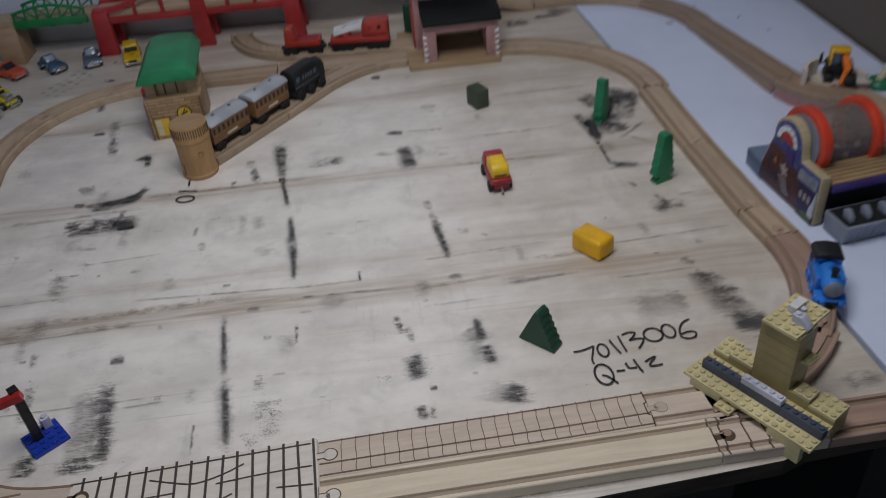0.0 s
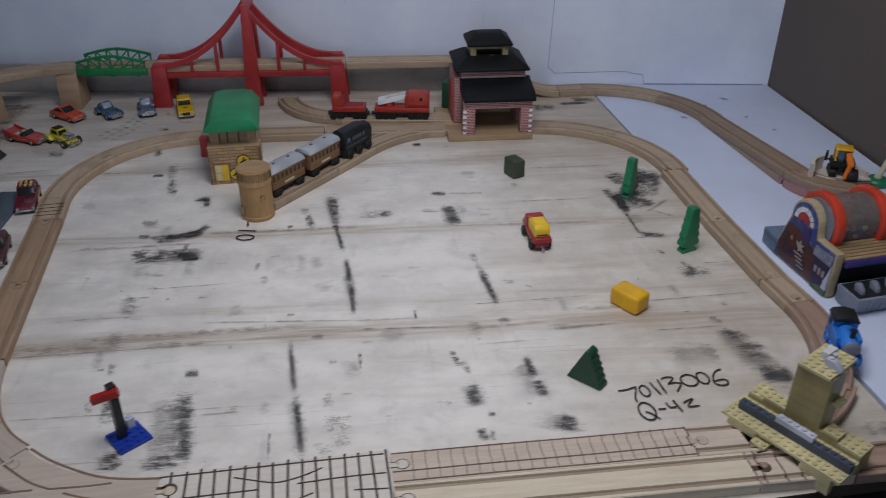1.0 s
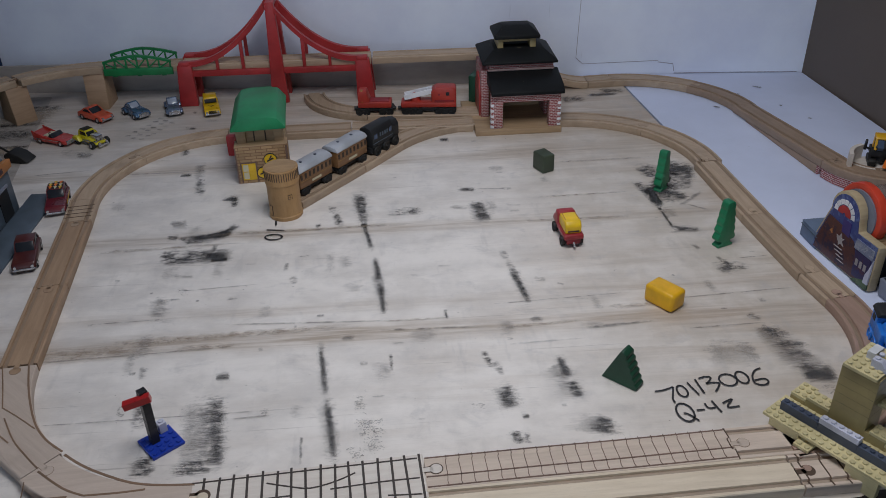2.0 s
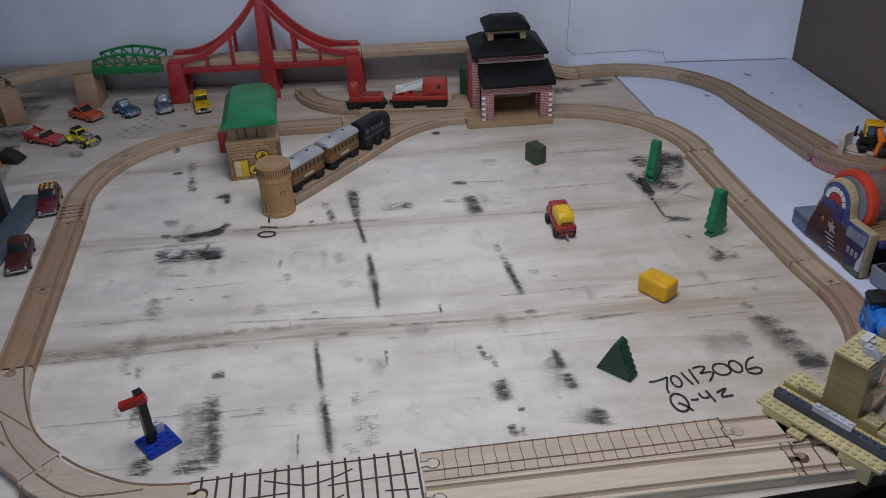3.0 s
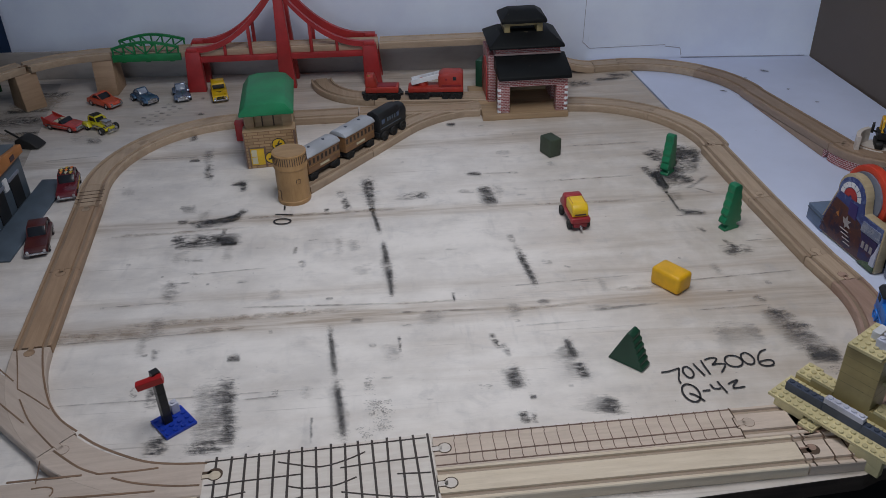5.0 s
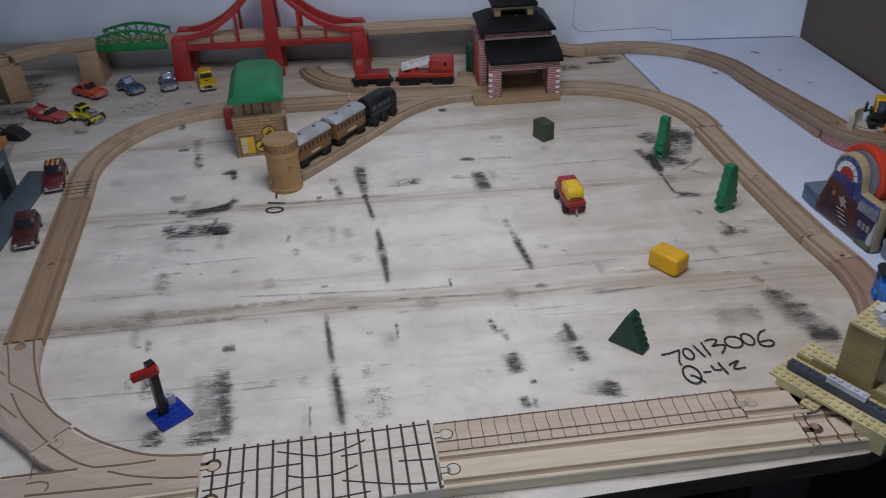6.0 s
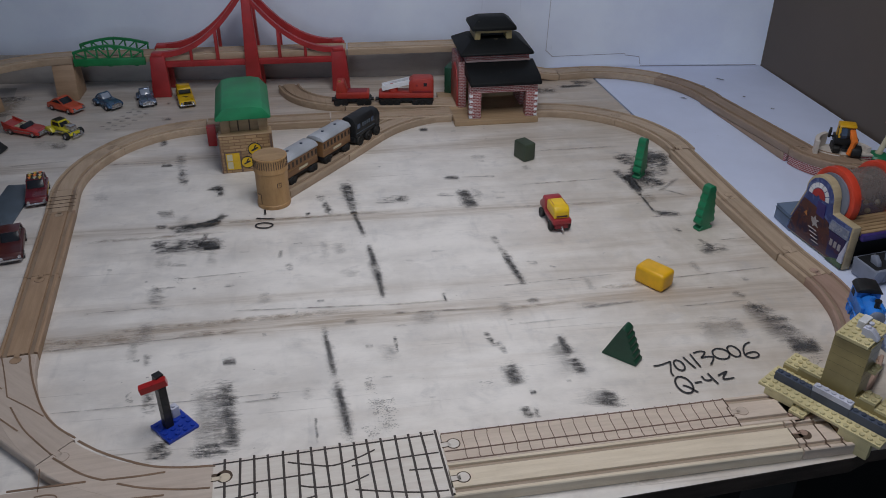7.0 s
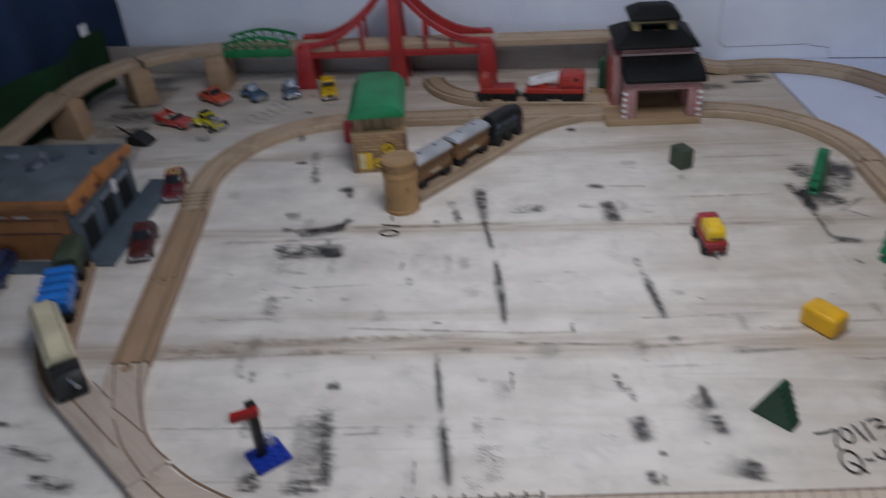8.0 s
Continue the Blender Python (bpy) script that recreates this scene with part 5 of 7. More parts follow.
# ---------------------------------------------------------------- die-cast cars
def car(label, x, y, heading, colour, kind="sedan", L=0.074, W=0.029, group="die-cast cars", glass=None):
    """A small metal car, nose along +x."""
    ob = thing("toy_car", label, "toy car", pose(x, y, 0, 0, 0, heading), group)
    h = L / 2
    r = 0.0056 if kind != "rod" else 0.0065
    if kind == "sedan":
        low = [(-h, 0.006), (-h + 0.002, 0.0135), (-h + 0.012, 0.0155), (h - 0.026, 0.0150), (h - 0.004, 0.0128), (h, 0.0085), (h - 0.001, 0.0045), (-h + 0.002, 0.0045)]
        top = [(-h + 0.010, 0.0150), (-h + 0.021, 0.0228), (h - 0.036, 0.0232), (h - 0.025, 0.0148)]
    elif kind == "classic":
        low = [(-h, 0.007), (-h + 0.003, 0.0125), (-h + 0.012, 0.0160), (h - 0.028, 0.0165), (h - 0.010, 0.0158), (h - 0.003, 0.0130), (h, 0.0085), (h - 0.001, 0.0050), (-h + 0.002, 0.0050)]
        top = [(-h + 0.009, 0.0155), (-h + 0.020, 0.0245), (h - 0.036, 0.0248), (h - 0.028, 0.0160)]
    elif kind == "open":
        low = [(-h, 0.008), (-h + 0.001, 0.0190), (-h + 0.010, 0.0150), (-h + 0.03, 0.0135), (h - 0.02, 0.0125), (h - 0.002, 0.0105), (h, 0.0065), (h - 0.002, 0.0042), (-h + 0.004, 0.0042)]
        top = [(h - 0.041, 0.0128), (h - 0.037, 0.0185), (h - 0.034, 0.0185), (h - 0.029, 0.0126)]
    elif kind == "van":
        low = [(-h, 0.006), (-h + 0.001, 0.0150), (h - 0.022, 0.0150), (h - 0.004, 0.0135), (h, 0.0090), (h - 0.001, 0.0045), (-h + 0.002, 0.0045)]
        top = [(-h + 0.002, 0.0145), (-h + 0.005, 0.0270), (h - 0.036, 0.0255), (h - 0.033, 0.0165)]
    elif kind == "rod":
        low = [(-h + 0.010, 0.007), (-h + 0.010, 0.0150), (-h + 0.030, 0.0160), (h - 0.012, 0.0125), (h - 0.006, 0.0090), (h - 0.006, 0.0060), (-h + 0.012, 0.0060)]
        top = [(-h + 0.011, 0.0145), (-h + 0.014, 0.0245), (-h + 0.031, 0.0245), (-h + 0.035, 0.0150)]
    else:
        low = [(-h, 0.006), (-h + 0.002, 0.0140), (-h + 0.02, 0.0155), (h - 0.028, 0.0160), (h - 0.004, 0.0150), (h, 0.0095), (h - 0.001, 0.0050), (-h + 0.002, 0.0050)]
        top = [(-h + 0.004, 0.0150), (-h + 0.012, 0.0258), (h - 0.040, 0.0262), (h - 0.031, 0.0155)]
    half = W / 2 if kind not in ("rod", "classic") else W * (0.33 if kind == "rod" else 0.38)
    body = part("body", prism(low, -half, half, "y", 0.0022, 3), colour, ob)
    inset = half - 0.0028
    if kind == "open":
        part("windscreen", prism(top, -inset, inset, "y", 0.0006), GLASS_DARK, ob)
        part("seat", box(-0.016, -0.004, -inset + 0.002, inset - 0.002, 0.0118, 0.0152, 0.001), CREAM, ob, "pale seats")
        for s in (-1, 1):
            part("fin", prism([(-h, 0.012), (-h + 0.026, 0.0135), (-h - 0.001, 0.0215)], s * (half - 0.002) - 0.0012, s * (half - 0.002) + 0.0012, "y", 0.0004), colour, ob)
    else:
        part("cabin", prism(top, -inset, inset, "y", 0.0018, 2), glass or GLASS_DARK, ob, "glazed cabin")
        (xa, za), (xb, zb), (xc, zc), (xd, zd) = top
        part("roof", prism([(xb - 0.001, zb - 0.0022), (xc + 0.001, zc - 0.0022), (xc - 0.0005, zc + 0.0008), (xb + 0.0005, zb + 0.0008)], -inset - 0.0004, inset + 0.0004, "y", 0.0008), colour, ob)
        for s in (-1, 1):
            part("pillar", bar((xc, s * inset, zc - 0.001), (xd, s * (inset + 0.0004), zd), 0.0012, 0.0016), colour, ob)
            part("pillar", bar((xb, s * inset, zb - 0.001), (xa, s * (inset + 0.0004), za), 0.0012, 0.0024), colour, ob)
    for e, s in ((h, 1), (-h, -1)):
        part("bumper", box(e - 0.0012, e + 0.0014, -half + 0.001, half - 0.001, 0.0055, 0.0082, 0.0008), CHROME, ob)
    for s in (-1, 1):
        part("headlight", rod((h - 0.002, s * (half - 0.004), 0.0100), (h + 0.0006, s * (half - 0.004), 0.0100), 0.0021, 12), CHROME, ob)
    if kind == "rod":
        part("engine_block", box(h - 0.026, h - 0.008, -0.006, 0.006, 0.011, 0.0215, 0.0012), CHROME, ob, "bare chrome engine")
        for s in (-1, 1):
            part("exhaust", rod((h - 0.008, s * 0.008, 0.012), (-0.010, s * 0.012, 0.009), 0.0016, 10), CHROME, ob)
            part("fender", prism([(-h + 0.004, 0.010), (-h + 0.009, 0.0158), (-h + 0.020, 0.0158), (-h + 0.026, 0.008)], s * (W / 2 - 0.001) - 0.004, s * (W / 2 - 0.001) + 0.004, "y", 0.0012), colour, ob)
        for i in range(4):
            part("roof_slat", box(-h + 0.015 + i * 0.004, -h + 0.017 + i * 0.004, -inset, inset, 0.0250, 0.0262), TYRE, ob)
    if kind == "classic":
        for s in (-1, 1):
            for fx in (-h * 0.60, h * 0.62):
                part("fender", prism([(fx - 0.0105, 0.0062), (fx - 0.0085, 0.0115), (fx - 0.003, 0.0140), (fx + 0.004, 0.0136), (fx + 0.0090, 0.0105), (fx + 0.0105, 0.0066)], s * (W / 2 - 0.0040) - 0.0042, s * (W / 2 - 0.0040) + 0.0042, "y", 0.0022, 3), colour, ob)
        part("grille", box(h - 0.0012, h + 0.0010, -0.0052, 0.0052, 0.0072, 0.0135, 0.0008), CHROME, ob)
        part("hood_trim", bar((h - 0.026, 0, 0.0168), (h - 0.004, 0, 0.0140), 0.0012, 0.0010), CHROME, ob)
        part("rear_window", box(-h + 0.0098, -h + 0.0106, -inset + 0.002, inset - 0.002, 0.0172, 0.0176), GLASS_DARK, ob)
    if kind == "open":
        part("grille", box(h - 0.003, h + 0.0012, -half + 0.0022, half - 0.0022, 0.0060, 0.0108, 0.0008), CHROME, ob, "toothed chrome grille")
        part("steering_wheel", ring(-0.004, 0.0170, 0.0024, 0.0034, -0.006, -0.0052, "y", 14), TYRE, ob)
        for s in (-1, 1):
            part("side_trim", box(-h + 0.006, h - 0.010, s * half - 0.0003, s * half + 0.0003, 0.0092, 0.0100), CHROME, ob)
    if kind == "van":
        part("hood_mark", prism([(h - 0.024, -0.006), (h - 0.018, 0), (h - 0.024, 0.006), (h - 0.0215, 0)], 0.0148, 0.01535, "z"), TYRE, ob, "dark arrow painted on the bonnet")
        for i in range(3):
            part("grille_bar", box(h - 0.0005, h + 0.0008, -half + 0.007, half - 0.007, 0.0085 + i * 0.0018, 0.0093 + i * 0.0018), TYRE, ob)
    if kind == "flames":
        part("roof_panel", box(-h + 0.0125, h - 0.0405, -inset + 0.001, inset - 0.001, 0.0262, 0.0271, 0.0003, 1), TYRE, ob, "black roof panel")
        part("side_flash", box(-h + 0.012, h - 0.020, half - 0.0002, half + 0.0004, 0.0090, 0.0112), YELLOW_CAR, ob)
        part("side_flash", box(-h + 0.012, h - 0.020, -half - 0.0004, -half + 0.0002, 0.0090, 0.0112), YELLOW_CAR, ob)
        for i in range(3):
            for s in (-1, 0, 1):
                px = -0.022 + i * 0.0085 + 0.0015 * s
                part("flame", prism([(px - 0.005, s * 0.0070 - 0.0028), (px + 0.0045, s * 0.0070), (px - 0.005, s * 0.0070 + 0.0028)], 0.0272, 0.0277, "z"), (YELLOW_CAR, ORANGE_BRIGHT, CREAM)[(i + s) % 3], ob, "painted flame")
    first = None
    for wx in (-h * 0.60, h * 0.62):
        for s in (-1, 1):
            m = pose(wx, s * (W / 2 - 0.0022), r)
            if first is None:
                first = part("wheel", wheel(r, 0.0052), TYRE, ob, m=m)
                part("rim", rod((0, -0.0027, 0), (0, 0.0027, 0), r * 0.5, 12), CHROME, first)
            else:
                w = again(first, ob, m)
                again(first.children[0], w, Matrix.Identity(4))
    return ob


car("orange-red die-cast coupe parked by the raised line", -0.722, 0.473, -30, CAR_ORANGE, L=0.067, W=0.028)
car("slate blue die-cast sedan parked by the raised line", -0.653, 0.488, -42, CAR_BLUE, "classic", L=0.061, W=0.030, glass=GLASS_REFLECTION)
car("silver-blue die-cast sedan parked beside the red bridge", -0.5885, 0.505, -68, CAR_SILVER, "classic", L=0.062, W=0.030, glass=GLASS_REFLECTION)
car("yellow die-cast van parked under the red bridge", -0.5165, 0.503, -71, YELLOW_CAR, "van", L=0.064, W=0.028, glass=TYRE)
car("red die-cast open car with tail fins", -0.752, 0.371, -20, CAR_RED, "open", L=0.073, W=0.030)
car("yellow die-cast hot rod with a chrome engine", -0.686, 0.363, -34, CAR_LIME, "rod", L=0.066, W=0.033)
car("dark red die-cast car with yellow flames on its roof", -0.650, 0.139, -72, CAR_WINE, "flames")
car("dark blue die-cast car in front of the garage", -0.787, -0.092, -72, CAR_NAVY, "flat", L=0.078, W=0.032)
car("dull maroon die-cast car with a silver bumper", -0.627, -0.012, -72, CAR_MAROON, "flat")


# ---------------------------------------------------------------- small things on the board
def plastic_truck():
    ob = thing("toy_truck", "red toy pickup truck with a yellow load", "toy truck", pose(0.0885, 0.039, 0, 0, 0, 100) @ Matrix.Diagonal((0.92, 0.88, 1.0, 1)))
    part("chassis", box(-0.034, 0.030, -0.0105, 0.0105, 0.0060, 0.0130, 0.0012), MAROON, ob)
    part("bed", box(-0.035, 0.008, -0.0150, 0.0150, 0.0125, 0.0200, 0.0022, 3), TRUCK_RED, ob)
    cab = part("cab", prism([(0.006, 0.0125), (0.032, 0.0125), (0.033, 0.0215), (0.024, 0.0245), (0.021, 0.0345), (0.007, 0.0350)], -0.0140, 0.0140, "y", 0.0034, 4), TRUCK_RED, ob)
    part("windscreen", prism([(0.0235, 0.0255), (0.0245, 0.0255), (0.0217, 0.0330), (0.0207, 0.0330)], -0.0115, 0.0115, "y"), GLASS_DARK, cab)
    load = part("load", prism([(-0.030, 0.0195), (0.005, 0.0195), (0.006, 0.0330), (0.002, 0.0365), (-0.024, 0.0365), (-0.030, 0.0310)], -0.0125, 0.0125, "y", 0.0034, 4), YELLOW_LOAD, ob, "yellow plastic load")
    part("slot", box(-0.0305, -0.0285, -0.0085, 0.0085, 0.0225, 0.0245), PRINT_BROWN, load)
    part("groove", box(-0.020, -0.000, -0.0105, -0.0095, 0.0360, 0.0369), ORANGE_DULL, load)
    part("groove", box(-0.020, -0.000, 0.0095, 0.0105, 0.0360, 0.0369), ORANGE_DULL, load)
    part("hitch", rod((-0.034, 0, 0.009), (-0.040, 0, 0.006), 0.0018, 8), CHROME, ob)
    first = None
    for wx in (-0.022, 0.020):
        for s in (-1, 1):
            m = pose(wx, s * 0.0135, 0.0072)
            first = part("wheel", wheel(0.0072, 0.006), TYRE, ob, m=m) if first is None else (again(first, ob, m), first)[1]
    return ob


plastic_truck()

yb = thing("yellow_block", "yellow plastic block with well rounded edges", "block", pose(0.1865, -0.1175, 0, 0, 0, -48))
part("block", box(-0.0203, 0.0203, -0.0137, 0.0137, 0, 0.0238, 0.0046, 5), YELLOW, yb)
gb = thing("green_block", "dull dark olive wooden block with worn edges", "block", pose(0.0735, 0.2465, 0, 0, 0, -60))
part("block", box(-0.0145, 0.0145, -0.0108, 0.0108, 0, 0.0292, 0.0024, 4), OLIVE, gb)


def tree_outline(h, w, steps=5):
    """The stepped outline of a flat toy fir."""
    right = [(w * 0.42, 0), (w * 0.42, h * 0.045), (w * 0.24, h * 0.09), (w * 0.24, h * 0.14)]
    for i in range(steps):
        z0 = h * (0.14 + 0.84 * i / steps)
        z1 = h * (0.14 + 0.84 * (i + 1) / steps)
        r0 = w * 0.5 * (1 - 0.62 * i / steps)
        right += [(r0 * 0.90, z0 + (z1 - z0) * 0.05), (r0, z0 + (z1 - z0) * 0.30), (r0 * 0.93, z0 + (z1 - z0) * 0.66), (r0 * 0.76, z1)]
    right.append((w * 0.10, h))
    return right + [(-a, b) for a, b in right[::-1]]


def flat_tree(label, x, y, turn, h=0.064, w=0.030, d=0.011):
    ob = thing("toy_tree", label, "toy tree", pose(x, y, 0, 0, 0, turn), "toy trees")
    part("fir_shape", prism(tree_outline(h, w), -d / 2, d / 2, "y", 0.0012, 2), GREEN_TREE, ob)
    return ob


flat_tree("standing flat green plastic fir tree", 0.290, 0.015, 28, 0.066, 0.029, 0.012)
flat_tree("standing flat green plastic fir tree on a black stain", 0.2415, 0.1755, 50, 0.063, 0.026, 0.012)


def lying_tree():
    """A half fir with a flat cut face, leaning back on its stepped side."""
    ob = thing("toy_tree", "dark green wooden half fir tree with a stepped edge", "toy tree", pose(0.1145, -0.2575, 0, 0, 0, -39) @ Matrix.Scale(0.93, 4), "toy trees")
    pts = [(-0.0215, 0), (0.0215, 0)]
    for i in range(6):
        z0, z1 = 0.044 * i / 6, 0.044 * (i + 1) / 6
        x0 = 0.0215 - 0.019 * i / 6
        pts += [(x0 + 0.0012, z0 + 0.0012), (x0 + 0.0010, z0 + 0.0052), (x0 - 0.0026, z1)]
    pts += [(0.0005, 0.0455), (-0.0015, 0.0440)]
    part("fir_shape", prism(pts, -0.0085, 0.0085, "y", 0.0008, 1), GREEN_DARK, ob)
    return ob


lying_tree()


def signal():
    ob = thing("brick_signal", "toy-brick signal with a red arm on a blue plate", "toy signal", pose(-0.343, -0.3735, 0, 0, 0, 45))
    part("plate", box(0, 0.033, 0, 0.033, 0, 0.0034, 0.0003, 1), BLUE_BRICK, ob, "blue four by four plate")
    part("stud_field", studs(4, 4, 0.00825), BLUE_BRICK, ob, m=pose(0, 0, 0.0033))
    part("mast", box(0.0083, 0.0163, 0.0165, 0.0245, 0.0034, 0.0640, 0.0003, 1), BLACK_BRICK, ob, "black mast of stacked bricks")
    for i in range(6):
        part("brick_joint", box(0.0081, 0.0165, 0.0163, 0.0247, 0.0128 + i * 0.0096, 0.0131 + i * 0.0096), BLACK, ob)
    part("arm", box(-0.006, 0.0195, -0.0038, 0.0038, -0.0036, 0.0036, 0.0004, 1), RED_BRICK, ob, "red arm", m=pose(0.0105, 0.0142, 0.0615, 0, 12, 152))
    part("mast_cap", box(0.0083, 0.0163, 0.0165, 0.0245, 0.0642, 0.0672, 0.0003, 1), BLACK_BRICK, ob)
    lamp_ = part("lamp_brick", box(0.0205, 0.0285, 0.0245, 0.0325, 0.0034, 0.0150, 0.0003, 1), PALE_BRICK, ob, "pale grey brick")
    part("stud", lathe([(0.0025, 0), (0.0025, 0.0014), (0.0022, 0.0017)], 12), PALE_BRICK, lamp_, m=pose(0.0245, 0.0285, 0.0150))
    part("clip", box(0.0168, 0.0205, 0.0262, 0.0308, 0.0062, 0.0108, 0.0006, 1), PALE_BRICK, ob)
    return ob


signal()


# ---------------------------------------------------------------- toy-brick station building
def brick_building():
    """Local x runs along its long front plate, local y to the rear."""
    P = 0.00765
    ob = thing("brick_building", "tan toy-brick platform with a tall narrow tower", "toy building", pose(0.2345, -0.3300, 0.0, 0, 0, -51))

    def plate(i0, i1, j0, j1, z, h, m, name="plate", with_studs=True, label=""):
        p = part(name, box(i0 * P + 0.0001, i1 * P - 0.0001, j0 * P + 0.0001, j1 * P - 0.0001, z, z + h, 0.0002, 1), m, ob, label)
        if with_studs:
            part("stud_field", studs(i1 - i0, j1 - j0, P), m, p, m=pose(i0 * P, j0 * P, z + h - 0.0001))
        return p

    plate(0, 16, 0, 5, 0.0195, 0.0031, TAN_BRICK)
    plate(1, 5, 0, 1, 0.0122, 0.0072, TAN_BRICK, "pier_brick", False)
    plate(11, 15, 0, 1, 0.0095, 0.0099, TAN_BRICK, "pier_brick", False)
    plate(11, 15, 0, 1, 0.0002, 0.0092, TAN_BRICK, "pier_brick", False)
    plate(5, 7, -1, 1, 0.0128, 0.0031, TAN_BRICK, "step_plate")
    plate(1, 6, 2, 3, 0.0226, 0.0095, NAVY_BRICK, "dark_brick", True, "dark bluish-grey brick")
    plate(6, 11, 2, 3, 0.0226, 0.0095, NAVY_BRICK, "dark_brick", False, "dark bluish-grey brick")
    plate(11, 16, 2, 3, 0.0226, 0.0095, NAVY_BRICK, "dark_brick", True, "dark bluish-grey brick")
    plate(6, 11, 2, 3, 0.0322, 0.0060, PALE_BRICK, "pale_brick", True, "pale grey brick")
    plate(1, 16, 3, 4, 0.0226, 0.0062, TAN_BRICK, "step_brick")
    plate(1, 3, 4, 7, 0.0132, 0.0195, DARK_TAN, "wing_brick", False)
    plate(1, 3, 4, 7, 0.0327, 0.0031, TAN_BRICK, "wing_plate")
    plate(3, 6, 4, 6, 0.0132, 0.0230, DARK_TAN, "wing_brick", False)
    plate(3, 6, 4, 6, 0.0362, 0.0031, TAN_BRICK, "wing_plate")
    part("tower_wall", box(6.0 * P, 10.5 * P, 4.05 * P, 7.4 * P, 0.0132, 0.0947, 0.0002, 1), DARK_TAN, ob, "dark tan tower of stacked bricks")
    for k in range(5):
        part("brick_joint", box(6.0 * P - 0.00006, 10.5 * P + 0.00006, 4.05 * P - 0.00006, 7.4 * P + 0.00006, 0.0528 + k * 0.0096, 0.05295 + k * 0.0096), OLIVE, ob)
    tp = part("tower_plate", box(6.2 * P, 10.3 * P, 3.55 * P, 9.8 * P, 0.0947, 0.0978, 0.0002, 1), TAN_BRICK, ob)
    part("stud_field", studs(4, 6, 0.0078), TAN_BRICK, tp, m=pose(6.2 * P, 3.6 * P, 0.0977))
    part("side_plate", box(10.5 * P, 11.5 * P, 5.4 * P, 7.4 * P, 0.0620, 0.0651, 0.0002, 1), TAN_BRICK, ob)
    part("stud_field", studs(1, 2, P), TAN_BRICK, ob, m=pose(10.5 * P, 5.4 * P, 0.0650))
    plate(10.5, 13, 4, 6, 0.0132, 0.0245, DARK_TAN, "wing_brick", False)
    plate(11, 13, 4, 6, 0.0377, 0.0031, TAN_BRICK, "wing_plate")
    plate(13, 16, 4, 7, 0.0132, 0.0195, DARK_TAN, "wing_brick", False)
    plate(13, 16, 4, 7, 0.0327, 0.0031, TAN_BRICK, "wing_plate")
    slope = part("slope_brick", prism([(0, 0), (0.0155, 0), (0.0155, 0.0025), (0.008, 0.0092), (0, 0.0092)], 0, 0.0075, "y", 0.0003, 1), PALE_BRICK, ob, "pale grey slope brick", m=pose(8.5 * P, 5.2 * P, 0.0978, 0, 0, 0))
    for a, b in ((0.003, 0.0037), (0.003, 0.0112)):
        part("stud", lathe([(0.0025, 0), (0.0025, 0.0014), (0.0022, 0.0017)], 12), PALE_BRICK, slope, m=pose(a, b, 0.0090))
    part("white_brick", box(7.4 * P, 8.4 * P, 6.2 * P, 8.2 * P, 0.0978, 0.1072, 0.0004, 1), WHITE, ob, "glossy white brick")
    return ob


brick_building()


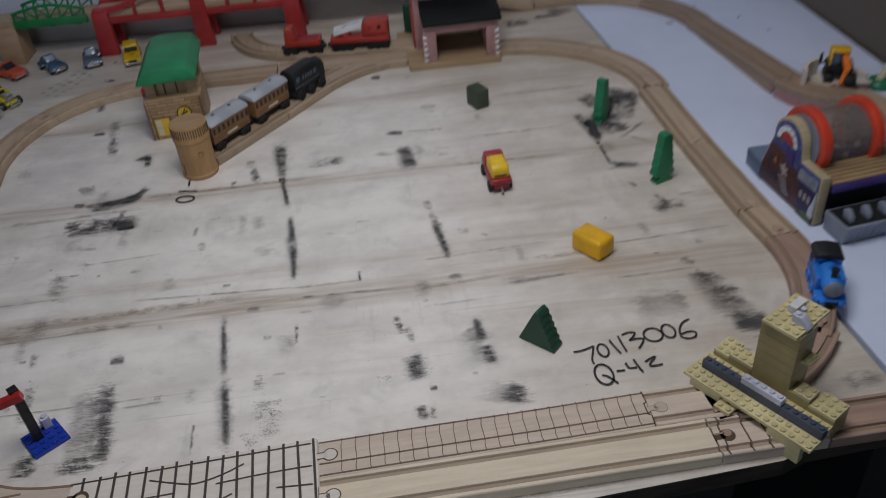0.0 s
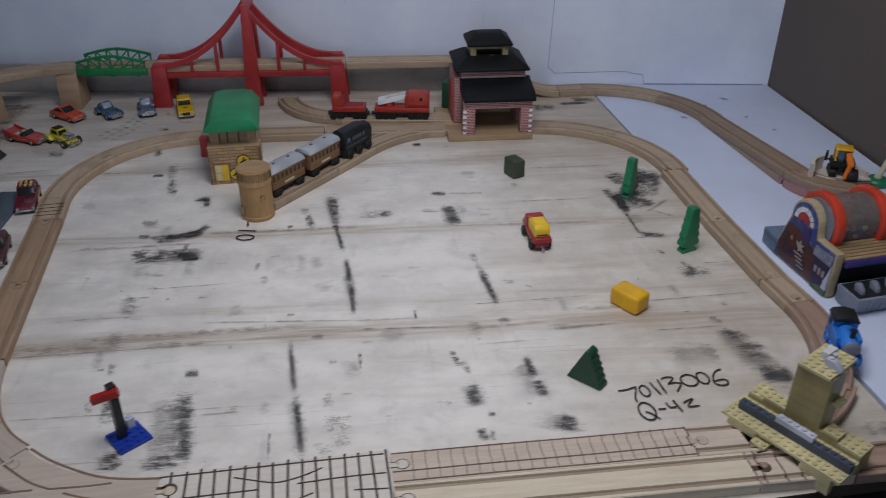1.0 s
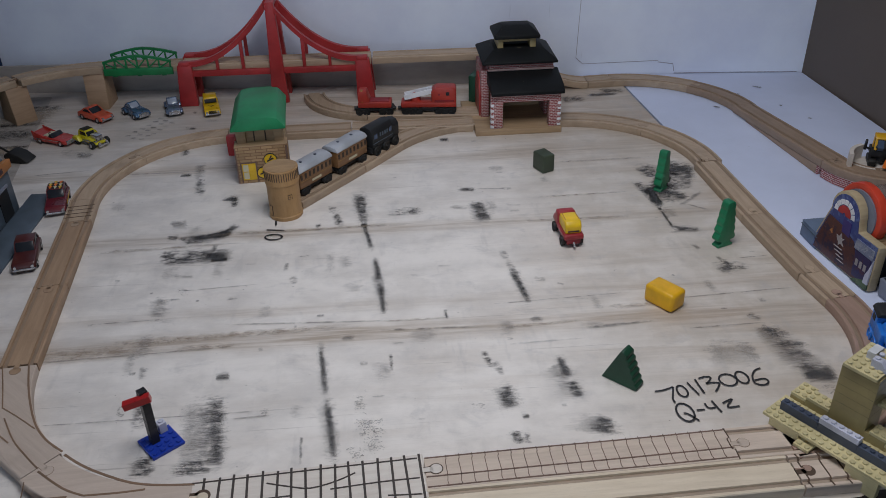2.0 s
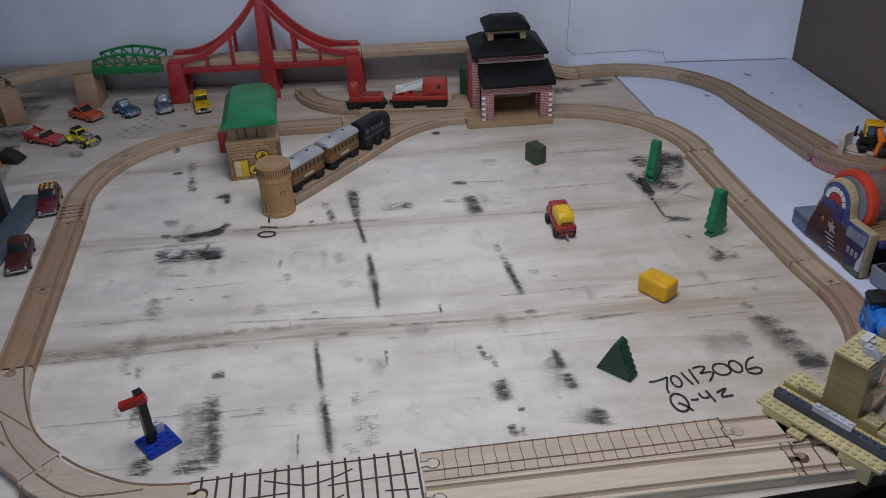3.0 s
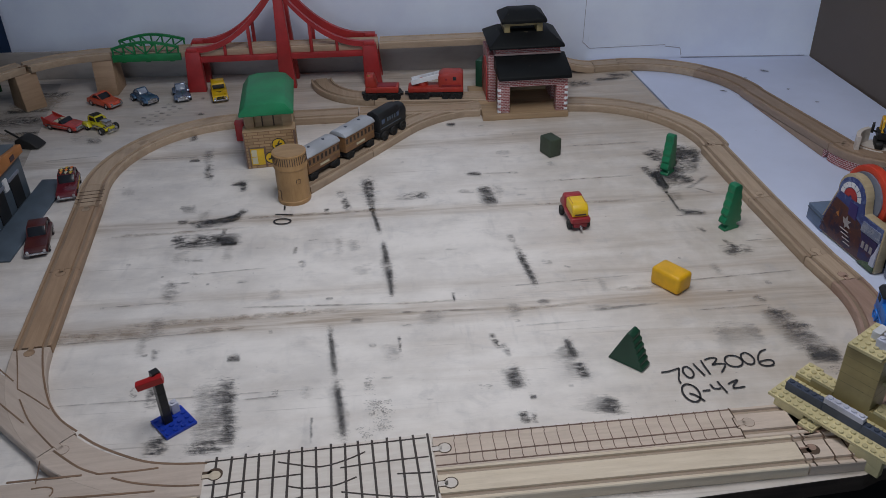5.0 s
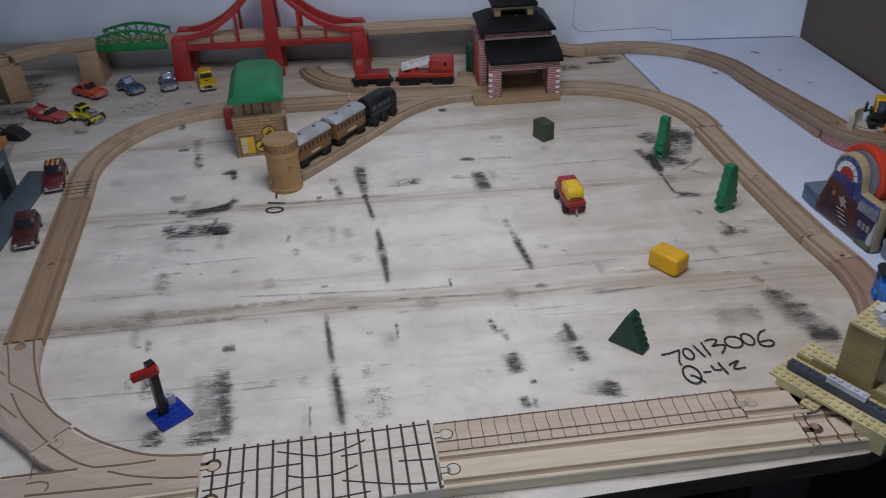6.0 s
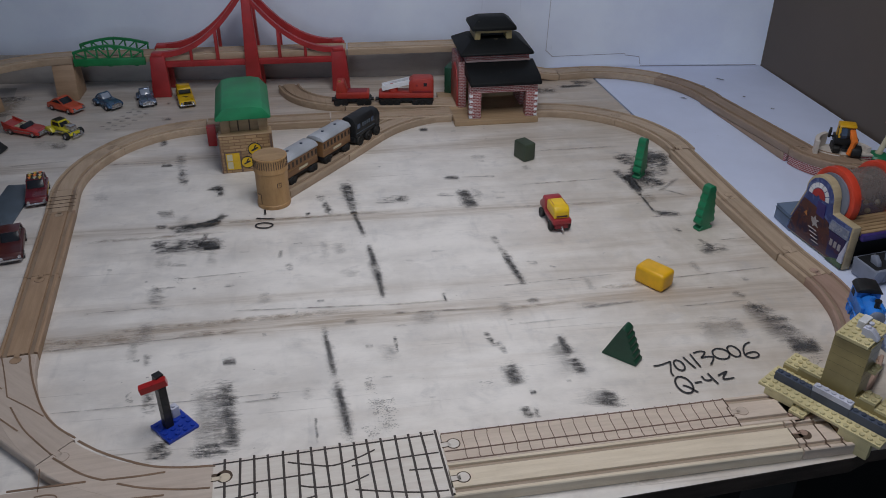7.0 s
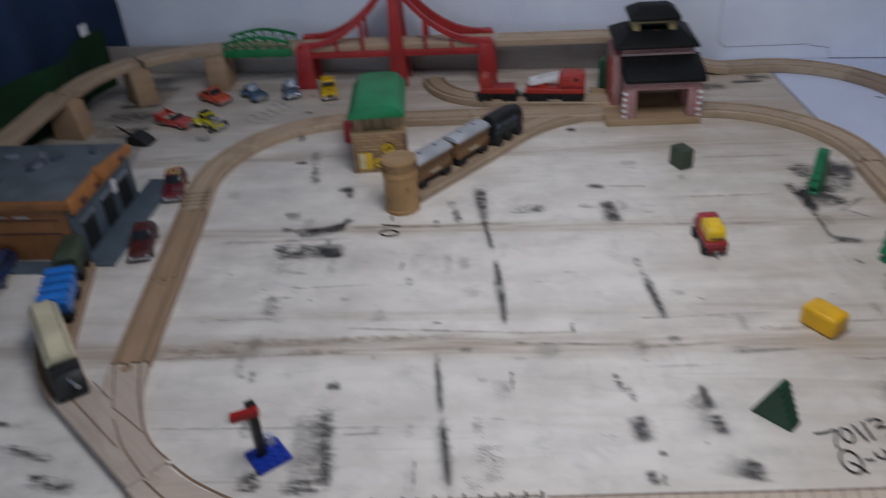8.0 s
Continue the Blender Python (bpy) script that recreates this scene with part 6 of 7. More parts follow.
# ---------------------------------------------------------------- drum-and-hopper toy on the white sheet
def drum_toy():
    ob = thing("drum_loader", "wooden and plastic toy loader with a clear drum and orange rings", "toy machine", pose(0.425, -0.069, 0, 0, 0, 14))
    arch = [(0.034 + 0.0285 * math.cos(radians(a)), 0.078 + 0.0275 * math.sin(radians(a))) for a in range(-12, 181, 16)]
    outline = [(0.084, 0.001), (0.083, 0.016)] + arch + [(0.002, 0.0650), (-0.040, 0.0650), (-0.040, 0.001)]
    panel = part("side_panel", prism(outline, 0.0, 0.0115, "x", 0.0014), TAN_WOOD, ob, "tan cut-out side panel with a printed face", m=Matrix.Translation((0, 0.006, 0)) @ Matrix.Diagonal((1, 0.93, 0.95, 1)))

    def shrink(pts, f, cy, cz):
        return [(cy + (a - cy) * f, cz + (b - cz) * f) for a, b in pts]

    part("printed_face", prism(shrink(outline, 0.94, 0.010, 0.045), -0.0008, 0.0004, "x"), PRINT_BLUE, panel, "printed face in blue and brown")
    part("printed_rock", prism([(0.077, 0.004), (0.076, 0.018), (0.060, 0.062), (0.034, 0.060), (0.004, 0.050), (-0.020, 0.004)], -0.0014, -0.0004, "x"), PRINT_BROWN, panel)
    for k in range(7):
        part("printed_pane", ring(0.034, 0.074, 0.0138, 0.0205, -0.0014, -0.0004, "x", 40, k * 26, k * 26 + 22), WHITE, panel)
    part("printed_arch", ring(0.034, 0.074, 0.003, 0.0125, -0.0016, -0.0004, "x", 28, 0, 180), RED, panel)
    part("printed_shade", prism([(0.014, 0.050), (0.030, 0.052), (0.032, 0.070), (0.016, 0.070)], -0.0018, -0.0004, "x"), PURPLE, panel)
    part("printed_hut", prism([(-0.036, 0.008), (-0.006, 0.008), (-0.003, 0.043), (-0.033, 0.043)], -0.0018, -0.0004, "x"), PRINT_DUSK, panel)
    part("printed_hut_roof", prism([(-0.036, 0.044), (0.001, 0.044), (-0.001, 0.058), (-0.035, 0.058)], -0.0020, -0.0004, "x"), PRINT_SKY, panel)
    for k in range(3):
        part("printed_window", box(-0.0022, -0.0006, -0.0125 - k * 0.008, -0.0075 - k * 0.008, 0.024, 0.033), PALE_PRINT, panel)
    part("printed_lightning", prism([(0.034, 0.038), (0.037, 0.044), (0.032, 0.043), (0.029, 0.049), (0.027, 0.043), (0.021, 0.044), (0.025, 0.039), (0.020, 0.034), (0.027, 0.035), (0.030, 0.031), (0.031, 0.036)], -0.0022, -0.0006, "x"), PALE_PRINT, panel)
    for k in range(4):
        part("printed_bar", box(-0.0022, -0.0006, 0.012 + k * 0.003, 0.026 + k * 0.004, 0.012 + k * 0.0052, 0.0130 + k * 0.0052), PALE_PRINT, panel)
    part("printed_star", prism([(0.046, 0.040), (0.052, 0.043), (0.048, 0.047)], -0.0022, -0.0006, "x"), ORANGE_DULL, panel)
    part("printed_tree", prism([(-0.0375, 0.010), (-0.029, 0.010), (-0.030, 0.022), (-0.0335, 0.030), (-0.0375, 0.046)], -0.0026, -0.0006, "x"), PALE_BRICK, panel)
    part("printed_grass", prism([(-0.0378, 0.002), (-0.006, 0.002), (-0.016, 0.008), (-0.030, 0.013), (-0.0378, 0.010)], -0.0024, -0.0006, "x"), PRINT_GREEN, panel)
    # drum, lying along local x
    cz, cy = 0.072, 0.032
    bm = lathe([(0.0325, 0.016), (0.0325, 0.088)], 36)
    bm.transform(Matrix.Translation((0, cy, cz)) @ Matrix.Rotation(math.pi / 2, 4, "Y"))
    drum = part("drum", bm, CLEAR, ob, "clear plastic drum")
    for x in (0.014, 0.078):
        part("drum_ring", soften(ring(cy, cz, 0.0300, 0.0395, x, x + 0.012, "x", 40), 0.0022), ORANGE, ob, "orange plastic ring")
    part("end_disc", ring(cy, cz, 0.0, 0.0315, 0.0125, 0.0150, "x", 36), GREY_BIN, ob)
    part("end_disc", ring(cy, cz, 0.0, 0.0315, 0.0905, 0.0930, "x", 36), PURPLE, ob)
    rnd = random.Random(5)
    for i in range(16):
        a, r0 = rnd.uniform(200, 340), rnd.uniform(0.012, 0.026)
        px = rnd.uniform(0.03, 0.076)
        part("pebble", lathe([(0.002, -0.003), (0.0042, 0), (0.002, 0.003)], 7), CARDBOARD if i % 2 else CREAM, drum, m=pose(px, cy + r0 * math.cos(radians(a)), cz + r0 * math.sin(radians(a)), 40 * i, 20 * i, 0))
    part("log_deck", box(0.014, 0.102, -0.031, 0.050, 0.0440, 0.0480, 0.001), PURPLE, ob)
    log = part("log", rod((0.013, 0, 0), (0.102, 0, 0), 0.0030, 10), CARDBOARD, ob, m=pose(0, -0.0285, 0.0510))
    for k in range(1, 6):
        again(log, ob, pose(0, -0.0285 + k * 0.0060, 0.0510 + 0.0006 * k))
    part("purple_rail", box(0.012, 0.104, -0.0375, -0.0318, 0.0440, 0.0525, 0.001), PURPLE, ob)
    part("back_frame", box(0.014, 0.102, 0.030, 0.036, 0.001, 0.0435, 0.001), BLACK, ob)
    part("far_panel", box(0.1045, 0.114, -0.036, 0.058, 0.001, 0.060, 0.002), TAN_WOOD, ob)
    # black sheet in place of the shade inside the open frame
    part("dark_cavity", box(0.016, 0.100, -0.022, -0.018, 0.001, 0.0435), BLACK, ob)
    # ribbed bin in front
    bin_ = part("bin", prism([(-0.070, 0.001), (-0.038, 0.001), (-0.035, 0.023), (-0.075, 0.023)], 0.008, 0.100, "x", 0.0012), GREY_BIN, ob, "grey ribbed plastic bin")
    # the bin is solid; a black sheet paints its shaded inside
    part("bin_hollow", box(0.011, 0.097, -0.0710, -0.0380, 0.0229, 0.0236), BLACK, bin_)
    for k in range(6):
        part("bin_rib", prism([(-0.0715, 0.002), (-0.0765, 0.0240), (-0.0715, 0.0240), (-0.0670, 0.002)], 0.0085 + k * 0.0172, 0.0122 + k * 0.0172, "x", 0.0006), GREY_BIN, bin_)
    for k in range(4):
        part("bin_scoop", prism([(-0.066, 0.0225), (-0.052, 0.0225), (-0.050, 0.0320), (-0.056, 0.0350), (-0.064, 0.0290)], 0.018 + k * 0.021, 0.024 + k * 0.021, "x", 0.0012), GREY_BIN, bin_, "dull grey plastic scoop")
    return ob


drum_toy()

bb = thing("blue_box", "low faded blue plastic box on the white sheet", "box", pose(0.417, 0.024, 0, 0, 0, 8))
part("shell", box(-0.014, 0.030, -0.020, 0.020, 0, 0.021, 0.001), BLUE_BOX, bb)
part("lid_line", box(-0.0145, 0.0305, -0.0205, 0.0205, 0.0165, 0.0178), SLATE, bb)
part("lid", box(-0.0142, 0.0302, -0.0202, 0.0202, 0.0205, 0.0225, 0.0006), BLUE_BOX, bb)


def platform():
    ob = thing("loading_platform", "pale half-round wooden platform with a raised rim", "toy platform", pose(0.560, 0.1835, 0))
    pts = [(0.048 * math.cos(radians(a)), 0.044 * math.sin(radians(a))) for a in range(0, 181, 12)]
    part("deck", prism(pts, 0.0232, 0.0265, "z", 0.0008), MAPLE_GREY, ob)
    part("brick_side", prism([(a * 0.97, b * 0.97 + 0.0006) for a, b in pts], 0, 0.0230, "z"), BRICK_RED, ob, "side printed with small red bricks")
    part("rim", ring(0, 0, 0.0395, 0.0455, 0.0266, 0.0480, "z", 40, 108, 172), MAPLE_GREY, ob, "raised pale wooden rim")
    part("rim", ring(0, 0, 0.0395, 0.0455, 0.0266, 0.0360, "z", 40, 8, 50), MAPLE_GREY, ob)
    return ob


platform()
BED = [(-0.0185, 0), (0.0185, 0), (0.0185, 0.0149), (-0.0185, 0.0149)]
ramp = thing("ramp_side", "wedge printed with red bricks under the rising track", "toy ramp", pose(0.4778, 0.3458, 0, 0, 0, -77.3))
part("wood_side", prism([(-0.09, 0), (0.120, 0), (0.120, 0.0136), (-0.09, 0.0012)], -0.0190, 0.0190, "y"), BEECH_WORN, ramp, "plain wooden wedge")
part("brick_side", prism([(0.1202, 0), (0.124, 0), (0.131, 0.0144), (0.1202, 0.0136)], -0.0185, 0.0185, "y"), BRICK_RED, ramp)
part("brick_side", sweep(BED, along(turn=76, radius=0.072)), BRICK_RED, ramp, m=pose(0.1322, 0.0, 0, 0, 0, 0.3))


def excavator():
    ob = thing("toy_excavator", "yellow and orange toy excavator on the platform", "toy vehicle", pose(0.566, 0.199, 0.0266, 0, 0, -106) @ Matrix.Scale(0.71, 4))
    for s in (-1, 1):
        tr = part("track_unit", prism([(-0.024, 0.003), (-0.020, 0), (0.016, 0), (0.020, 0.003), (0.020, 0.012), (0.016, 0.0155), (-0.020, 0.0155), (-0.024, 0.012)], s * 0.018 - 0.007, s * 0.018 + 0.007, "y", 0.001), TYRE, ob)
        for k in range(3):
            part("roller", rod((-0.014 + k * 0.012, s * 0.018 - 0.0074, 0.007), (-0.014 + k * 0.012, s * 0.018 + 0.0074, 0.007), 0.0042, 12), BLACK, tr)
    part("turntable", lathe([(0.012, 0.010), (0.012, 0.0185)], 18), BLACK, ob)
    part("engine_deck", box(-0.026, 0.012, -0.024, 0.024, 0.0180, 0.0340, 0.003), BLACK, ob)
    cab = part("cab", prism([(-0.016, 0.0335), (0.013, 0.0335), (0.016, 0.0420), (0.006, 0.0570), (-0.014, 0.0580)], -0.019, 0.013, "y", 0.0018), BLACK, ob, "black cab under a yellow roof")
    part("cab_roof", prism([(-0.018, 0.0560), (0.007, 0.0555), (0.010, 0.0590), (0.004, 0.0635), (-0.016, 0.0640)], -0.0205, 0.0145, "y", 0.0022), YELLOW, cab, "yellow rounded roof")
    part("cab_post", bar((0.0145, -0.0185, 0.036), (0.007, -0.0185, 0.058), 0.0045, 0.004, 0.0006), YELLOW, cab, "yellow corner post")
    part("side_wall", prism([(-0.016, 0.034), (-0.006, 0.034), (-0.006, 0.057), (-0.015, 0.057)], -0.0202, -0.0188, "y"), YELLOW, cab)
    part("side_window", prism([(0.0150, 0.0350), (0.0172, 0.0420), (0.0078, 0.0560), (0.0068, 0.0550)], -0.0150, -0.0040, "y"), GLASS_BLUE, cab, "smoky blue windscreen")
    part("boom", bar((0.006, 0.006, 0.052), (0.031, 0.012, 0.032), 0.012, 0.010, 0.0015), ORANGE_BRIGHT, ob, "orange boom")
    part("stick", bar((0.030, 0.010, 0.036), (0.034, 0.004, 0.006), 0.009, 0.008, 0.001), ORANGE_BRIGHT, ob)
    part("bucket", prism([(0.020, 0.026), (0.038, 0.022), (0.042, 0.008), (0.034, 0.0), (0.022, 0.002)], 0.008, 0.029, "y", 0.003), BLACK, ob)
    part("side_hook", prism([(-0.014, 0.026), (-0.006, 0.026), (-0.004, 0.044), (-0.008, 0.050), (-0.012, 0.040)], -0.036, -0.031, "y", 0.0008), BLACK, ob)
    part("hook_arm", bar((-0.010, -0.033, 0.030), (-0.010, -0.020, 0.028), 0.003, 0.003), BLACK, ob)
    return ob


excavator()


def crossing_sign():
    ob = thing("toy_sign", "toy crossing sign with a red top and green foot", "toy sign", pose(0.639, 0.2215, 0, 0, 0, 10))
    part("foot", lathe([(0.0165, 0), (0.0175, 0.002), (0.0175, 0.007), (0.015, 0.010), (0.006, 0.0115)], 26), GREEN_TREE, ob)
    part("post", rod((0, 0, 0.010), (0.016, 0, 0.063), 0.0042, 14), CREAM, ob)
    part("sign_board", prism([(-0.016, -0.005), (0.018, -0.007), (0.024, 0.0), (0.018, 0.006), (-0.016, 0.005), (-0.020, 0.0)], 0.062, 0.068, "z", 0.0012), RED, ob, "red sign board", m=pose(0.016, 0, 0))
    part("band", lathe([(0.0058, 0.010), (0.0058, 0.014)], 14), CREAM, ob)
    return ob


crossing_sign()


def long_truck():
    """Flat-bed toy truck with a black load, a yellow rail and a green cab."""
    ob = thing("toy_truck", "toy truck with a green cab and yellow side rail", "toy vehicle", pose(0.654, 0.078, 0, 0, 0, -83))
    part("chassis", box(-0.046, 0.046, -0.011, 0.011, 0.006, 0.012, 0.001), BLACK, ob)
    part("load", box(-0.046, 0.018, -0.0135, 0.0135, 0.0122, 0.027, 0.0016), BLACK_BRICK, ob, "black flat load")
    for k in (-0.0152, 0.0152):
        part("side_rail", box(-0.046, 0.018, k - 0.0016, k + 0.0016, 0.016, 0.029, 0.0006), YELLOW_CAR, ob, "yellow side rail")
    cab = part("cab", prism([(0.0195, 0.0122), (0.046, 0.0122), (0.046, 0.022), (0.039, 0.034), (0.0195, 0.034)], -0.0145, 0.0145, "y", 0.0016), GREEN_DARK, ob, "dark green cab")
    part("windscreen", prism([(0.0405, 0.0325), (0.0462, 0.0228), (0.0468, 0.0232), (0.0412, 0.0330)], -0.0115, 0.0115, "y"), GLASS_DARK, cab)
    for a in (-0.034, -0.020, 0.032):
        for k in (-0.0125, 0.0125):
            part("wheel", wheel(0.0075, 0.006), TYRE, ob, m=pose(a, k, 0.0075))
    return ob


long_truck()


# ---------------------------------------------------------------- yard on the far side of the oval
def garage():
    ob = thing("toy_garage", "toy garage with a flat grey roof and dull orange trim", "toy building", pose(-0.6925, -0.045, 0, 0, 0, 4))
    part("side_wall", box(-0.006, 0.0, 0.0, 0.175, 0.001, 0.072, 0.001), SLATE, ob, "slate grey side wall")
    part("front_wall", box(-0.20, -0.0065, 0.0, 0.006, 0.001, 0.078, 0.001), GARAGE_BROWN, ob, "orange-brown front wall")
    part("back_wall", box(-0.20, -0.0065, 0.169, 0.175, 0.001, 0.078, 0.001), SLATE, ob)
    part("flat_roof", box(-0.21, -0.001, 0.004, 0.172, 0.0785, 0.0835, 0.001), ROOF_GREY, ob, "flat grey roof")
    part("roof_trim", prism([(-0.002, 0.068), (0.178, 0.068), (0.178, 0.080), (0.100, 0.089), (-0.002, 0.089)], -0.0008, 0.0065, "x", 0.001), ORANGE_DULL, ob, "dull orange roof trim")
    part("roof_trim", box(-0.21, -0.001, -0.0045, 0.0035, 0.0755, 0.0865, 0.001), GARAGE_BROWN, ob)
    part("plank_line", box(-0.19, -0.02, -0.0012, 0.001, 0.040, 0.0415), PRINT_BROWN, ob)
    part("plank_line", box(-0.19, -0.02, -0.0012, 0.001, 0.060, 0.0612), PRINT_BROWN, ob)
    for y0, w in ((0.018, 0.030), (0.075, 0.028), (0.125, 0.030)):
        win = part("doorway", box(-0.001, 0.0012, y0, y0 + w, 0.004, 0.046), BLACK, ob)
        part("frame", box(-0.0005, 0.0022, y0 - 0.003, y0 + w + 0.003, 0.046, 0.050), GREY_BIN, win)
    for k in range(4):
        part("printed_dash", box(-0.165 + k * 0.030, -0.147 + k * 0.030, -0.0012, 0.001, 0.064 - 0.001 * (k % 2), 0.0665), PALE_PRINT, ob)
    part("front_step", box(-0.21, -0.035, -0.032, -0.0046, 0, 0.003, 0.0006), SLATE, ob)
    for y0 in (0.020, 0.060, 0.135):
        part("trim_window", box(0.0060, 0.0072, y0, y0 + 0.013, 0.0715, 0.0785), PRINT_BROWN, ob)
    part("poster", box(-0.0005, 0.0022, 0.108, 0.119, 0.038, 0.056), WHITE, ob)
    rnd = random.Random(11)
    for k in range(9):
        x, y = rnd.uniform(-0.15, -0.03), rnd.uniform(0.03, 0.15)
        part("roof_bit", box(-0.008, 0.008, -0.003, 0.003, 0, 0.004 + 0.004 * rnd.random(), 0.0006), GREY_BIN if k % 2 else NAVY_BRICK, ob, m=pose(x, y, 0.0834, 0, 0, rnd.uniform(0, 180)))
    part("roof_vent", box(0.001, 0.013, 0.070, 0.084, 0.082, 0.094, 0.001), ORANGE_DULL, ob)
    return ob


garage()
apron = thing("garage_apron", "flat slate grey plastic apron beside the garage", "toy base", pose(-0.6915, -0.060, 0, 0, 0, 4))
part("plate", box(0.0012, 0.044, 0.0, 0.232, 0, 0.003, 0.0006), SLATE, apron)


def black_tool():
    ob = thing("black_scoop", "black plastic scoop with a thin handle lying on the board", "toy part", pose(-0.783, 0.298, 0, 0, 0, 172))
    part("scoop", prism([(-0.024, 0.002), (-0.010, 0.0), (0.016, 0.0), (0.018, 0.014), (0.006, 0.020), (-0.010, 0.014)], -0.014, 0.014, "y", 0.003, 2), TYRE, ob)
    part("handle", rod((0.016, 0, 0.014), (0.046, -0.010, 0.022), 0.0018, 8), TYRE, ob)
    return ob


black_tool()


# ---------------------------------------------------------------- cloth hanging at the far left
def hanging(name, label, x, y0, y1, z0, z1, material, waves):
    bm = bmesh.new()
    n, rows = 60, 2
    grid = [[bm.verts.new((x + 0.014 * math.sin(waves * f * 6.28) + 0.006 * math.sin(17 * f), y0 + (y1 - y0) * f, z)) for z in (z0, z1)] for f in (i / n for i in range(n + 1))]
    for a, b in zip(grid, grid[1:]):
        bm.faces.new((a[0], b[0], b[1], a[1]))
    bmesh.ops.solidify(bm, geom=bm.faces[:], thickness=0.004)
    return tagged(finish(name, bm, material), label, "cloth")


hanging("navy_cloth", "dark navy cloth hanging beside the wall", -0.985, 0.10, 0.665, -0.3, 0.9, NAVY_CLOTH, 3.2)
hanging("green_cloth", "dark green cloth hanging in front of navy cloth", -0.955, -0.30, 0.55, -0.3, 0.112, GREEN_CLOTH, 4.1)
tagged(part("cloth_tag", box(-0.001, 0.001, -0.012, 0.012, -0.010, 0.010, 0.0004, 1), WHITE, None, m=pose(-0.958, 0.50, 0.125)), "small white tag on the navy cloth", "tag")


# ---------------------------------------------------------------- marks on the board
LAID = []


def smear(x0, y0, x1, y1, w0, w1=None, material=None, bend=0.0):
    """One thin patch of ink from end to end, w0 and w1 wide; bend bows it sideways. Heavy ink has a paler rub around it."""
    w1 = w0 if w1 is None else w1
    a, b = Vector((x0, y0, 0)), Vector((x1, y1, 0))
    if material in (None, INK, INK_LINE):
        over = (b - a) * 0.06
        smear(x0 - over.x, y0 - over.y, x1 + over.x, y1 + over.y, w0 * 1.4 + 0.004, w1 * 1.4 + 0.004, INK_SOFT, bend)
    d = (b - a).normalized()
    n = Vector((-d.y, d.x, 0))
    rows = 8
    bm = bmesh.new()
    uv = bm.loops.layers.uv.new("UVMap")
    ring, at = [], {}
    for i in range(rows + 1):
        f = i / rows
        p = a.lerp(b, f) + n * bend * 4 * f * (1 - f)
        w = (w0 + (w1 - w0) * f) * 0.60
        pair = bm.verts.new(p + n * w), bm.verts.new(p - n * w)
        at[pair[0]], at[pair[1]] = (0, f), (1, f)
        ring.append(pair)
    for p, q in zip(ring, ring[1:]):
        face = bm.faces.new((p[0], p[1], q[1], q[0]))
        for loop in face.loops:
            loop[uv].uv = at[loop.vert]
    LAID.append(1)
    return part("scuff_mark", bm, material or INK, table_ob, m=pose(0, 0, 0.0002 + 0.0000045 * len(LAID)), smooth=False)


# the long rubbed lines where battens lay against the board
smear(-0.209, 0.172, -0.189, 0.070, 0.020, 0.012)
smear(-0.212, 0.168, -0.199, 0.110, 0.020, 0.022, INK_MID)
smear(-0.192, 0.080, -0.172, 0.004, 0.007, 0.008, INK_LINE)
smear(-0.168, -0.009, -0.1555, -0.072, 0.006, 0.012, INK_LINE)
smear(-0.1555, -0.072, -0.1445, -0.142, 0.012, 0.006, INK_LINE)
smear(-0.162, -0.050, -0.152, -0.100, 0.016, 0.014, INK_MID)
smear(-0.211, -0.200, -0.1925, -0.284, 0.006, 0.009, INK_LINE)
smear(-0.1925, -0.284, -0.171, -0.378, 0.009, 0.008, INK_LINE)
smear(-0.194, -0.290, -0.174, -0.370, 0.020, 0.020, INK_SOFT)
smear(-0.212, -0.188, -0.208, -0.215, 0.009, 0.009, INK_SOFT)
smear(-0.001, 0.004, 0.004, -0.020, 0.013, 0.011, INK_MID)
smear(0.004, -0.018, 0.017, -0.066, 0.010, 0.014, INK_MID)
smear(0.009, -0.040, 0.0285, -0.121, 0.012, 0.009, INK_LINE)
smear(-0.030, -0.207, -0.020, -0.238, 0.010, 0.011, INK_DRY)
smear(-0.018, -0.226, -0.009, -0.252, 0.010, 0.009, INK_MID)
smear(-0.0105, -0.266, -0.0025, -0.302, 0.016, 0.019)
smear(-0.013, -0.262, -0.002, -0.306, 0.024, 0.026, INK_SOFT)
smear(-0.0015, -0.332, 0.0035, -0.351, 0.010, 0.010)
smear(0.0105, -0.334, 0.0115, -0.352, 0.007, 0.008, INK_MID)
smear(0.052, -0.216, 0.060, -0.256, 0.007, 0.015, INK_LINE)
smear(0.060, -0.258, 0.068, -0.287, 0.015, 0.012, INK)
smear(0.050, -0.230, 0.056, -0.290, 0.020, 0.026, INK_SOFT)
smear(0.040, -0.236, 0.050, -0.256, 0.036, 0.030, INK_SOFT)
smear(0.088, -0.314, 0.084, -0.338, 0.013, 0.034)
smear(0.080, -0.308, 0.072, -0.340, 0.040, 0.058, INK_SOFT)
# beside and under the signal
smear(-0.308, -0.280, -0.279, -0.392, 0.015, 0.013, INK_DRY)
smear(-0.319, -0.280, -0.290, -0.393, 0.044, 0.042, INK_MID)
smear(-0.308, -0.284, -0.280, -0.390, 0.024, 0.024, INK_MID)
smear(-0.306, -0.372, -0.302, -0.394, 0.050, 0.044, INK_DRY)
smear(-0.334, -0.282, -0.308, -0.388, 0.020, 0.020, INK_SOFT)
smear(-0.387, -0.276, -0.371, -0.336, 0.015, 0.017, INK_DRY)
smear(-0.403, -0.292, -0.392, -0.330, 0.008, 0.008, INK_SPECK)
smear(-0.356, -0.366, -0.349, -0.398, 0.024, 0.028, INK_DRY)
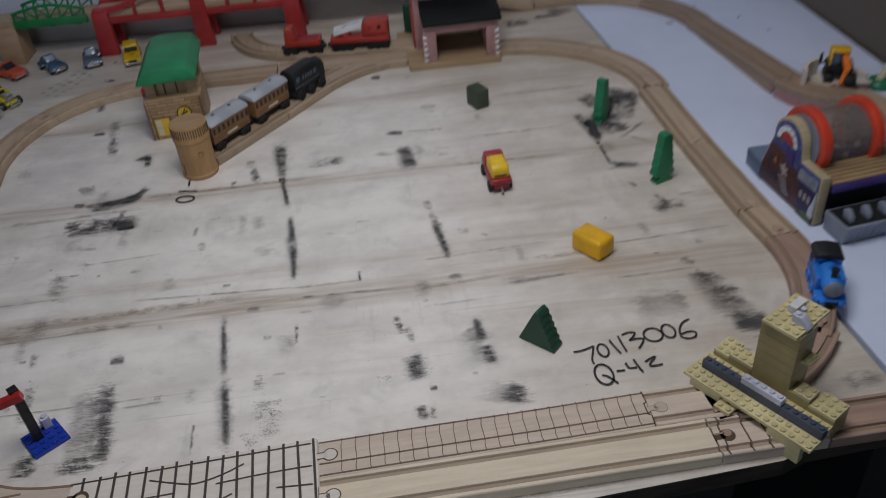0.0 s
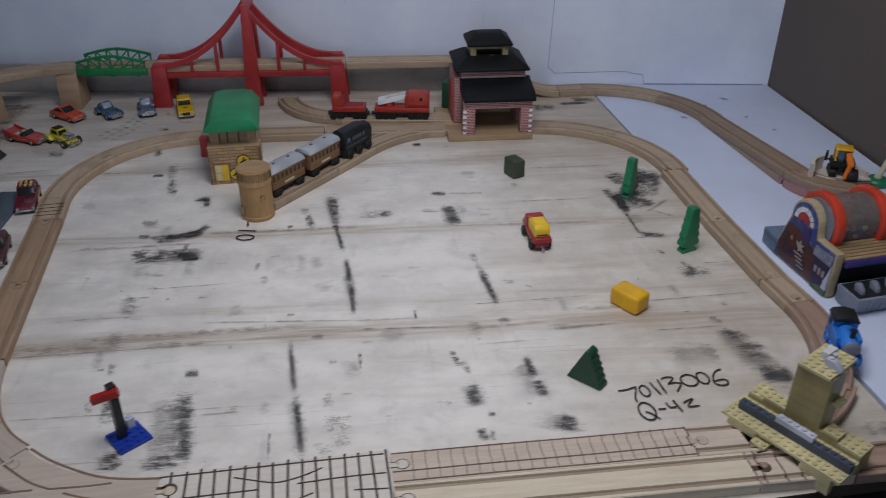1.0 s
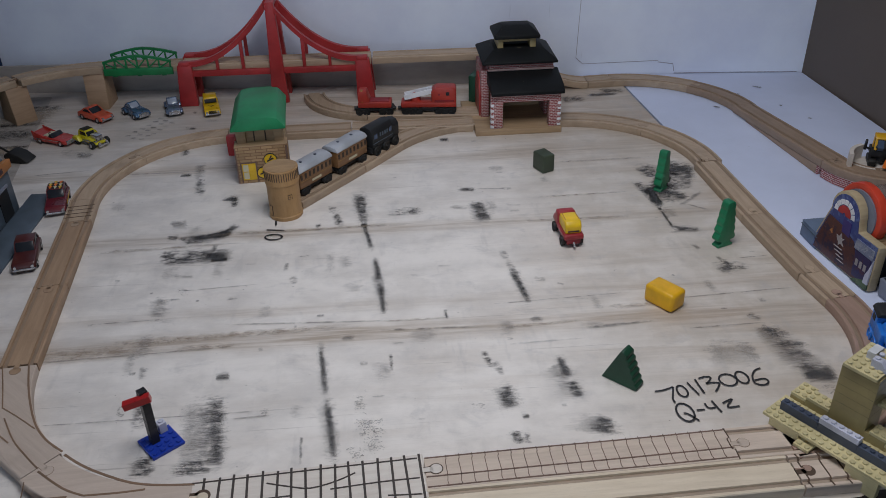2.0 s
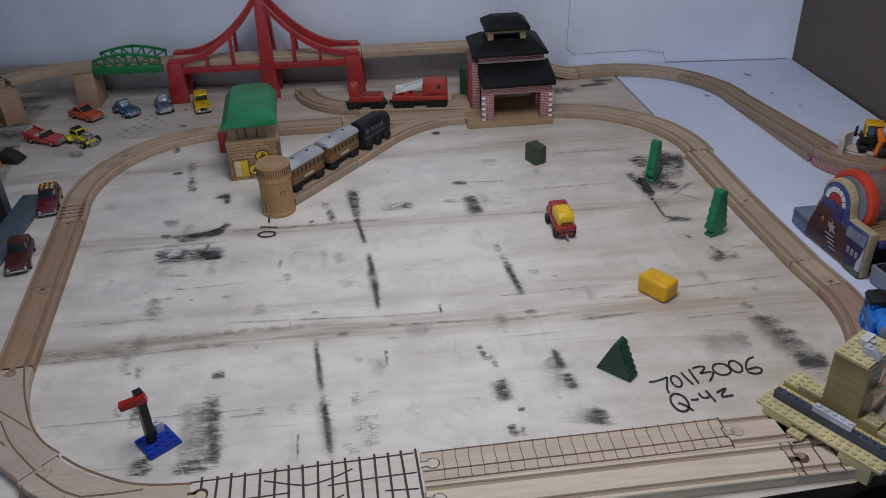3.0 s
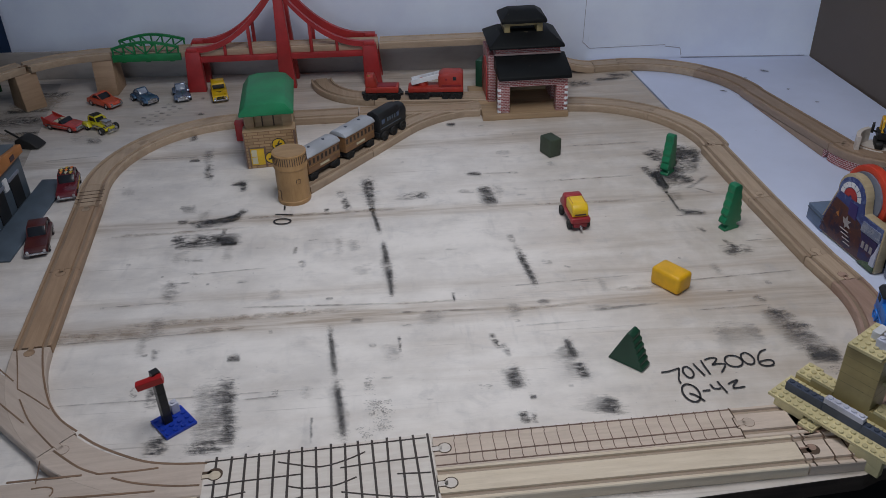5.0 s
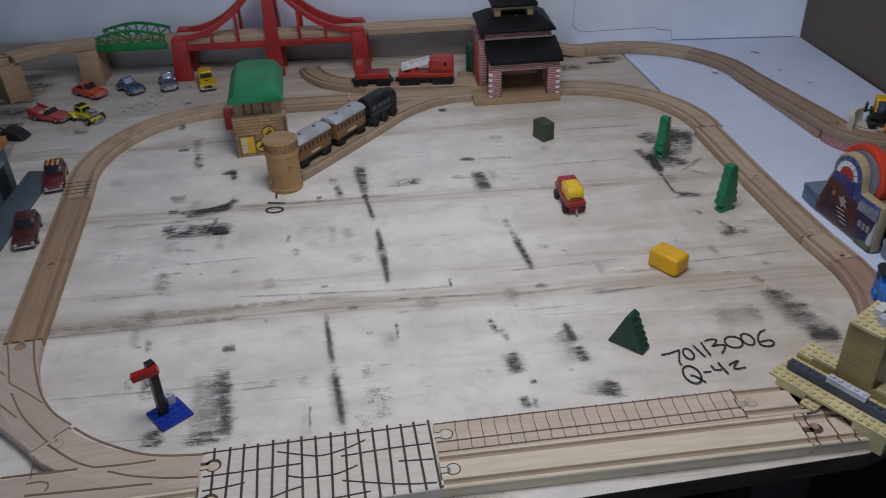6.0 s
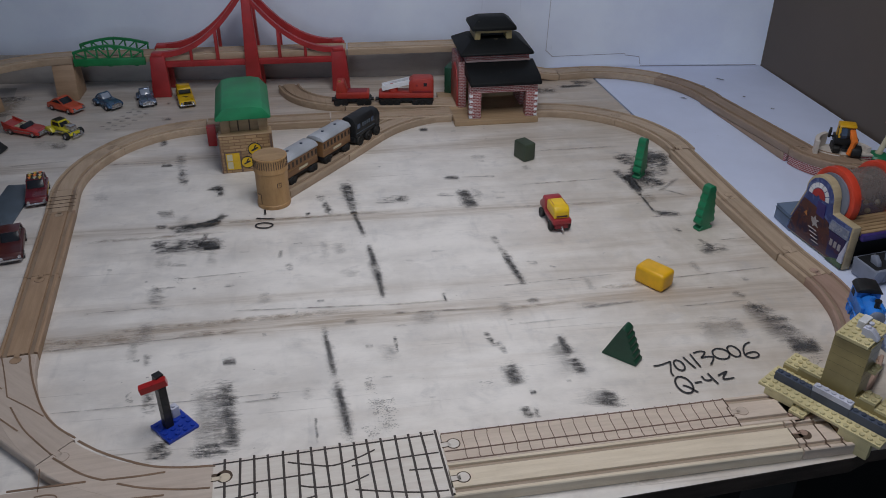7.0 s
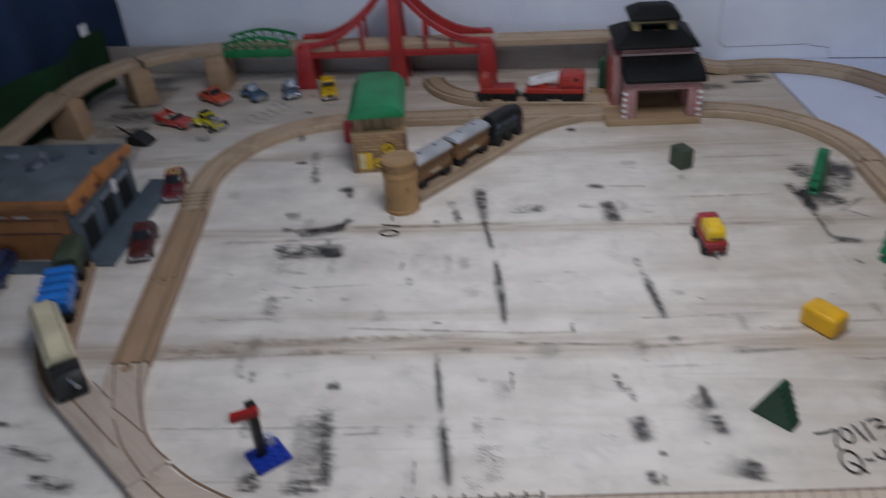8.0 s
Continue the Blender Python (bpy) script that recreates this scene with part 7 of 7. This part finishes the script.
smear(-0.316, -0.2535, -0.300, -0.2510, 0.010, 0.012)
smear(-0.400, -0.232, -0.393, -0.258, 0.010, 0.010, INK_MID)
smear(-0.412, -0.247, -0.403, -0.246, 0.007, 0.007, INK_MID)
# the rubbed rows in front of the tower
smear(-0.459, 0.040, -0.441, 0.042, 0.022, 0.016, INK_DRY)
smear(-0.434, 0.036, -0.376, 0.056, 0.013, 0.014, INK, -0.004)
smear(-0.440, 0.030, -0.372, 0.054, 0.030, 0.026, INK_DRY, -0.004)
smear(-0.396, 0.046, -0.370, 0.080, 0.010, 0.014, INK, -0.006)
smear(-0.466, 0.074, -0.440, 0.083, 0.026, 0.036, INK_MID)
smear(-0.454, -0.004, -0.432, -0.004, 0.018, 0.020, INK_DRY)
smear(-0.444, -0.020, -0.404, -0.018, 0.026, 0.024, INK_DRY)
smear(-0.456, -0.014, -0.352, -0.004, 0.044, 0.044, INK_DRY)
smear(-0.408, -0.010, -0.356, -0.003, 0.030, 0.030, INK_DRY)
smear(-0.396, -0.012, -0.360, -0.008, 0.018, 0.016, INK)
smear(-0.387, 0.024, -0.384, -0.010, 0.006, 0.012, INK_DRY)
smear(-0.420, -0.056, -0.392, -0.056, 0.010, 0.008, INK_MID)
smear(-0.412, 0.153, -0.386, 0.155, 0.008, 0.022, INK)
smear(-0.394, 0.164, -0.386, 0.128, 0.010, 0.010, INK)
smear(-0.478, 0.283, -0.462, 0.212, 0.018, 0.022, INK_MID)
smear(-0.462, 0.222, -0.447, 0.160, 0.018, 0.016, INK_DRY)
smear(-0.498, 0.234, -0.478, 0.235, 0.009, 0.009, INK)
smear(-0.518, 0.330, -0.512, 0.305, 0.014, 0.016, INK_MID)
smear(-0.570, 0.128, -0.546, 0.128, 0.020, 0.022, INK_SOFT)
smear(-0.424, -0.100, -0.410, -0.150, 0.026, 0.026, INK_MID)
smear(-0.421, -0.109, -0.396, -0.106, 0.006, 0.006, INK_MID)
smear(-0.418, -0.150, -0.392, -0.152, 0.006, 0.007, INK_MID)
smear(-0.407, -0.080, -0.390, -0.100, 0.016, 0.010, INK_SPECK)
# between tower and station
smear(-0.252, 0.120, -0.222, 0.112, 0.024, 0.020, INK_SPECK)
smear(-0.236, 0.108, -0.222, 0.068, 0.014, 0.016, INK_DRY)
smear(-0.247, 0.122, -0.234, 0.124, 0.006, 0.006, INK_MID)
smear(-0.256, 0.078, -0.252, 0.058, 0.009, 0.008, INK_DRY)
smear(-0.164, 0.104, -0.108, 0.116, 0.018, 0.026, INK_DRY)
smear(-0.148, 0.106, -0.112, 0.118, 0.020, 0.026, INK_SPECK)
smear(-0.060, 0.180, -0.033, 0.177, 0.013, 0.012, INK)
smear(-0.036, 0.180, 0.016, 0.181, 0.003, 0.004, GRAIN_LINE)
smear(0.004, 0.181, 0.022, 0.181, 0.010, 0.008, INK_MID)
smear(-0.072, 0.126, -0.044, 0.119, 0.014, 0.012, INK_MID)
smear(-0.034, 0.142, -0.019, 0.077, 0.020, 0.022, INK)
smear(-0.040, 0.140, -0.026, 0.080, 0.014, 0.026, INK_MID)
smear(-0.093, 0.362, -0.076, 0.364, 0.014, 0.016, INK)
smear(0.008, 0.130, 0.034, 0.128, 0.006, 0.004, INK_SOFT)
smear(0.014, 0.110, 0.030, 0.112, 0.010, 0.006, INK_SOFT)
# the stain round the standing fir
smear(0.222, 0.226, 0.252, 0.258, 0.040, 0.050, INK_DRY)
smear(0.228, 0.214, 0.250, 0.236, 0.034, 0.040, INK_DRY)
smear(0.236, 0.206, 0.256, 0.196, 0.034, 0.040, INK)
smear(0.254, 0.258, 0.312, 0.238, 0.050, 0.040, INK_DRY)
smear(0.258, 0.246, 0.306, 0.234, 0.044, 0.026, INK)
smear(0.256, 0.226, 0.306, 0.210, 0.046, 0.028, INK_DRY)
smear(0.258, 0.204, 0.292, 0.184, 0.050, 0.030, INK_DRY)
smear(0.230, 0.200, 0.262, 0.160, 0.060, 0.050, INK_DRY)
smear(0.234, 0.182, 0.262, 0.132, 0.050, 0.040, INK_DRY)
smear(0.226, 0.190, 0.262, 0.140, 0.070, 0.056, INK_MID)
smear(0.262, 0.158, 0.272, 0.142, 0.022, 0.026, INK_DRY)
smear(0.246, 0.166, 0.256, 0.158, 0.014, 0.014, INK_DRY)
smear(0.206, 0.206, 0.224, 0.136, 0.018, 0.012, INK_DRY)
smear(0.214, 0.140, 0.240, 0.132, 0.020, 0.016, INK_DRY)
smear(0.226, 0.180, 0.229, 0.112, 0.009, 0.012, INK)
smear(0.228, 0.116, 0.236, 0.056, 0.004, 0.005, INK_LINE)
smear(0.234, 0.057, 0.272, 0.055, 0.018, 0.012, INK)
smear(0.258, 0.122, 0.304, 0.170, 0.010, 0.008, INK_MID)
smear(0.268, 0.128, 0.298, 0.108, 0.005, 0.005, INK_MID)
smear(0.250, 0.018, 0.258, 0.002, 0.010, 0.008, INK_DRY)
smear(0.266, -0.045, 0.310, -0.036, 0.030, 0.018, INK_DRY)
smear(0.274, -0.014, 0.290, -0.042, 0.006, 0.014, INK_DRY)
smear(0.344, 0.006, 0.356, -0.010, 0.014, 0.012, INK_SPECK)
# the long worn patch by the building of toy bricks
smear(0.276, -0.142, 0.292, -0.152, 0.014, 0.016, INK_MID)
smear(0.286, -0.160, 0.318, -0.246, 0.034, 0.050, INK_BROWN)
smear(0.286, -0.164, 0.300, -0.186, 0.014, 0.012, INK_DRY)
smear(0.290, -0.176, 0.314, -0.178, 0.014, 0.012, INK_MID)
smear(0.294, -0.196, 0.328, -0.200, 0.012, 0.014, INK_DRY)
smear(0.298, -0.212, 0.328, -0.218, 0.012, 0.010, INK_MID)
smear(0.302, -0.240, 0.342, -0.250, 0.036, 0.030, INK_BROWN)
smear(0.304, -0.246, 0.340, -0.254, 0.032, 0.022, INK)
smear(0.318, -0.266, 0.330, -0.280, 0.020, 0.016, INK_SPECK)
# faint prints, dots and dashes on the open board
def dab(x, y, w, h, material):
    smear(x - w / 2, y - 0.0005, x + w / 2, y + 0.0005, h, h, material)


def rub(x0, y0, x1, y1, w, material):
    smear(x0, y0, x1, y1, w, w * 0.85, material)


dab(-0.277, -0.206, 0.006, 0.007, INK_MID)
dab(-0.246, -0.163, 0.004, 0.012, INK_MID)
dab(-0.219, -0.142, 0.010, 0.007, INK_MID)
dab(-0.436, -0.094, 0.004, 0.005, INK_MID)
dab(-0.374, -0.111, 0.005, 0.006, INK_MID)
dab(-0.489, -0.066, 0.008, 0.008, INK_MID)
dab(-0.488, -0.160, 0.006, 0.005, INK_MID)
dab(-0.182, -0.184, 0.018, 0.014, INK_MID)
dab(-0.159, -0.230, 0.010, 0.010, INK_MID)
dab(0.001, -0.187, 0.008, 0.006, INK_MID)
dab(0.034, -0.151, 0.018, 0.014, INK_MID)
dab(0.303, -0.114, 0.010, 0.010, INK_MID)
dab(0.011, -0.313, 0.008, 0.006, INK)
dab(-0.036, -0.298, 0.018, 0.014, INK_SPECK)
dab(-0.252, -0.307, 0.010, 0.010, INK_SPECK)
dab(0.098, -0.160, 0.030, 0.010, INK_SOFT)
dab(0.000, 0.250, 0.030, 0.020, INK_SOFT)
dab(0.240, -0.214, 0.060, 0.050, INK_SOFT)
dab(-0.696, 0.320, 0.060, 0.040, INK_SOFT)
dab(-0.680, 0.312, 0.030, 0.024, INK_MID)
rub(-0.281, -0.024, -0.279, -0.046, 0.008, INK_MID)
rub(-0.268, -0.056, -0.262, -0.076, 0.012, INK_MID)
rub(-0.210, -0.006, -0.200, -0.040, 0.020, INK_SOFT)
rub(-0.192, -0.070, -0.180, -0.092, 0.030, INK_SOFT)
rub(-0.132, -0.212, -0.127, -0.244, 0.005, INK_DRY)
rub(-0.073, -0.130, -0.0705, -0.150, 0.003, INK)
rub(-0.105, -0.168, -0.088, -0.192, 0.040, INK_SOFT)
rub(-0.209, -0.340, -0.203, -0.380, 0.004, INK_MID)
rub(0.036, -0.066, 0.052, -0.068, 0.012, INK_MID)
rub(0.064, -0.074, 0.074, -0.080, 0.006, INK_MID)
rub(-0.340, -0.108, -0.326, -0.104, 0.008, INK_MID)
rub(0.118, -0.236, 0.124, -0.262, 0.010, INK_SOFT)
rub(-0.660, -0.330, -0.600, -0.336, 0.012, INK_DRY)
rub(-0.690, -0.345, -0.620, -0.352, 0.014, INK_DRY)
rub(-0.610, -0.362, -0.540, -0.376, 0.016, INK_DRY)
rub(-0.560, -0.400, -0.500, -0.405, 0.022, INK_DRY)
rub(0.330, -0.318, 0.370, -0.318, 0.030, INK_SOFT)
rub(0.372, -0.336, 0.420, -0.330, 0.026, INK_MID)
rub(0.128, 0.540, 0.178, 0.544, 0.040, INK_DRY)
rub(0.206, 0.580, 0.258, 0.586, 0.034, INK_DRY)
rub(0.180, 0.560, 0.240, 0.568, 0.014, INK)
rub(-0.470, 0.552, -0.390, 0.556, 0.026, INK)
rub(-0.520, 0.455, -0.490, 0.456, 0.014, INK_SOFT)
rub(-0.880, 0.520, -0.800, 0.530, 0.040, INK_DRY)
rub(-0.548, 0.504, -0.546, 0.490, 0.010, INK_MID)
rub(-0.544, 0.420, -0.522, 0.424, 0.016, INK_DRY)
rub(-0.516, 0.334, -0.508, 0.312, 0.012, INK_DRY)
rub(-0.500, 0.237, -0.480, 0.238, 0.010, INK_MID)
rub(-0.860, 0.345, -0.780, 0.352, 0.014, INK_DRY)
rub(-0.850, 0.400, -0.790, 0.404, 0.020, INK_DRY)
rub(-0.900, 0.440, -0.810, 0.452, 0.018, INK)
for x0, y0, x1, y1, w in ((-0.160, -0.272, -0.154, -0.316, 0.014), (-0.152, -0.310, -0.132, -0.372, 0.022), (-0.160, -0.352, -0.146, -0.376, 0.014), (-0.143, -0.318, -0.134, -0.342, 0.020)):
    smear(x0, y0, x1, y1, w, w, INK_SPECK)
# bare wood along the front edge
smear(-0.300, -0.500, 0.000, -0.450, 0.030, 0.026, BARE_WOOD)
smear(0.060, -0.440, 0.200, -0.418, 0.016, 0.012, BROWN_RUB)
smear(0.066, -0.428, 0.078, -0.426, 0.007, 0.006, INK_DRY)
# raw dark planks past the painted part at the far corner
smear(-0.905, 0.480, -0.800, 0.490, 0.090, 0.080, BARE_WOOD)
smear(-0.900, 0.395, -0.800, 0.405, 0.060, 0.060, INK_DRY)
smear(-0.890, 0.330, -0.790, 0.335, 0.050, 0.040, BARE_WOOD)
# open grain and plank joints
rub(-0.030, -0.122, 0.170, -0.0935, 0.0030, GRAIN_LINE)
rub(0.160, -0.116, 0.372, -0.084, 0.0032, GRAIN_LINE)
rub(-0.530, -0.230, -0.360, -0.208, 0.0030, GRAIN_LINE)
rub(-0.390, -0.212, -0.300, -0.199, 0.0034, GRAIN_LINE)
rub(-0.740, 0.236, -0.640, 0.257, 0.0040, GRAIN_LINE)
rub(-0.410, -0.091, -0.300, -0.074, 0.0030, GRAIN_LINE)
rub(-0.500, -0.160, -0.400, -0.148, 0.0026, GRAIN_LINE)
rub(-0.150, -0.155, -0.060, -0.146, 0.0060, BROWN_RUB)
rub(-0.340, -0.160, -0.120, -0.152, 0.0040, GRAIN_LINE)
rub(-0.160, -0.172, -0.020, -0.164, 0.0050, GRAIN_LINE)
rub(-0.550, 0.000, -0.340, 0.028, 0.0100, BROWN_RUB)
rub(-0.420, 0.044, -0.100, 0.078, 0.0120, BROWN_RUB)
rub(-0.380, -0.206, -0.300, -0.196, 0.0140, BROWN_RUB)
rub(-0.560, -0.226, -0.380, -0.204, 0.0300, BROWN_RUB)
rub(-0.460, -0.198, -0.160, -0.160, 0.0160, BROWN_RUB)
rub(-0.020, -0.170, 0.090, -0.152, 0.0080, BROWN_RUB)
rub(-0.500, -0.330, -0.200, -0.300, 0.0022, GRAIN_LINE)
rub(-0.286, -0.318, -0.240, -0.311, 0.0030, GRAIN_LINE)
rub(0.000, -0.198, 0.090, -0.186, 0.0040, INK_SOFT)
rub(0.080, -0.170, 0.170, -0.154, 0.0070, INK_MID)
rub(-0.600, 0.236, -0.460, 0.250, 0.0060, BROWN_RUB)
rub(0.100, 0.270, 0.250, 0.286, 0.0080, BROWN_RUB)
rub(0.050, 0.150, 0.200, 0.168, 0.0060, BROWN_RUB)
rub(0.030, 0.080, 0.190, 0.092, 0.0100, BROWN_RUB)
rub(0.200, -0.170, 0.300, -0.158, 0.0030, GRAIN_LINE)
rub(0.120, -0.128, 0.200, -0.118, 0.0120, BROWN_RUB)
rub(0.300, -0.020, 0.345, -0.014, 0.0030, GRAIN_LINE)
for wx, wy, ww, wh in ((0.40, 0.50, 0.016, 0.006), (0.50, 0.60, 0.020, 0.006), (0.55, 0.44, 0.008, 0.005), (0.46, 0.56, 0.007, 0.004), (0.52, 0.50, 0.006, 0.005)):
    smear(wx, wy, wx + ww * 0.8, wy - ww * 0.6, wh, wh, INK)
rng = random.Random(4)
for i in range(6):
    for j in range(3):
        ox, oy = -0.634 + 0.0066 * i + 0.013 * j + rng.uniform(-0.002, 0.002), 0.394 + 0.0148 * i - 0.010 * j + rng.uniform(-0.003, 0.003)
        smear(ox - 0.006, oy, ox + 0.006, oy + rng.uniform(-0.002, 0.002), 0.010, 0.009, INK_MID)
for i in range(16):
    ox, oy, ow = rng.uniform(-0.46, 0.26), rng.uniform(-0.30, 0.24), rng.uniform(0.020, 0.055)
    smear(ox, oy, ox + ow * 0.2, oy - ow, rng.uniform(0.012, 0.024), None, INK_SOFT)
for i in range(26):
    ox, oy, ow = rng.uniform(-0.52, 0.33), rng.uniform(-0.34, 0.36), rng.uniform(0.004, 0.020)
    smear(ox, oy, ox + ow, oy + ow * 0.09, rng.uniform(0.003, 0.006), None, rng.choice((INK_SOFT, INK_SPECK, INK_MID)))


# ---------------------------------------------------------------- handwriting in black marker
def stroke(points, width, bm, z=0.0014):
    """A flat pen stroke through the points."""
    pts = [Vector((a, b, 0)) for a, b in points]
    left, right = [], []
    for i, p in enumerate(pts):
        d = (pts[min(i + 1, len(pts) - 1)] - pts[max(i - 1, 0)]).normalized()
        n = Vector((-d.y, d.x, 0)) * width / 2
        left.append(bm.verts.new(p + n + Vector((0, 0, z)))), right.append(bm.verts.new(p - n + Vector((0, 0, z))))
    for i in range(len(pts) - 1):
        bm.faces.new((left[i], right[i], right[i + 1], left[i + 1]))


def oval(cx, cy, rx, ry, a0=90, a1=460, n=18):
    return [(cx + rx * math.cos(radians(a0 + (a1 - a0) * i / n)), cy + ry * math.sin(radians(a0 + (a1 - a0) * i / n))) for i in range(n + 1)]


# strokes of each character, in millimetres from the start of its line
NUMBER = (
    ("7", [[(-1.8, 23.5), (7.4, 24.2), (19.0, 27.6)], [(19.0, 27.6), (15.8, 19.0), (12.6, 10.4), (12.7, 4.3)]]),
    ("0", [oval(26.0, 20.0, 5.0, 8.6, 70, 440)]),
    ("1", [[(35.8, 32.3), (37.7, 24.0), (41.1, 12.4)]]),
    ("1", [[(45.5, 36.0), (46.0, 25.8), (47.3, 13.5)]]),
    ("3", [[(49.6, 36.5), (56.9, 38.5), (62.7, 36.6), (58.9, 31.1), (54.4, 27.7)], [(54.4, 27.7), (63.6, 28.4), (68.0, 26.0), (64.4, 20.2), (59.6, 14.8)]]),
    ("0", [oval(79.0, 30.3, 9.0, 9.2, 80, 450)]),
    ("0", [oval(95.0, 32.0, 6.2, 9.4, 100, 470)]),
    ("6", [[(120.3, 43.7), (112.8, 40.7), (106.6, 32.5), (104.2, 22.7), (109.6, 17.9), (116.8, 18.9), (119.4, 23.6), (115.9, 27.1), (105.6, 25.6)]]),
)
MARK = (
    ("Q", [oval(17.7, -10.6, 8.2, 13.0, 60, 432), [(15.6, -11.3), (20.3, -14.0), (26.9, -24.0)]]),
    ("-", [[(30.0, -9.3), (38.1, -9.4)]]),
    ("4", [[(41.3, -0.8), (42.4, -7.0), (46.3, -8.5), (49.8, -7.9)], [(49.8, 2.1), (51.5, -7.2), (53.4, -15.6)]]),
    ("2", [[(59.1, -3.3), (65.6, -0.1), (70.8, 1.2), (63.8, -5.9), (62.2, -9.8)], [(62.2, -9.8), (68.0, -9.8), (74.4, -9.4)]]),
)
TEN = (
    ("1", [[(0.0, 12.2), (12.0, 11.6), (25.0, 10.2)]]),
    ("0", [oval(13.5, -7.5, 11.5, 7.2, 90, 450)]),
    ("-", [[(8.4, 37.0), (9.6, 30.0), (10.6, 24.0)]]),
)


def writing(glyphs, x, y, turn, label, pen):
    ob = thing("handwriting", label, "writing", pose(x, y, 0, 0, 0, turn))
    for sign, lines in glyphs:
        bm = bmesh.new()
        for line in lines:
            path = [(a / 1000, b / 1000) for a, b in line]
            stroke(smooth_line(path, 4) if len(path) > 2 else path, pen, bm)
        part("character", bm, MARKER, ob, smooth=False)
    return ob


writing(NUMBER, 0.150, -0.300, 8, "handwritten number in black marker on the board", 0.00200)
writing(MARK, 0.150, -0.300, 8, "handwritten mark in black marker on the board", 0.0021)
writing(TEN, -0.3245, 0.0480, 0, "handwritten number ten in black marker on the board", 0.0026)

# cracks in the wall's lining
crack = thing("wall_crack", "dark open seam in the white wall lining", "crack", kind="structure")
part("seam", bar((0.1720, 0.6798, 0.034), (0.1790, 0.6798, 0.30), 0.0008, 0.0009), CRACK, crack)
part("seam", bar((0.1720, 0.6798, 0.034), (0.1860, 0.6798, 0.0215), 0.0008, 0.0013), CRACK, crack)
part("seam", bar((0.1860, 0.6798, 0.0215), (0.335, 0.6798, 0.0265), 0.0008, 0.0009), CRACK, crack)
part("seam", bar((0.335, 0.6798, 0.0235), (0.365, 0.6798, 0.0195), 0.0008, 0.0012), CRACK, crack)
part("seam", bar((0.365, 0.6798, 0.0195), (0.369, 0.6798, 0.0040), 0.0008, 0.0012), CRACK, crack)
part("seam", bar((0.369, 0.6792, 0.0006), (0.612, 0.6792, 0.0006), 0.0010, 0.0009), CRACK, crack)
